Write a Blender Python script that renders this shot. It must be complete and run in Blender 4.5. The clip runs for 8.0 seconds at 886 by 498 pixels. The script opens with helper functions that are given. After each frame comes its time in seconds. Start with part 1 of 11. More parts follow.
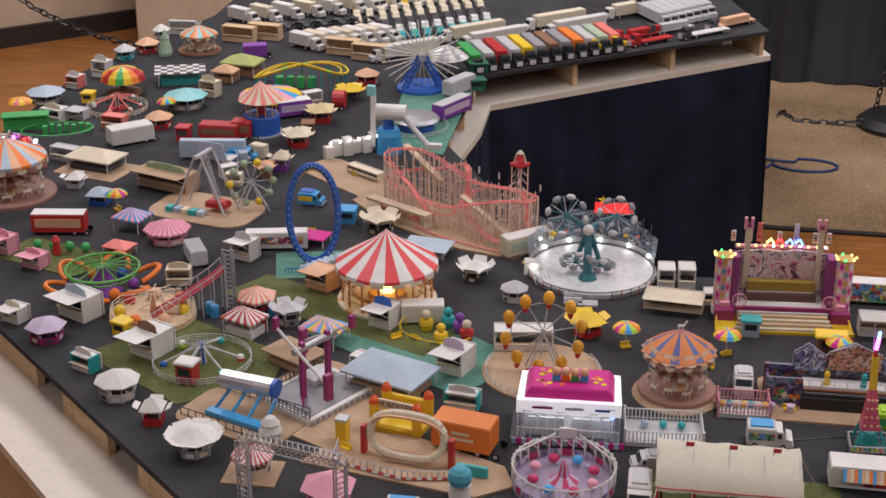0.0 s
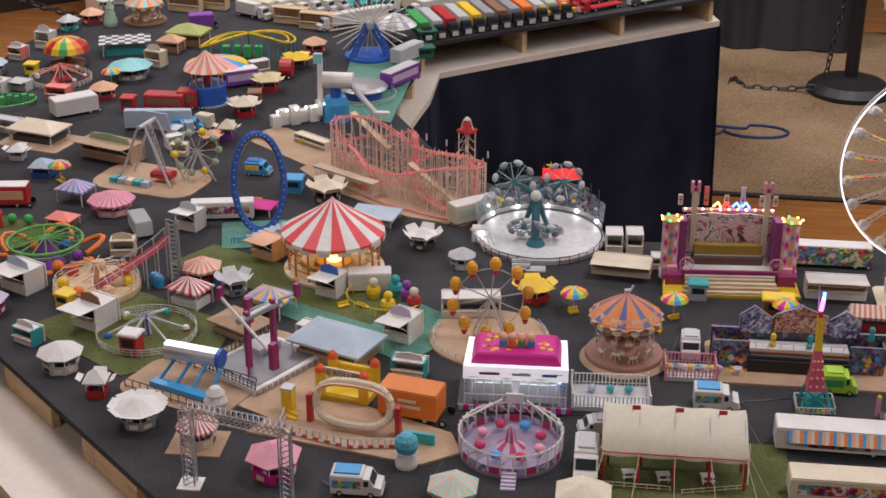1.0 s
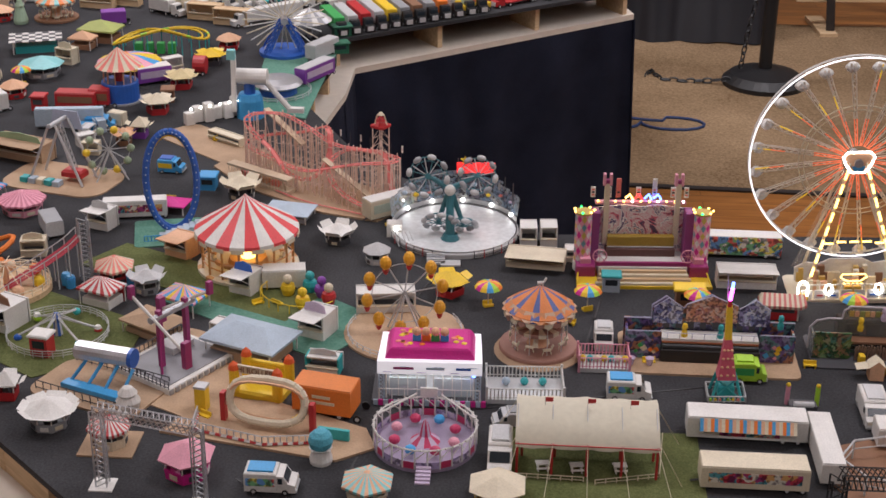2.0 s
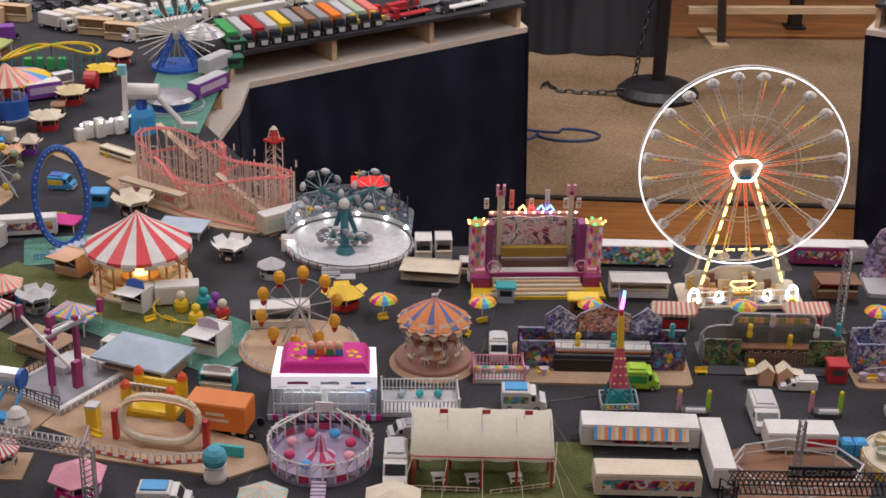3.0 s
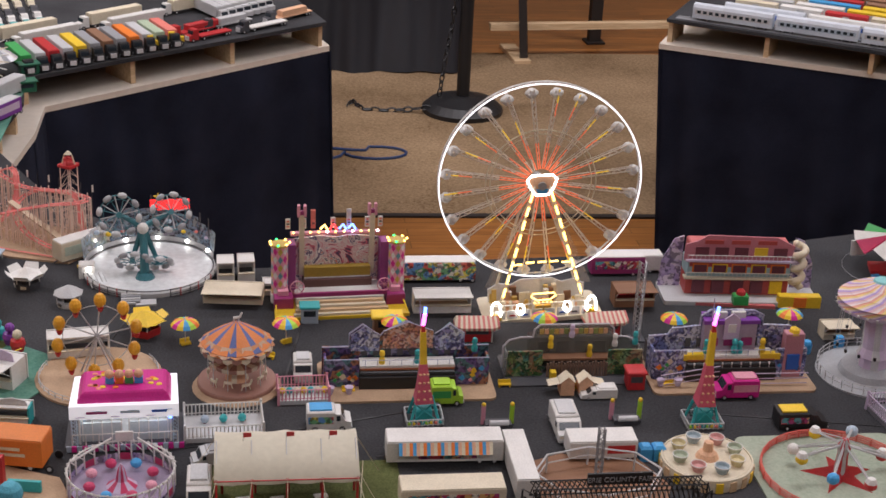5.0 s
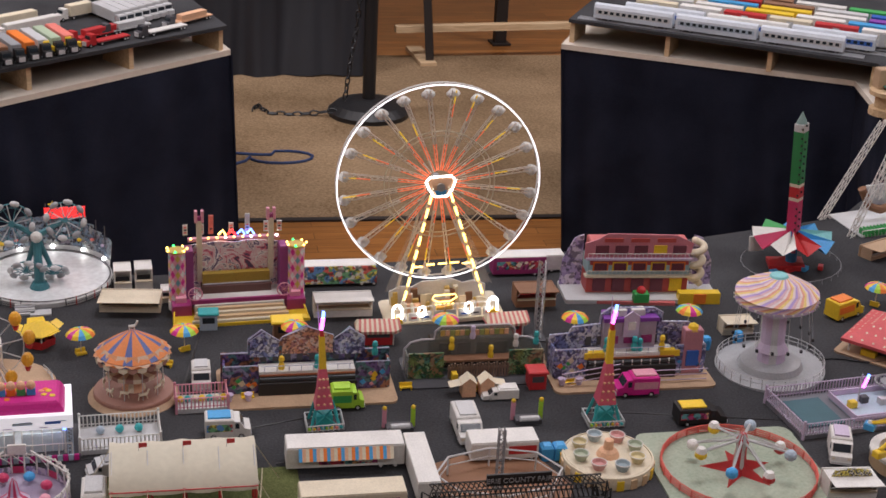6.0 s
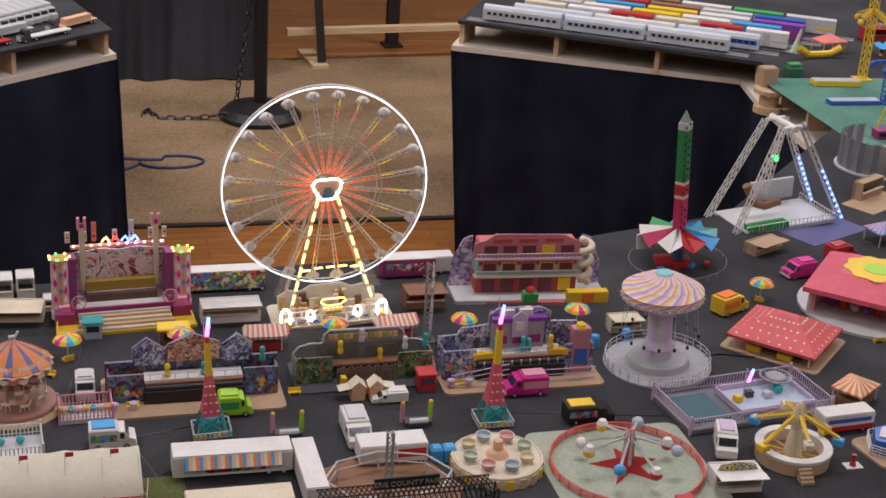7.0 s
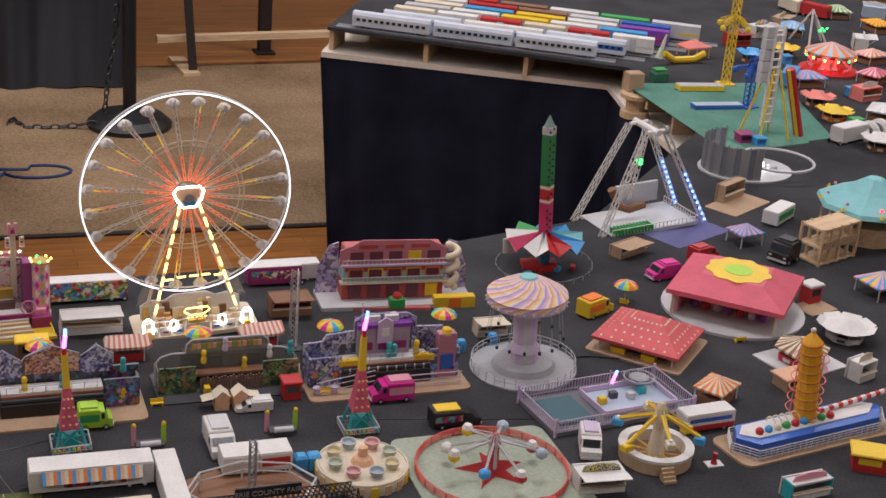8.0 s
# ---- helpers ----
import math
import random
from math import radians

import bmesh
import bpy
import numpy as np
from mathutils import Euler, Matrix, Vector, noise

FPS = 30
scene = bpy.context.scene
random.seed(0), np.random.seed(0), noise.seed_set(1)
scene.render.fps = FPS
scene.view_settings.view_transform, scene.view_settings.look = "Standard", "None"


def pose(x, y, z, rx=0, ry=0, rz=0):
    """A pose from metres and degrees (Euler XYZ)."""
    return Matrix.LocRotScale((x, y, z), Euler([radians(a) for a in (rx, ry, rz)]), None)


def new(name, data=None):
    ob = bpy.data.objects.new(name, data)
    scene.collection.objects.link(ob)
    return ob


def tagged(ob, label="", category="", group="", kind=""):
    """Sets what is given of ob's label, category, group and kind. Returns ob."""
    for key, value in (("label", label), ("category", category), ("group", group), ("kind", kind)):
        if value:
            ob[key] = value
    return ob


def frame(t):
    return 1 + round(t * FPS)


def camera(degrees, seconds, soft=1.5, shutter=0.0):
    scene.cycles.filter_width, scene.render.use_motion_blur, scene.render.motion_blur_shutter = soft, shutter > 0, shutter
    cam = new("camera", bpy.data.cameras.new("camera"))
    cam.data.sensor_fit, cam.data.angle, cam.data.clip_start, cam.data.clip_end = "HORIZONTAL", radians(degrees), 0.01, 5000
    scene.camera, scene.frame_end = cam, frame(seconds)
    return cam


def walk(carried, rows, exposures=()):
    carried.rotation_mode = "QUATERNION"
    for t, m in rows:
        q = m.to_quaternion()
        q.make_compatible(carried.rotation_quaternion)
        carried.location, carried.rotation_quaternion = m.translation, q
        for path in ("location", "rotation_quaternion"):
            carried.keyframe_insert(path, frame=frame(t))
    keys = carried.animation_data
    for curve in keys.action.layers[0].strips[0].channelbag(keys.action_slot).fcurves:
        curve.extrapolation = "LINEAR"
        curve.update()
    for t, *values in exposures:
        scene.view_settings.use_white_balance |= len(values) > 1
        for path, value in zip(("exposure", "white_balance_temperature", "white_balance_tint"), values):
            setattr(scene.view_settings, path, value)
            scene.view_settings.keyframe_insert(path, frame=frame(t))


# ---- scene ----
LENS = 33.19
PATH = [
    (0.0, -0.6703, -2.7745, 1.2540, 8.492, -23.605, 0.149),
    (0.5, -0.6632, -2.7656, 1.2449, 7.734, -24.157, 0.131),
    (1.0, -0.6500, -2.7605, 1.2383, 6.735, -24.666, 0.171),
    (1.5, -0.6384, -2.7596, 1.2387, 5.339, -24.929, 0.351),
    (3.0, -0.6120, -2.7608, 1.2387, -0.499, -24.250, 1.496),
    (3.5, -0.6055, -2.7647, 1.2423, -2.588, -23.901, 1.938),
    (4.0, -0.5981, -2.7671, 1.2437, -4.526, -23.632, 2.284),
    (4.5, -0.5938, -2.7647, 1.2435, -6.386, -23.442, 2.573),
    (6.0, -0.5542, -2.7521, 1.2362, -11.712, -23.026, 3.098),
    (6.5, -0.5397, -2.7503, 1.2366, -13.642, -22.894, 3.298),
    (7.0, -0.5303, -2.7481, 1.2342, -15.882, -22.717, 3.735),
    (7.5, -0.5108, -2.7452, 1.2311, -18.348, -22.493, 4.243),
    (8.0, -0.4991, -2.7506, 1.2310, -20.787, -22.097, 4.825),
]


def eye_pose(x, y, z, yaw, pitch, roll):
    turn = Matrix.Rotation(radians(yaw), 4, "Z") @ Matrix.Rotation(radians(90 + pitch), 4, "X") @ Matrix.Rotation(radians(roll), 4, "Z")
    return Matrix.Translation((x, y, z)) @ turn


cam = camera(LENS, 8.0, soft=1.6)
walk(cam, [(row[0], eye_pose(*row[1:])) for row in PATH], exposures=[(0.0, 0.0), (8.0, 0.0)])

# ---- light: a hall with rows of ceiling panels, the table top is at z = 0 ----
FLOOR = -0.87
CEIL = 2.9
world = bpy.data.worlds.new("hall_air")
scene.world = world
world.use_nodes = True
world.node_tree.nodes["Background"].inputs[0].default_value = (0.98, 0.95, 0.98, 1)
world.node_tree.nodes["Background"].inputs[1].default_value = 0.12


def ceiling_lamp(x, y, w, d, watts):
    data = bpy.data.lights.new("hall_lamp", "AREA")
    data.shape, data.size, data.size_y, data.energy = "RECTANGLE", w, d, watts
    data.color = (0.985, 0.935, 0.985)
    ob = new("hall_lamp", data)
    ob.matrix_world = pose(x, y, CEIL - 0.06)
    tagged(ob, "long fluorescent lamp under the hall ceiling", "lamp", kind="structure")


for lx in (-2.6, 0.4, 3.4):
    for ly, lw in ((-3.4, 21), (-0.2, 33), (3.0, 54)):
        ceiling_lamp(lx, ly, 1.2, 0.6, lw * (1.0 if ly < 1 else 1.55 if lx < -1 else 1.2 if lx > 2 else 0.95))

# ---- materials ----
MATS = {}


def mat(key, colour, rough=0.6, metal=0.0, vary=0.12, scale=60.0, bump=0.15, glow=0.0, clear=0.0, worn=0.0):
    """A painted, printed or plastic surface with mottling at two scales and a fine relief."""
    if key in MATS:
        return MATS[key]
    m = bpy.data.materials.new(key)
    MATS[key] = m
    m.use_nodes = True
    n, l = m.node_tree.nodes, m.node_tree.links
    b = n["Principled BSDF"]
    b.inputs["Roughness"].default_value = rough
    b.inputs["Metallic"].default_value = metal
    if clear:
        b.inputs["Transmission Weight"].default_value = clear
    co = n.new("ShaderNodeTexCoord")
    big, fine = n.new("ShaderNodeTexNoise"), n.new("ShaderNodeTexNoise")
    big.inputs["Scale"].default_value, fine.inputs["Scale"].default_value = scale * 0.35, scale * 6
    big.inputs["Detail"].default_value = 4
    info = n.new("ShaderNodeObjectInfo")
    add = n.new("ShaderNodeMath")
    add.operation = "ADD"
    l.new(co.outputs["Object"], big.inputs["Vector"])
    l.new(co.outputs["Object"], fine.inputs["Vector"])
    l.new(big.outputs["Fac"], add.inputs[0])
    l.new(fine.outputs["Fac"], add.inputs[1])
    hsv = n.new("ShaderNodeHueSaturation")
    hsv.inputs["Color"].default_value = (*colour, 1)
    rng = n.new("ShaderNodeMapRange")
    rng.inputs["From Min"].default_value, rng.inputs["From Max"].default_value = 0.6, 1.4
    rng.inputs["To Min"].default_value, rng.inputs["To Max"].default_value = 1 - vary * 1.6, 1 + vary * 0.9
    l.new(add.outputs[0], rng.inputs["Value"])
    rnd = n.new("ShaderNodeMapRange")
    rnd.inputs["To Min"].default_value, rnd.inputs["To Max"].default_value = 0.93, 1.05
    l.new(info.outputs["Random"], rnd.inputs["Value"])
    mul = n.new("ShaderNodeMath")
    mul.operation = "MULTIPLY"
    l.new(rng.outputs[0], mul.inputs[0])
    l.new(rnd.outputs[0], mul.inputs[1])
    l.new(mul.outputs[0], hsv.inputs["Value"])
    l.new(hsv.outputs[0], b.inputs["Base Color"])
    if bump:
        bp = n.new("ShaderNodeBump")
        bp.inputs["Strength"].default_value, bp.inputs["Distance"].default_value = bump, 0.002
        l.new(fine.outputs["Fac"], bp.inputs["Height"])
        l.new(bp.outputs[0], b.inputs["Normal"])
    if glow:
        b.inputs["Emission Color"].default_value = (*colour, 1)
        b.inputs["Emission Strength"].default_value = glow
    return m


def mural(key, colours, scale=70.0, rough=0.45):
    """Printed fairground artwork: cells of several colours with wavy outlines."""
    if key in MATS:
        return MATS[key]
    m = bpy.data.materials.new(key)
    MATS[key] = m
    m.use_nodes = True
    n, l = m.node_tree.nodes, m.node_tree.links
    b = n["Principled BSDF"]
    b.inputs["Roughness"].default_value = rough
    co, warp = n.new("ShaderNodeTexCoord"), n.new("ShaderNodeTexNoise")
    warp.inputs["Scale"].default_value = scale * 0.8
    mixv = n.new("ShaderNodeMix")
    mixv.data_type = "VECTOR"
    mixv.inputs["Factor"].default_value = 0.06
    l.new(co.outputs["Object"], warp.inputs["Vector"])
    l.new(co.outputs["Object"], mixv.inputs["A"])
    l.new(warp.outputs["Color"], mixv.inputs["B"])
    vor = n.new("ShaderNodeTexVoronoi")
    vor.inputs["Scale"].default_value = scale * 1.7
    l.new(mixv.outputs["Result"], vor.inputs["Vector"])
    sep = n.new("ShaderNodeSeparateColor")
    l.new(vor.outputs["Color"], sep.inputs[0])
    ramp = n.new("ShaderNodeValToRGB")
    ramp.color_ramp.interpolation = "CONSTANT"
    while len(ramp.color_ramp.elements) < len(colours):
        ramp.color_ramp.elements.new(0.5)
    for k, c in enumerate(colours):
        ramp.color_ramp.elements[k].position = k / len(colours)
        ramp.color_ramp.elements[k].color = (*c, 1)
    l.new(sep.outputs[0], ramp.inputs[0])
    wave = n.new("ShaderNodeTexNoise")
    wave.inputs["Scale"].default_value, wave.inputs["Detail"].default_value = scale * 3.2, 5
    l.new(co.outputs["Object"], wave.inputs["Vector"])
    edge = n.new("ShaderNodeValToRGB")
    edge.color_ramp.elements[0].position, edge.color_ramp.elements[1].position = 0.44, 0.50
    edge.color_ramp.elements[0].color = (0.16, 0.14, 0.18, 1)
    l.new(wave.outputs["Fac"], edge.inputs[0])
    mix = n.new("ShaderNodeMix")
    mix.data_type, mix.blend_type = "RGBA", "MULTIPLY"
    mix.inputs["Factor"].default_value = 0.8
    l.new(ramp.outputs[0], mix.inputs["A"])
    l.new(edge.outputs[0], mix.inputs["B"])
    l.new(mix.outputs["Result"], b.inputs["Base Color"])
    return m


def wood(key, light, dark, scale=6.0, rough=0.55, stretch=12.0, planks=0.0):
    """Grained wood; planks: the width of floorboards, with dark joints and a shade for each board."""
    m = bpy.data.materials.new(key)
    MATS[key] = m
    m.use_nodes = True
    n, l = m.node_tree.nodes, m.node_tree.links
    b = n["Principled BSDF"]
    b.inputs["Roughness"].default_value = rough
    co, mp, no = n.new("ShaderNodeTexCoord"), n.new("ShaderNodeMapping"), n.new("ShaderNodeTexNoise")
    mp.inputs["Scale"].default_value = (1.0, stretch, stretch)
    no.inputs["Scale"].default_value, no.inputs["Detail"].default_value = scale, 8
    no.inputs["Distortion"].default_value = 0.6
    ramp = n.new("ShaderNodeValToRGB")
    ramp.color_ramp.elements[0].position, ramp.color_ramp.elements[1].position = 0.32, 0.7
    ramp.color_ramp.elements[0].color, ramp.color_ramp.elements[1].color = (*dark, 1), (*light, 1)
    l.new(co.outputs["Object"], mp.inputs[0])
    l.new(mp.outputs[0], no.inputs["Vector"])
    l.new(no.outputs["Fac"], ramp.inputs[0])
    out = ramp.outputs[0]
    if planks:
        br = n.new("ShaderNodeTexBrick")
        br.inputs["Scale"].default_value = 1.0
        br.inputs["Brick Width"].default_value, br.inputs["Row Height"].default_value = planks * 14, planks
        br.inputs["Mortar Size"].default_value = 0.0015
        br.inputs["Color1"].default_value, br.inputs["Color2"].default_value = (0.8, 0.8, 0.8, 1), (1.1, 1.05, 1.0, 1)
        br.inputs["Mortar"].default_value = (0.3, 0.25, 0.2, 1)
        l.new(co.outputs["Object"], br.inputs["Vector"])
        mix = n.new("ShaderNodeMix")
        mix.data_type, mix.blend_type = "RGBA", "MULTIPLY"
        mix.inputs["Factor"].default_value = 1.0
        l.new(out, mix.inputs["A"])
        l.new(br.outputs["Color"], mix.inputs["B"])
        out = mix.outputs["Result"]
    l.new(out, b.inputs["Base Color"])
    return m


def fibre(key, dark, light, scale=350.0, bump=0.6, patch=3.0):
    """Carpet, felt and cloth: fine fibre speckle over broad worn patches."""
    m = bpy.data.materials.new(key)
    MATS[key] = m
    m.use_nodes = True
    n, l = m.node_tree.nodes, m.node_tree.links
    b = n["Principled BSDF"]
    b.inputs["Roughness"].default_value = 0.95
    b.inputs["Specular IOR Level"].default_value = 0.15
    co, fine, broad = n.new("ShaderNodeTexCoord"), n.new("ShaderNodeTexNoise"), n.new("ShaderNodeTexNoise")
    fine.inputs["Scale"].default_value, fine.inputs["Detail"].default_value = scale, 3
    broad.inputs["Scale"].default_value, broad.inputs["Detail"].default_value = patch, 6
    l.new(co.outputs["Object"], fine.inputs["Vector"])
    l.new(co.outputs["Object"], broad.inputs["Vector"])
    mul = n.new("ShaderNodeMath")
    mul.operation = "MULTIPLY_ADD"
    mul.inputs[1].default_value = 0.55
    l.new(broad.outputs["Fac"], mul.inputs[0])
    half = n.new("ShaderNodeMath")
    half.operation = "MULTIPLY"
    half.inputs[1].default_value = 0.5
    l.new(fine.outputs["Fac"], half.inputs[0])
    l.new(half.outputs[0], mul.inputs[2])
    ramp = n.new("ShaderNodeValToRGB")
    ramp.color_ramp.elements[0].position, ramp.color_ramp.elements[1].position = 0.38, 0.68
    ramp.color_ramp.elements[0].color, ramp.color_ramp.elements[1].color = (*dark, 1), (*light, 1)
    l.new(mul.outputs[0], ramp.inputs[0])
    l.new(ramp.outputs[0], b.inputs["Base Color"])
    bp = n.new("ShaderNodeBump")
    bp.inputs["Strength"].default_value, bp.inputs["Distance"].default_value = bump, 0.002
    l.new(fine.outputs["Fac"], bp.inputs["Height"])
    l.new(bp.outputs[0], b.inputs["Normal"])
    return m


def swirl(key, colours, scale=22.0):
    """Marbled print: warped bands of several colours."""
    m = bpy.data.materials.new(key)
    MATS[key] = m
    m.use_nodes = True
    n, l = m.node_tree.nodes, m.node_tree.links
    b = n["Principled BSDF"]
    b.inputs["Roughness"].default_value = 0.4
    co, no = n.new("ShaderNodeTexCoord"), n.new("ShaderNodeTexNoise")
    no.inputs["Scale"].default_value, no.inputs["Detail"].default_value, no.inputs["Distortion"].default_value = scale, 3, 2.6
    ramp = n.new("ShaderNodeValToRGB")
    ramp.color_ramp.interpolation = "CONSTANT"
    while len(ramp.color_ramp.elements) < len(colours):
        ramp.color_ramp.elements.new(0.5)
    for k, c in enumerate(colours):
        ramp.color_ramp.elements[k].position = 0.30 + 0.42 * k / len(colours) if k else 0.0
        ramp.color_ramp.elements[k].color = (*c, 1)
    l.new(co.outputs["Object"], no.inputs["Vector"])
    l.new(no.outputs["Fac"], ramp.inputs[0])
    l.new(ramp.outputs[0], b.inputs["Base Color"])
    return m


def clear_print(key, base, amount):
    """A printed sheet of clear plastic that lets part of the light through."""
    b = base.copy()
    b.name = key
    b.node_tree.nodes["Principled BSDF"].inputs["Alpha"].default_value = amount
    return b


FELT = fibre("black_board_paper", (0.030, 0.030, 0.033), (0.066, 0.067, 0.072), 260, 0.15, 5.0)
CURTAIN = fibre("black_cloth", (0.009, 0.011, 0.021), (0.024, 0.029, 0.052), 500, 0.3, 6.0)
CARPET = fibre("beige_carpet", (0.15, 0.095, 0.05), (0.36, 0.25, 0.15), 90, 0.8, 2.0)
PLY = wood("plywood", (0.74, 0.55, 0.34), (0.54, 0.37, 0.21), 9.0, 0.65)
GYM = wood("varnished_floor", (0.42, 0.18, 0.05), (0.26, 0.10, 0.025), 4.0, 0.3, 10.0, 0.06)
WHITE_SLAB = mat("white_board", (0.84, 0.76, 0.66), 0.5, vary=0.06, scale=8)
WALL_PAINT = mat("beige_wall", (0.50, 0.38, 0.27), 0.8, vary=0.08, scale=3)
DARK_BASE = mat("dark_rubber", (0.02, 0.014, 0.012), 0.6, scale=5)
WHITE = mat("white_card", (0.75, 0.74, 0.71), 0.55)
CREAM = mat("cream_card", (0.74, 0.66, 0.50), 0.6)
TAN = mat("tan_cardboard", (0.48, 0.33, 0.21), 0.8, vary=0.15)
GREY = mat("grey_plastic", (0.33, 0.34, 0.36), 0.5)
LGREY = mat("light_grey_plastic", (0.58, 0.59, 0.6), 0.45)
SILVER = mat("silver_paint", (0.62, 0.63, 0.66), 0.32, 0.7)
STEEL = mat("dull_steel", (0.42, 0.43, 0.45), 0.4, 0.6)
BLACK = mat("black_plastic", (0.015, 0.015, 0.017), 0.45)
DGREY = mat("dark_grey", (0.07, 0.07, 0.08), 0.6)
RED = mat("red_paint", (0.52, 0.03, 0.035), 0.45)
CORAL = mat("coral_paint", (0.85, 0.24, 0.20), 0.5)
ORANGE = mat("orange_paint", (0.85, 0.22, 0.03), 0.5)
PEACH = mat("peach_card", (0.78, 0.46, 0.28), 0.6)
YELLOW = mat("yellow_paint", (0.85, 0.58, 0.03), 0.5)
GREEN = mat("green_paint", (0.05, 0.40, 0.10), 0.5)
LIME = mat("lime_paint", (0.42, 0.72, 0.05), 0.5)
TEAL = mat("teal_paint", (0.04, 0.42, 0.44), 0.5)
AQUA = mat("aqua_paint", (0.25, 0.60, 0.62), 0.5)
BLUE = mat("blue_paint", (0.03, 0.13, 0.52), 0.4)
SKY = mat("sky_blue_paint", (0.06, 0.36, 0.72), 0.45)
PALEBLUE = mat("pale_blue_card", (0.44, 0.54, 0.64), 0.6)
PURPLE = mat("purple_paint", (0.24, 0.06, 0.40), 0.45)
LILAC = mat("lilac_card", (0.60, 0.50, 0.66), 0.6)
PLUM = mat("plum_paint", (0.32, 0.03, 0.16), 0.45)
MAGENTA = mat("magenta_paint", (0.66, 0.02, 0.28), 0.5)
PINK = mat("pink_card", (0.80, 0.36, 0.46), 0.6)
BROWN = mat("brown_card", (0.26, 0.13, 0.07), 0.7)
GLASS = mat("dark_glass", (0.03, 0.04, 0.05), 0.12)
GRASS = fibre("green_flock", (0.07, 0.085, 0.03), (0.17, 0.19, 0.075), 300, 0.6, 9.0)
GREENMAT = fibre("sea_green_card", (0.07, 0.20, 0.155), (0.16, 0.32, 0.25), 200, 0.2, 6.0)
LED_W = mat("white_light", (1.0, 0.96, 0.92), 0.4, glow=7.0, bump=0)
LED_Y = mat("warm_light", (1.0, 0.62, 0.16), 0.4, glow=5.0, bump=0)
LED_R = mat("red_light", (1.0, 0.03, 0.03), 0.4, glow=4.0, bump=0)
LED_G = mat("green_light", (0.04, 1.0, 0.2), 0.4, glow=4.0, bump=0)
LED_B = mat("blue_light", (0.12, 0.25, 1.0), 0.4, glow=6.0, bump=0)
LED_M = mat("magenta_light", (0.95, 0.12, 0.85), 0.4, glow=6.0, bump=0)
ART_FUN = mural("art_fun", [(0.62, 0.14, 0.17), (0.74, 0.68, 0.64), (0.16, 0.10, 0.16), (0.72, 0.56, 0.52), (0.30, 0.38, 0.52)], 46)
ART_DARK = mural("art_dark", [(0.07, 0.06, 0.16), (0.16, 0.1, 0.28), (0.1, 0.22, 0.25), (0.35, 0.16, 0.1), (0.25, 0.25, 0.4)], 42)
ART_JUNGLE = mural("art_jungle", [(0.06, 0.16, 0.06), (0.18, 0.22, 0.08), (0.30, 0.20, 0.12), (0.10, 0.26, 0.20), (0.35, 0.33, 0.2)], 55)
ART_BLUE = mural("art_blue", [(0.08, 0.2, 0.5), (0.2, 0.4, 0.7), (0.6, 0.65, 0.75), (0.35, 0.2, 0.5), (0.7, 0.3, 0.25)], 40)
ART_RED = mural("art_red", [(0.55, 0.05, 0.08), (0.7, 0.4, 0.15), (0.1, 0.35, 0.4), (0.75, 0.7, 0.6), (0.4, 0.05, 0.2)], 48)
ART_SWIRL = swirl("art_swirl", [(0.10, 0.06, 0.12), (0.62, 0.16, 0.22), (0.74, 0.62, 0.62), (0.70, 0.45, 0.48), (0.80, 0.76, 0.74), (0.16, 0.12, 0.22), (0.76, 0.66, 0.62), (0.60, 0.12, 0.10)])
ART_ORANGE = mural("art_orange", [(0.62, 0.28, 0.16), (0.74, 0.42, 0.28), (0.50, 0.22, 0.20), (0.70, 0.52, 0.44)], 60)
ART_ICE = mural("art_ice", [(0.20, 0.24, 0.50), (0.50, 0.55, 0.72), (0.32, 0.30, 0.55), (0.66, 0.68, 0.76), (0.12, 0.12, 0.26)], 60)
ART_LILAC = mural("art_lilac", [(0.46, 0.38, 0.62), (0.62, 0.54, 0.72), (0.36, 0.28, 0.52), (0.70, 0.62, 0.74)], 40)
ART_POSTER = mural("art_poster", [(0.85, 0.75, 0.15), (0.75, 0.15, 0.12), (0.15, 0.35, 0.7), (0.8, 0.78, 0.72), (0.2, 0.5, 0.25)], 45)


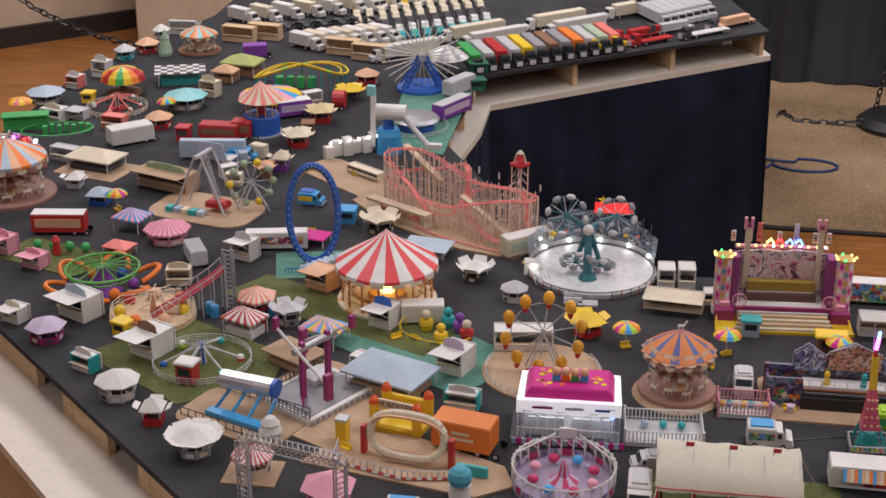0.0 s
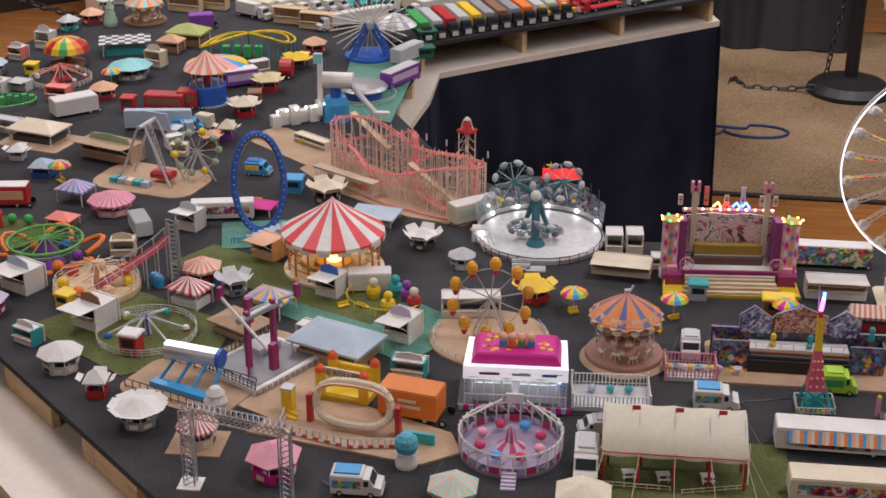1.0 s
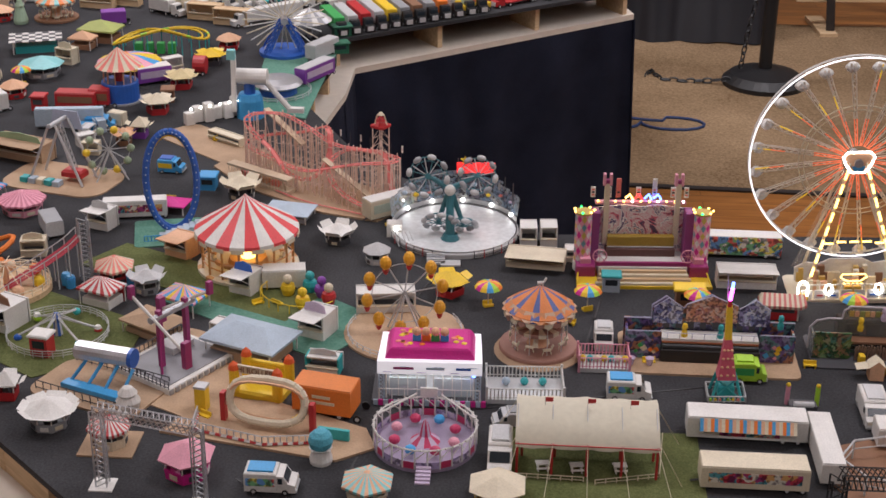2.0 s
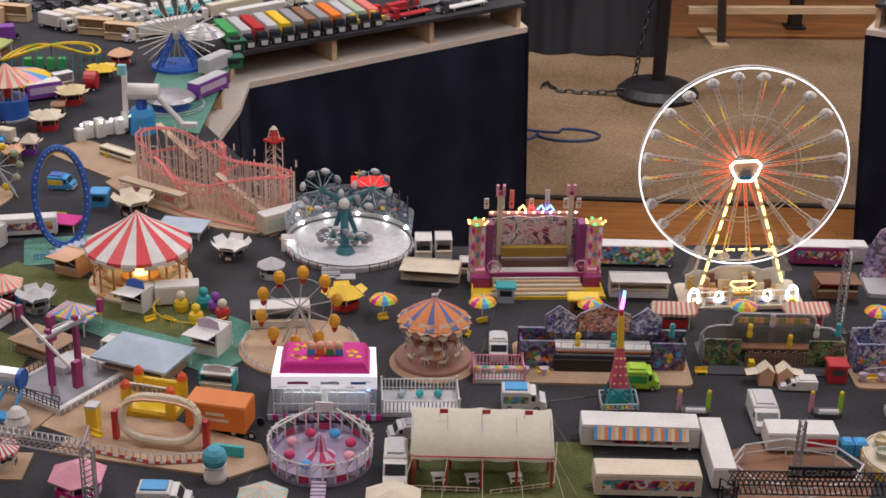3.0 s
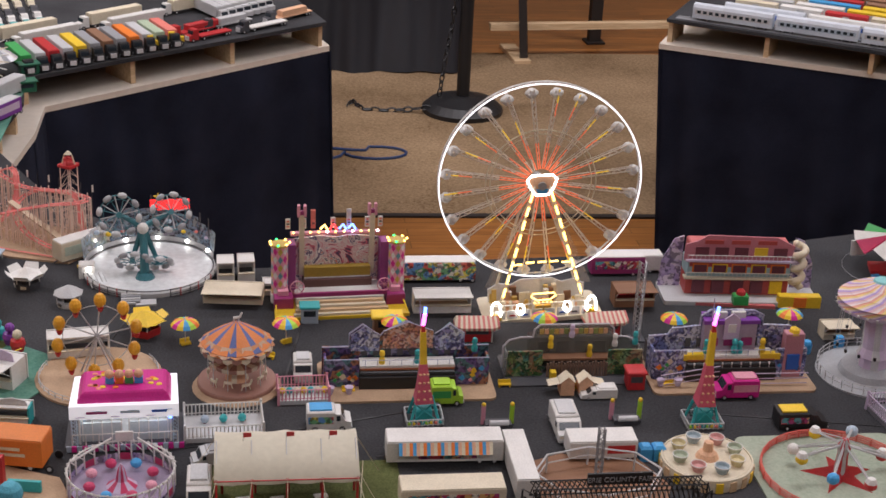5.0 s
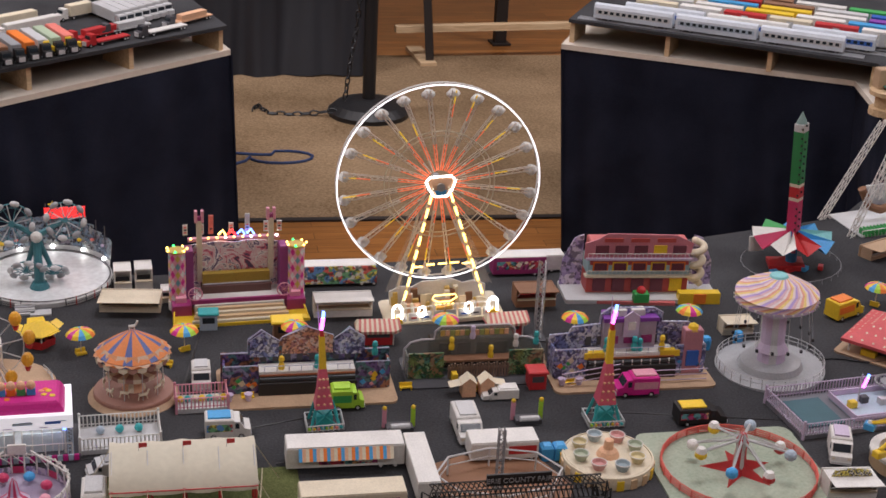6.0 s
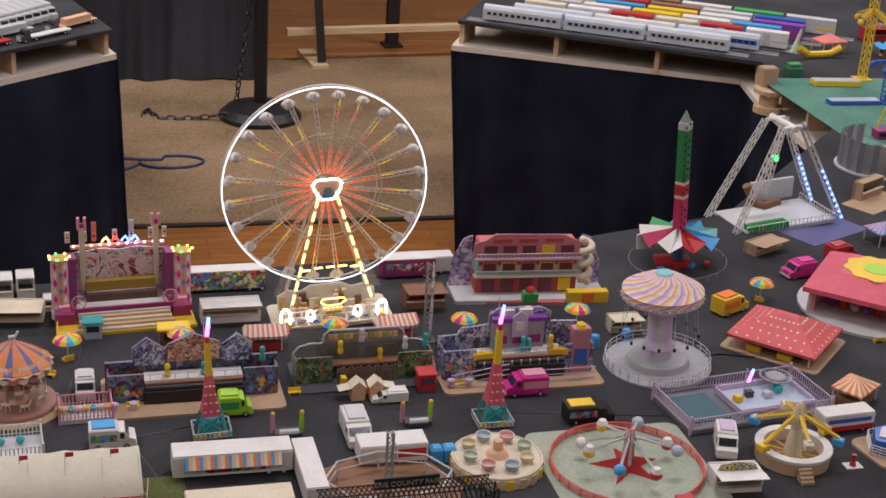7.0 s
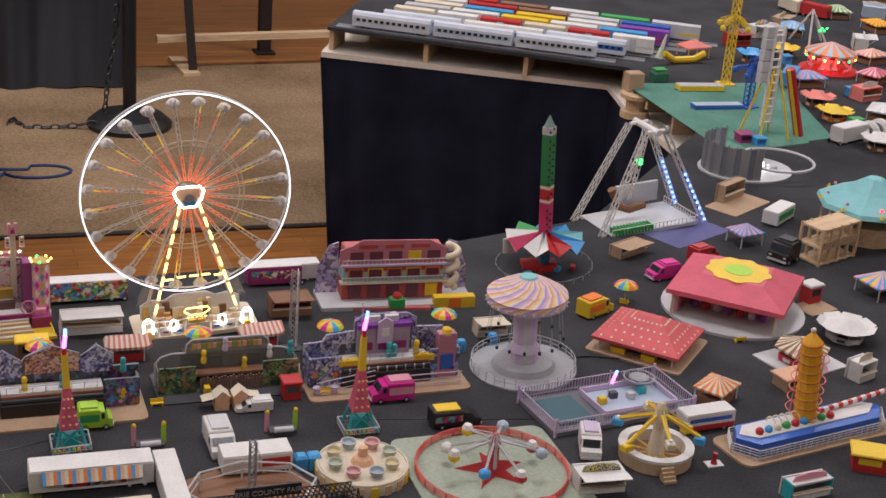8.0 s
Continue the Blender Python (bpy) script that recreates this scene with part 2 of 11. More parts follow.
# ---- mesh tools ----
class Mesh:
    """Collects boxes, rods, rings, roofs and sheets into one mesh with material slots."""

    def __init__(self, *mats):
        self.mats, self.v, self.f, self.m, self.smooth = list(mats), [], [], [], False

    def add(self, verts, faces, mi=0):
        o = len(self.v)
        self.v += [tuple(p) for p in verts]
        for k, fc in enumerate(faces):
            self.f.append([o + i for i in fc])
            self.m.append(mi if isinstance(mi, int) else mi[k % len(mi)])
        return self

    def box(self, x, y, z, sx, sy, sz, rz=0.0, mi=0, bev=0.0, tilt=0.0):
        """A block whose base centre is at x, y, z, with chamfered upright and top edges."""
        c = min(sx, sy, sz) * 0.08 if not bev else bev
        hx, hy = sx / 2, sy / 2
        rows = [(0, 0.0), (sz - c, 0.0), (sz, c)]
        vs = []
        for zz, inset in rows:
            for px, py in ((-hx, -hy), (hx, -hy), (hx, hy), (-hx, hy)):
                vs.append((px - math.copysign(inset, px), py - math.copysign(inset, py), zz))
        a, ca, sa = radians(rz), math.cos(radians(rz)), math.sin(radians(rz))
        ct, st = math.cos(radians(tilt)), math.sin(radians(tilt))
        out = []
        for px, py, pz in vs:
            py, pz = py * ct - pz * st, py * st + pz * ct
            out.append((x + px * ca - py * sa, y + px * sa + py * ca, z + pz))
        fs = [(3, 2, 1, 0), (8, 9, 10, 11)]
        for r in (0, 4):
            fs += [(r + k, r + (k + 1) % 4, r + 4 + (k + 1) % 4, r + 4 + k) for k in range(4)]
        return self.add(out, fs, mi)

    def rod(self, a, b, r, mi=0, n=5, r2=None):
        a, b = Vector(a), Vector(b)
        d = (b - a)
        if d.length < 1e-6:
            return self
        q = d.to_track_quat("Z", "Y").to_matrix()
        r2 = r if r2 is None else r2
        vs = []
        for base, rr in ((a, r), (b, r2)):
            vs += [base + q @ Vector((rr * math.cos(2 * math.pi * k / n), rr * math.sin(2 * math.pi * k / n), 0)) for k in range(n)]
        fs = [(k, (k + 1) % n, n + (k + 1) % n, n + k) for k in range(n)] + [tuple(range(n))[::-1], tuple(range(n, 2 * n))]
        return self.add(vs, fs, mi)

    def _turned(self, q, d):
        z = (q @ Vector((0, 0, 1)))
        return z.rotation_difference(d.normalized()).to_matrix() @ q

    def tube(self, pts, r, mi=0, n=5, closed=False):
        pts = [Vector(p) for p in pts]
        m = len(pts)
        if isinstance(mi, int) and m > 2:
            vs = []
            for k in range(m):
                a = pts[k - 1] if k or closed else pts[k]
                b = pts[(k + 1) % m] if k < m - 1 or closed else pts[k]
                q = (b - a).to_track_quat("Z", "Y").to_matrix() if k == 0 else self._turned(q, b - a)
                vs += [pts[k] + q @ Vector((r * math.cos(2 * math.pi * j / n), r * math.sin(2 * math.pi * j / n), 0)) for j in range(n)]
            fs = [(k * n + j, k * n + (j + 1) % n, ((k + 1) % m) * n + (j + 1) % n, ((k + 1) % m) * n + j) for k in range(m if closed else m - 1) for j in range(n)]
            if not closed:
                fs += [tuple(range(n))[::-1], tuple(range((m - 1) * n, m * n))]
            return self.add(vs, fs, mi)
        for k in range(m if closed else m - 1):
            self.rod(pts[k], pts[(k + 1) % m], r, mi if isinstance(mi, int) else mi[k % len(mi)], n)
        return self

    def ring(self, x, y, z, radius, r, mi=0, steps=28, n=5, a0=0.0, a1=360.0, plane="z", squash=1.0):
        full = abs(a1 - a0) >= 359.9
        pts = []
        for k in range(steps if full else steps + 1):
            a = radians(a0 + (a1 - a0) * k / steps)
            c, s = radius * math.cos(a), radius * math.sin(a) * squash
            pts.append((x + c, y + s, z) if plane == "z" else (x + c, y, z + s) if plane == "y" else (x, y + c, z + s))
        return self.tube(pts, r, mi, n, full)

    def lathe(self, x, y, profile, n=20, mi=0, stripes=None, a0=0.0, cap=True):
        """Turns a profile of (radius, z); stripes: slots that alternate round the axis."""
        vs = [(x + r * math.cos(a0 + 2 * math.pi * k / n), y + r * math.sin(a0 + 2 * math.pi * k / n), z) for r, z in profile for k in range(n)]
        for j in range(len(profile) - 1):
            fs = [(j * n + k, j * n + (k + 1) % n, (j + 1) * n + (k + 1) % n, (j + 1) * n + k) for k in range(n)]
            o = len(self.v) if j == 0 else o
            if j == 0:
                self.v += vs
            for k, fc in enumerate(fs):
                self.f.append([o + i for i in fc])
                self.m.append(stripes[k % len(stripes)] if stripes else mi)
        top = [o + (len(profile) - 1) * n + k for k in range(n)]
        bot = [o + k for k in range(n)][::-1]
        if cap and profile[-1][0] > 1e-4:
            self.f.append(top)
            self.m.append(stripes[0] if stripes else mi)
        if cap and profile[0][0] > 1e-4:
            self.f.append(bot)
            self.m.append(stripes[0] if stripes else mi)
        return self

    def ball(self, x, y, z, r, mi=0, n=10, sz=1.0):
        prof = [(max(r * math.sin(math.pi * k / 6), 1e-5), z - r * sz * math.cos(math.pi * k / 6)) for k in range(7)]
        return self.lathe(x, y, prof, n, mi)

    def slab(self, pts, z0, z1, mi=0):
        """An upright prism over a plan outline, counter-clockwise."""
        n = len(pts)
        vs = [(px, py, z0) for px, py in pts] + [(px, py, z1) for px, py in pts]
        fs = [tuple(range(n))[::-1], tuple(range(n, 2 * n))] + [(k, (k + 1) % n, n + (k + 1) % n, n + k) for k in range(n)]
        return self.add(vs, fs, mi)

    def board(self, pts, y0, y1, mi=0):
        """An upright sheet: an outline in x and z with a thickness in y."""
        n = len(pts)
        vs = [(px, y0, pz) for px, pz in pts] + [(px, y1, pz) for px, pz in pts]
        fs = [tuple(range(n)), tuple(range(n, 2 * n))[::-1]] + [((k + 1) % n, k, n + k, n + (k + 1) % n) for k in range(n)]
        return self.add(vs, fs, mi)

    def truss(self, a, b, w, r, bays, mi=0):
        """A square lattice girder between two points."""
        a, b = Vector(a), Vector(b)
        q = (b - a).to_track_quat("Z", "Y").to_matrix()
        cs = [q @ Vector((sx * w / 2, sy * w / 2, 0)) for sx, sy in ((-1, -1), (1, -1), (1, 1), (-1, 1))]
        for c in cs:
            self.rod(a + c, b + c, r, mi, 4)
        for k in range(bays):
            p, s = a.lerp(b, k / bays), a.lerp(b, (k + 1) / bays)
            for j in range(4):
                self.rod(p + cs[j], s + cs[(j + 1) % 4], r * 0.75, mi, 3)
        return self

    def part(self, name, parent=None, label="", smooth=False, bevel=0.0):
        seen, ids, vs = {}, [], []
        for p in self.v:
            key = (round(p[0], 6), round(p[1], 6), round(p[2], 6))
            if key not in seen:
                seen[key] = len(vs)
                vs.append(p)
            ids.append(seen[key])
        fs, ms = [], []
        for fc, mi in zip(self.f, self.m):
            f2 = list(dict.fromkeys(ids[i] for i in fc))
            if len(f2) > 2:
                fs.append(f2)
                ms.append(mi)
        self.m = ms
        me = bpy.data.meshes.new(name)
        me.from_pydata(vs, [], fs)
        for k, m in enumerate(self.mats):
            me.materials.append(m)
        me.polygons.foreach_set("material_index", self.m)
        me.polygons.foreach_set("use_smooth", [smooth] * len(me.polygons))
        me.update()
        ob = new(name, me)
        if parent:
            ob.parent = parent
        if label:
            ob["label"] = label
        return ob


def thing(name, x, y, yaw, label, category, group="", z=0.0):
    ob = new(name)
    ob.empty_display_size = 0.02
    ob.matrix_basis = pose(x, y, z, 0, 0, yaw)
    return tagged(ob, label, category, group)


def structure(ob, label, category):
    return tagged(ob, label, category, kind="structure")


# ---- the hall ----
structure(Mesh(GYM).slab([(-6, -6), (7, -6), (7, 8), (-6, 8)], FLOOR - 0.05, FLOOR).part("floor"), "varnished orange-brown wooden hall floor", "floor")
structure(Mesh(CARPET).slab([(-2.9, 2.49), (2.6, 2.35), (2.7, 4.62), (-2.9, 4.62)], FLOOR, FLOOR + 0.006).part("carpet"), "worn beige carpet runner with a dark edge", "carpet")
structure(Mesh(DARK_BASE).slab([(-2.9, 2.46), (2.6, 2.32), (2.6, 2.35), (-2.9, 2.49)], FLOOR, FLOOR + 0.008).part("carpet_edge"), "dark binding strip along the carpet", "carpet edge")
structure(Mesh(WALL_PAINT).slab([(-6, 8), (7, 8), (7, 8.2), (-6, 8.2)], FLOOR, CEIL).part("wall_north"), "plain beige painted hall wall", "wall")
structure(Mesh(WALL_PAINT).slab([(-6, -6.2), (7, -6.2), (7, -6), (-6, -6)], FLOOR, CEIL).part("wall_south"), "plain beige painted hall wall", "wall")
structure(Mesh(WALL_PAINT).slab([(-6.2, -6), (-6, -6), (-6, 8), (-6.2, 8)], FLOOR, CEIL).part("wall_west"), "plain beige painted hall wall", "wall")
structure(Mesh(WALL_PAINT).slab([(7, -6), (7.2, -6), (7.2, 8), (7, 8)], FLOOR, CEIL).part("wall_east"), "plain beige painted hall wall", "wall")
structure(Mesh(WHITE).slab([(-6.2, -6.2), (7.2, -6.2), (7.2, 8.2), (-6.2, 8.2)], CEIL, CEIL + 0.1).part("ceiling"), "plain white painted hall ceiling", "ceiling")

# a beige partition with a dark plinth behind the far end of the table
PART_A, PART_B = Vector((-4.9, 3.42)), Vector((-3.35, 4.83))
side = (PART_B - PART_A).normalized()
back = Vector((-side.y, side.x))


def strip(a, b, t0, t1):
    return [tuple(a + back * t0), tuple(b + back * t0), tuple(b + back * t1), tuple(a + back * t1)]


structure(Mesh(WALL_PAINT).slab(strip(PART_A, PART_B, 0.03, 0.15), FLOOR, 1.6).part("partition"), "beige painted partition wall", "partition")
structure(Mesh(DARK_BASE).slab(strip(PART_A, PART_B, 0.0, 0.028), FLOOR, FLOOR + 0.10).part("baseboard"), "dark brown rubber baseboard", "baseboard")
structure(Mesh(WALL_PAINT).slab([(-3.3, 4.3), (-2.2, 4.75), (-2.25, 4.87), (-3.35, 4.42)], FLOOR, 1.6).part("partition_panel"), "light brown partition panel", "partition")

# ---- the table: white slab, plywood risers, black top ----
TOP = 0.0
SLAB = -0.085
TABLE = [(-2.32, 0.02), (-1.25, -1.03), (-0.9, -1.3), (1.9, -1.3), (3.2, 0.0), (3.2, 3.0), (1.4, 3.0), (0.83, 2.03), (1.70, 1.48), (1.655, 1.29), (1.60, 0.82), (1.0, 0.22), (0.42, 0.07), (-0.6, 0.0), (-1.0, 0.36), (-1.2, 0.75), (-1.165, 1.08), (-1.19, 1.30), (-0.325, 1.935), (-0.52, 2.6), (-0.6, 3.0), (-2.1, 3.0), (-2.12, 1.84), (-2.32, 1.15)]
EDGE = [(-2.42, 0.0), (-1.36, -1.10), (-0.95, -1.42), (1.95, -1.42), (3.3, 0.0), (3.3, 3.1), (1.37, 3.1), (0.81, 2.022), (1.678, 1.575), (1.62, 1.30), (1.575, 0.84), (0.98, 0.25), (0.42, 0.10), (-0.6, 0.03), (-0.98, 0.40), (-1.175, 0.76), (-1.14, 1.08), (-1.142, 1.306), (-0.314, 1.956), (-0.5, 2.6), (-0.55, 3.1), (-2.2, 3.1), (-2.22, 1.9), (-2.42, 1.2)]
structure(Mesh(FELT).slab(TABLE, -0.012, TOP).part("table_top"), "black paper-covered fairground board with faint panel seams", "table top")
structure(Mesh(WHITE_SLAB).slab(EDGE, SLAB - 0.018, SLAB).part("table_slab"), "white-edged board lying on the tables", "table")


def risers(a, b, name, bays, wide, inset=0.02):
    """Plywood plates under the top, with open bays between them and a board behind."""
    a, b = Vector(a), Vector(b)
    d = (b - a).normalized()
    inw = Vector((-d.y, d.x))
    ln = (b - a).length
    th = thing(name, a.x, a.y, math.degrees(math.atan2(d.y, d.x)), "raw plywood riser frame with open bays under the table top", "riser")
    for k in range(bays + 1):
        s = min(max(ln * k / bays, 0.01), ln - 0.01)
        Mesh(PLY).box(s, inset + 0.07, SLAB, 0.016, 0.14, -SLAB - 0.0125, bev=0.001).part("plate", th)
        if wide and k < bays:
            Mesh(PLY).box(s + ln / bays * 0.2, inset + 0.008, SLAB, ln / bays * wide, 0.014, -SLAB - 0.0125, bev=0.001).part("fascia", th)
    Mesh(PLY).box(ln / 2, inset + 0.26, SLAB, ln, 0.012, -SLAB - 0.0125, bev=0.001).part("back_board", th)
    return th


risers(TABLE[0], TABLE[1], "riser_frame", 5, 0.62)
risers(TABLE[17], TABLE[18], "riser_frame", 3, 0.0)
risers(TABLE[7], TABLE[8], "riser_frame", 3, 0.0)
risers(TABLE[16], TABLE[17], "riser_frame", 1, 0.0)
risers(TABLE[15], TABLE[16], "riser_frame", 2, 0.0)
risers(TABLE[8], TABLE[9], "riser_frame", 1, 0.0)
risers(TABLE[9], TABLE[10], "riser_frame", 2, 0.0)


def skirt(a, b, seed, lean=0.0, top=0.0):
    """A hanging cloth with soft folds from the slab down to the floor."""
    a, b = Vector(a), Vector(b)
    d = (b - a)
    inw = Vector((-d.y, d.x)).normalized()
    nx, nz = max(int(d.length / 0.012), 4), 14
    vs = []
    for j in range(nz + 1):
        fz = j / nz
        z = SLAB - 0.0185 + (FLOOR + 0.03 - SLAB) * fz
        for k in range(nx + 1):
            s = d.length * k / nx
            fold = 0.017 * fz ** 0.6 * math.sin(s * 38 + 2.2 * math.sin(s * 7 + seed)) + 0.008 * noise.noise((s * 9, fz * 5, seed))
            fold *= min(1.0, s / 0.04, (d.length - s) / 0.04)
            p = a + d * (k / nx + 0.010 * (2 * k / nx - 1) / d.length) + inw * (0.002 - fold * 0.8 - 0.006 * fz)
            vs.append((p.x + top + lean * fz, p.y, z))
    fs = [(j * (nx + 1) + k, j * (nx + 1) + k + 1, (j + 1) * (nx + 1) + k + 1, (j + 1) * (nx + 1) + k) for j in range(nz) for k in range(nx)]
    ob = Mesh(CURTAIN).add(vs, fs).part("table_skirt", smooth=True)
    return tagged(ob, "black cloth table skirt hanging in soft folds", "table skirt")


for k in (7, 8, 9, 10, 11, 12, 13, 14, 15, 16, 17, 18):
    skirt(EDGE[k], EDGE[k + 1], k, 0.065 if k < 12 else 0.018 if k > 13 else 0.0, 0.008 if k < 12 else 0.0)
skirt(EDGE[6], EDGE[7], 3.3, 0.065, 0.008)
structure(Mesh(PLY).slab([(-2.36, -0.05), (-1.31, -1.13), (-1.26, -1.08), (-2.31, 0.0)], FLOOR, SLAB - 0.02).part("table_apron"), "pale wooden table apron under the white slab", "table apron")


# ---- small fairground things ----
def food_stand(x, y, yaw, w, h, roof, base, label, sides=6, petal=0.0, group="food stands", lift=0.0, pad=None):
    """A low counter with posts under a pointed roof of several sides; roof: one or two materials in turn."""
    th = thing("food_stand", x, y, yaw, label, "food stand", group)
    r = w * 0.46
    z0 = 0.0
    if pad:
        Mesh(pad).box(0, 0, 0, w * 1.15, w * 1.0, 0.003).part("pad", th, "flat cardboard pad")
        z0 = 0.003
    c = Mesh(base, DGREY)
    c.lathe(0, 0, [(r * 0.78, z0), (r * 0.82, z0 + h * 0.32), (r * 0.75, z0 + h * 0.32), (r * 0.72, z0 + h * 0.06)], sides, 0, a0=math.pi / sides)
    body = c.part("counter", th)
    if sides > 5:
        for k in range(sides):
            a = 2 * math.pi * (k + 1) / sides
            q = r * 0.80 * math.cos(math.pi / sides) + 0.0008
            m = Mesh((CREAM, DGREY, WHITE)[k % 3]).box(0, 0, z0 + h * 0.08, r * 0.34, 0.001, h * 0.15)
            turn = Matrix.Rotation(a + math.pi / 2, 3, "Z")
            m.v = [tuple(turn @ Vector((vx, vy - q, vz))) for vx, vy, vz in m.v]
            m.part("menu_panel", body)
    Mesh(DGREY, CREAM).lathe(0, 0, [(r * 0.3, z0), (r * 0.3, z0 + h * 0.3), (r * 0.12, z0 + h * 0.42)], 6, 0).part("display", th)
    for k in range(sides):
        a = math.pi / sides + 2 * math.pi * k / sides
        px, py = r * 0.76 * math.cos(a), r * 0.76 * math.sin(a)
        Mesh(WHITE).rod((px, py, z0 + h * 0.3), (px, py, z0 + h * 0.68), 0.0012).part("post", th)
    mats = roof if isinstance(roof, tuple) else (roof,)
    m = Mesh(*mats)
    zr = z0 + h * 0.64
    if len(mats) > 1:
        # flat-sided roof cut in narrow strips
        for k in range(sides):
            a0, a1 = math.pi / sides + 2 * math.pi * k / sides, math.pi / sides + 2 * math.pi * (k + 1) / sides
            p0, p1 = Vector((r * math.cos(a0), r * math.sin(a0), zr)), Vector((r * math.cos(a1), r * math.sin(a1), zr))
            t0, t1 = Vector((r * 0.12 * math.cos(a0), r * 0.12 * math.sin(a0), z0 + h)), Vector((r * 0.12 * math.cos(a1), r * 0.12 * math.sin(a1), z0 + h))
            for j in range(6):
                q = [p0.lerp(p1, j / 6), p0.lerp(p1, (j + 1) / 6), t0.lerp(t1, (j + 1) / 6), t0.lerp(t1, j / 6)]
                lo = [v - Vector((0, 0, h * 0.10)) for v in q[:2]]
                m.add(q, [(0, 1, 2, 3)], j % 2)
                m.add([lo[0], lo[1], q[1], q[0]], [(0, 1, 2, 3)], j % 2)
        m.lathe(0, 0, [(r * 0.14, z0 + h * 0.99), (0.0005, z0 + h * 1.04)], sides, 0)
    else:
        m.lathe(0, 0, [(r, zr - h * 0.05), (r * 1.02, zr), (r * 0.55, zr + h * 0.2 - petal * h * 0.2), (r * 0.12, z0 + h), (0.0005, z0 + h * 1.01)], sides, 0, a0=math.pi / sides)
        if petal:
            for k in range(sides):
                a = 2 * math.pi * k / sides
                ca, sa = math.cos(a), math.sin(a)
                b = r * 0.5
                fl = Mesh(*mats)
                fl.add([(ca * r * 0.86 - sa * b * 0.95, sa * r * 0.86 + ca * b * 0.95, zr), (ca * r * 0.86 + sa * b * 0.95, sa * r * 0.86 - ca * b * 0.95, zr), (ca * r * 1.2 + sa * b * 0.8, sa * r * 1.2 - ca * b * 0.8, zr + petal * h), (ca * r * 1.2 - sa * b * 0.8, sa * r * 1.2 + ca * b * 0.8, zr + petal * h)], [(0, 1, 2, 3)], 0)
                fl.part("roof_flap", th)
    m.part("roof", th)
    return th


def kiosk(x, y, yaw, w, d, h, label, wall=WHITE, flap=True, sign=None, inside=DGREY, group="white kiosks", side=None):
    """A box stall with an open front, a raised awning flap, a counter and a sign board on the roof."""
    th = thing("kiosk", x, y, yaw, label, "kiosk", group)
    w, d, h = w * 0.88, d * 0.88, h * 0.86
    t = 0.003
    Mesh(wall).box(0, d / 2 - t / 2, 0, w, t, h).part("back_wall", th)
    for sx in (-1, 1):
        Mesh(side or wall).box(sx * (w / 2 - t / 2), -t, 0, t, d - 2 * t, h).part("side_wall", th)
    Mesh(wall).box(0, -d / 2 + t / 2, 0, w - 2 * t, t, h * 0.42 if flap or h < 0.048 else h - t).part("front_wall", th)
    Mesh(wall).box(0, -t, h - t, w - 2 * t - 0.0004, d - 2 * t, t).part("roof_panel", th)
    Mesh(inside).box(0, 0, 0.0006, w - 2 * t - 0.001, d - 2 * t - 0.001, h * 0.3).part("shelf", th)
    Mesh(CREAM).box(0, -d / 2, h * 0.42, w * 0.96, t * 3, 0.0015).part("counter", th)
    if flap:
        s = d * 0.6
        m = Mesh(wall)
        m.add([(-w / 2, -d / 2, h), (w / 2, -d / 2, h), (w / 2, -d / 2 - s, h * 1.05), (-w / 2, -d / 2 - s, h * 1.05), (-w / 2, -d / 2, h + 0.0015), (w / 2, -d / 2, h + 0.0015), (w / 2, -d / 2 - s, h * 1.05 + 0.0015), (-w / 2, -d / 2 - s, h * 1.05 + 0.0015)],
              [(0, 1, 2, 3), (7, 6, 5, 4), (0, 4, 5, 1), (3, 2, 6, 7), (0, 3, 7, 4), (1, 5, 6, 2)])
        m.part("awning", th)
        for sx in (-1, 1):
            Mesh(LGREY).rod((sx * w * 0.48, -d / 2, h * 0.6), (sx * w * 0.48, -d / 2 - s * 0.9, h * 1.04), 0.0007).part("stay", th)
    if sign:
        Mesh(sign).board([(-w * 0.42, h), (w * 0.42, h), (w * 0.36, h * 1.3), (0, h * 1.42), (-w * 0.36, h * 1.3)], -d * 0.2, -d * 0.2 + 0.002).part("sign", th, "printed sign board")
    return th


def umbrella(x, y, r=0.026, h=0.05, cols=(MAGENTA, YELLOW, SKY, LIME, ORANGE, YELLOW), foot=True):
    th = thing("parasol", x, y, (x * 997) % 360, "multicoloured parasol on a thin pole over a yellow base", "parasol", "parasols along the midway")
    m = Mesh(*cols)
    m.lathe(0, 0, [(r, h * 0.76), (r * 0.82, h * 0.88), (r * 0.45, h * 0.97), (0.0006, h)], 12, stripes=list(range(len(cols))))
    m.part("canopy", th)
    Mesh(CREAM).rod((0, 0, 0), (0, 0, h * 1.05), 0.0009).part("pole", th)
    if foot:
        m = Mesh(YELLOW)
        m.box(0, 0, 0, 0.018, 0.012, 0.004).box(0, 0.004, 0.004, 0.018, 0.003, 0.006)
        m.part("bench", th, "yellow moulded bench")
    return th


def bench(x, y, yaw):
    th = thing("bench", x, y, yaw, "tiny yellow plastic bench on the black board", "bench", "yellow benches")
    Mesh(YELLOW).box(0, 0, 0.004, 0.022, 0.008, 0.002).part("seat", th)
    Mesh(YELLOW).box(0, 0.004, 0.005, 0.022, 0.002, 0.007).part("backrest", th)
    for sx in (-1, 1):
        Mesh(YELLOW).box(sx * 0.009, 0, 0, 0.002, 0.008, 0.004).part("leg", th)


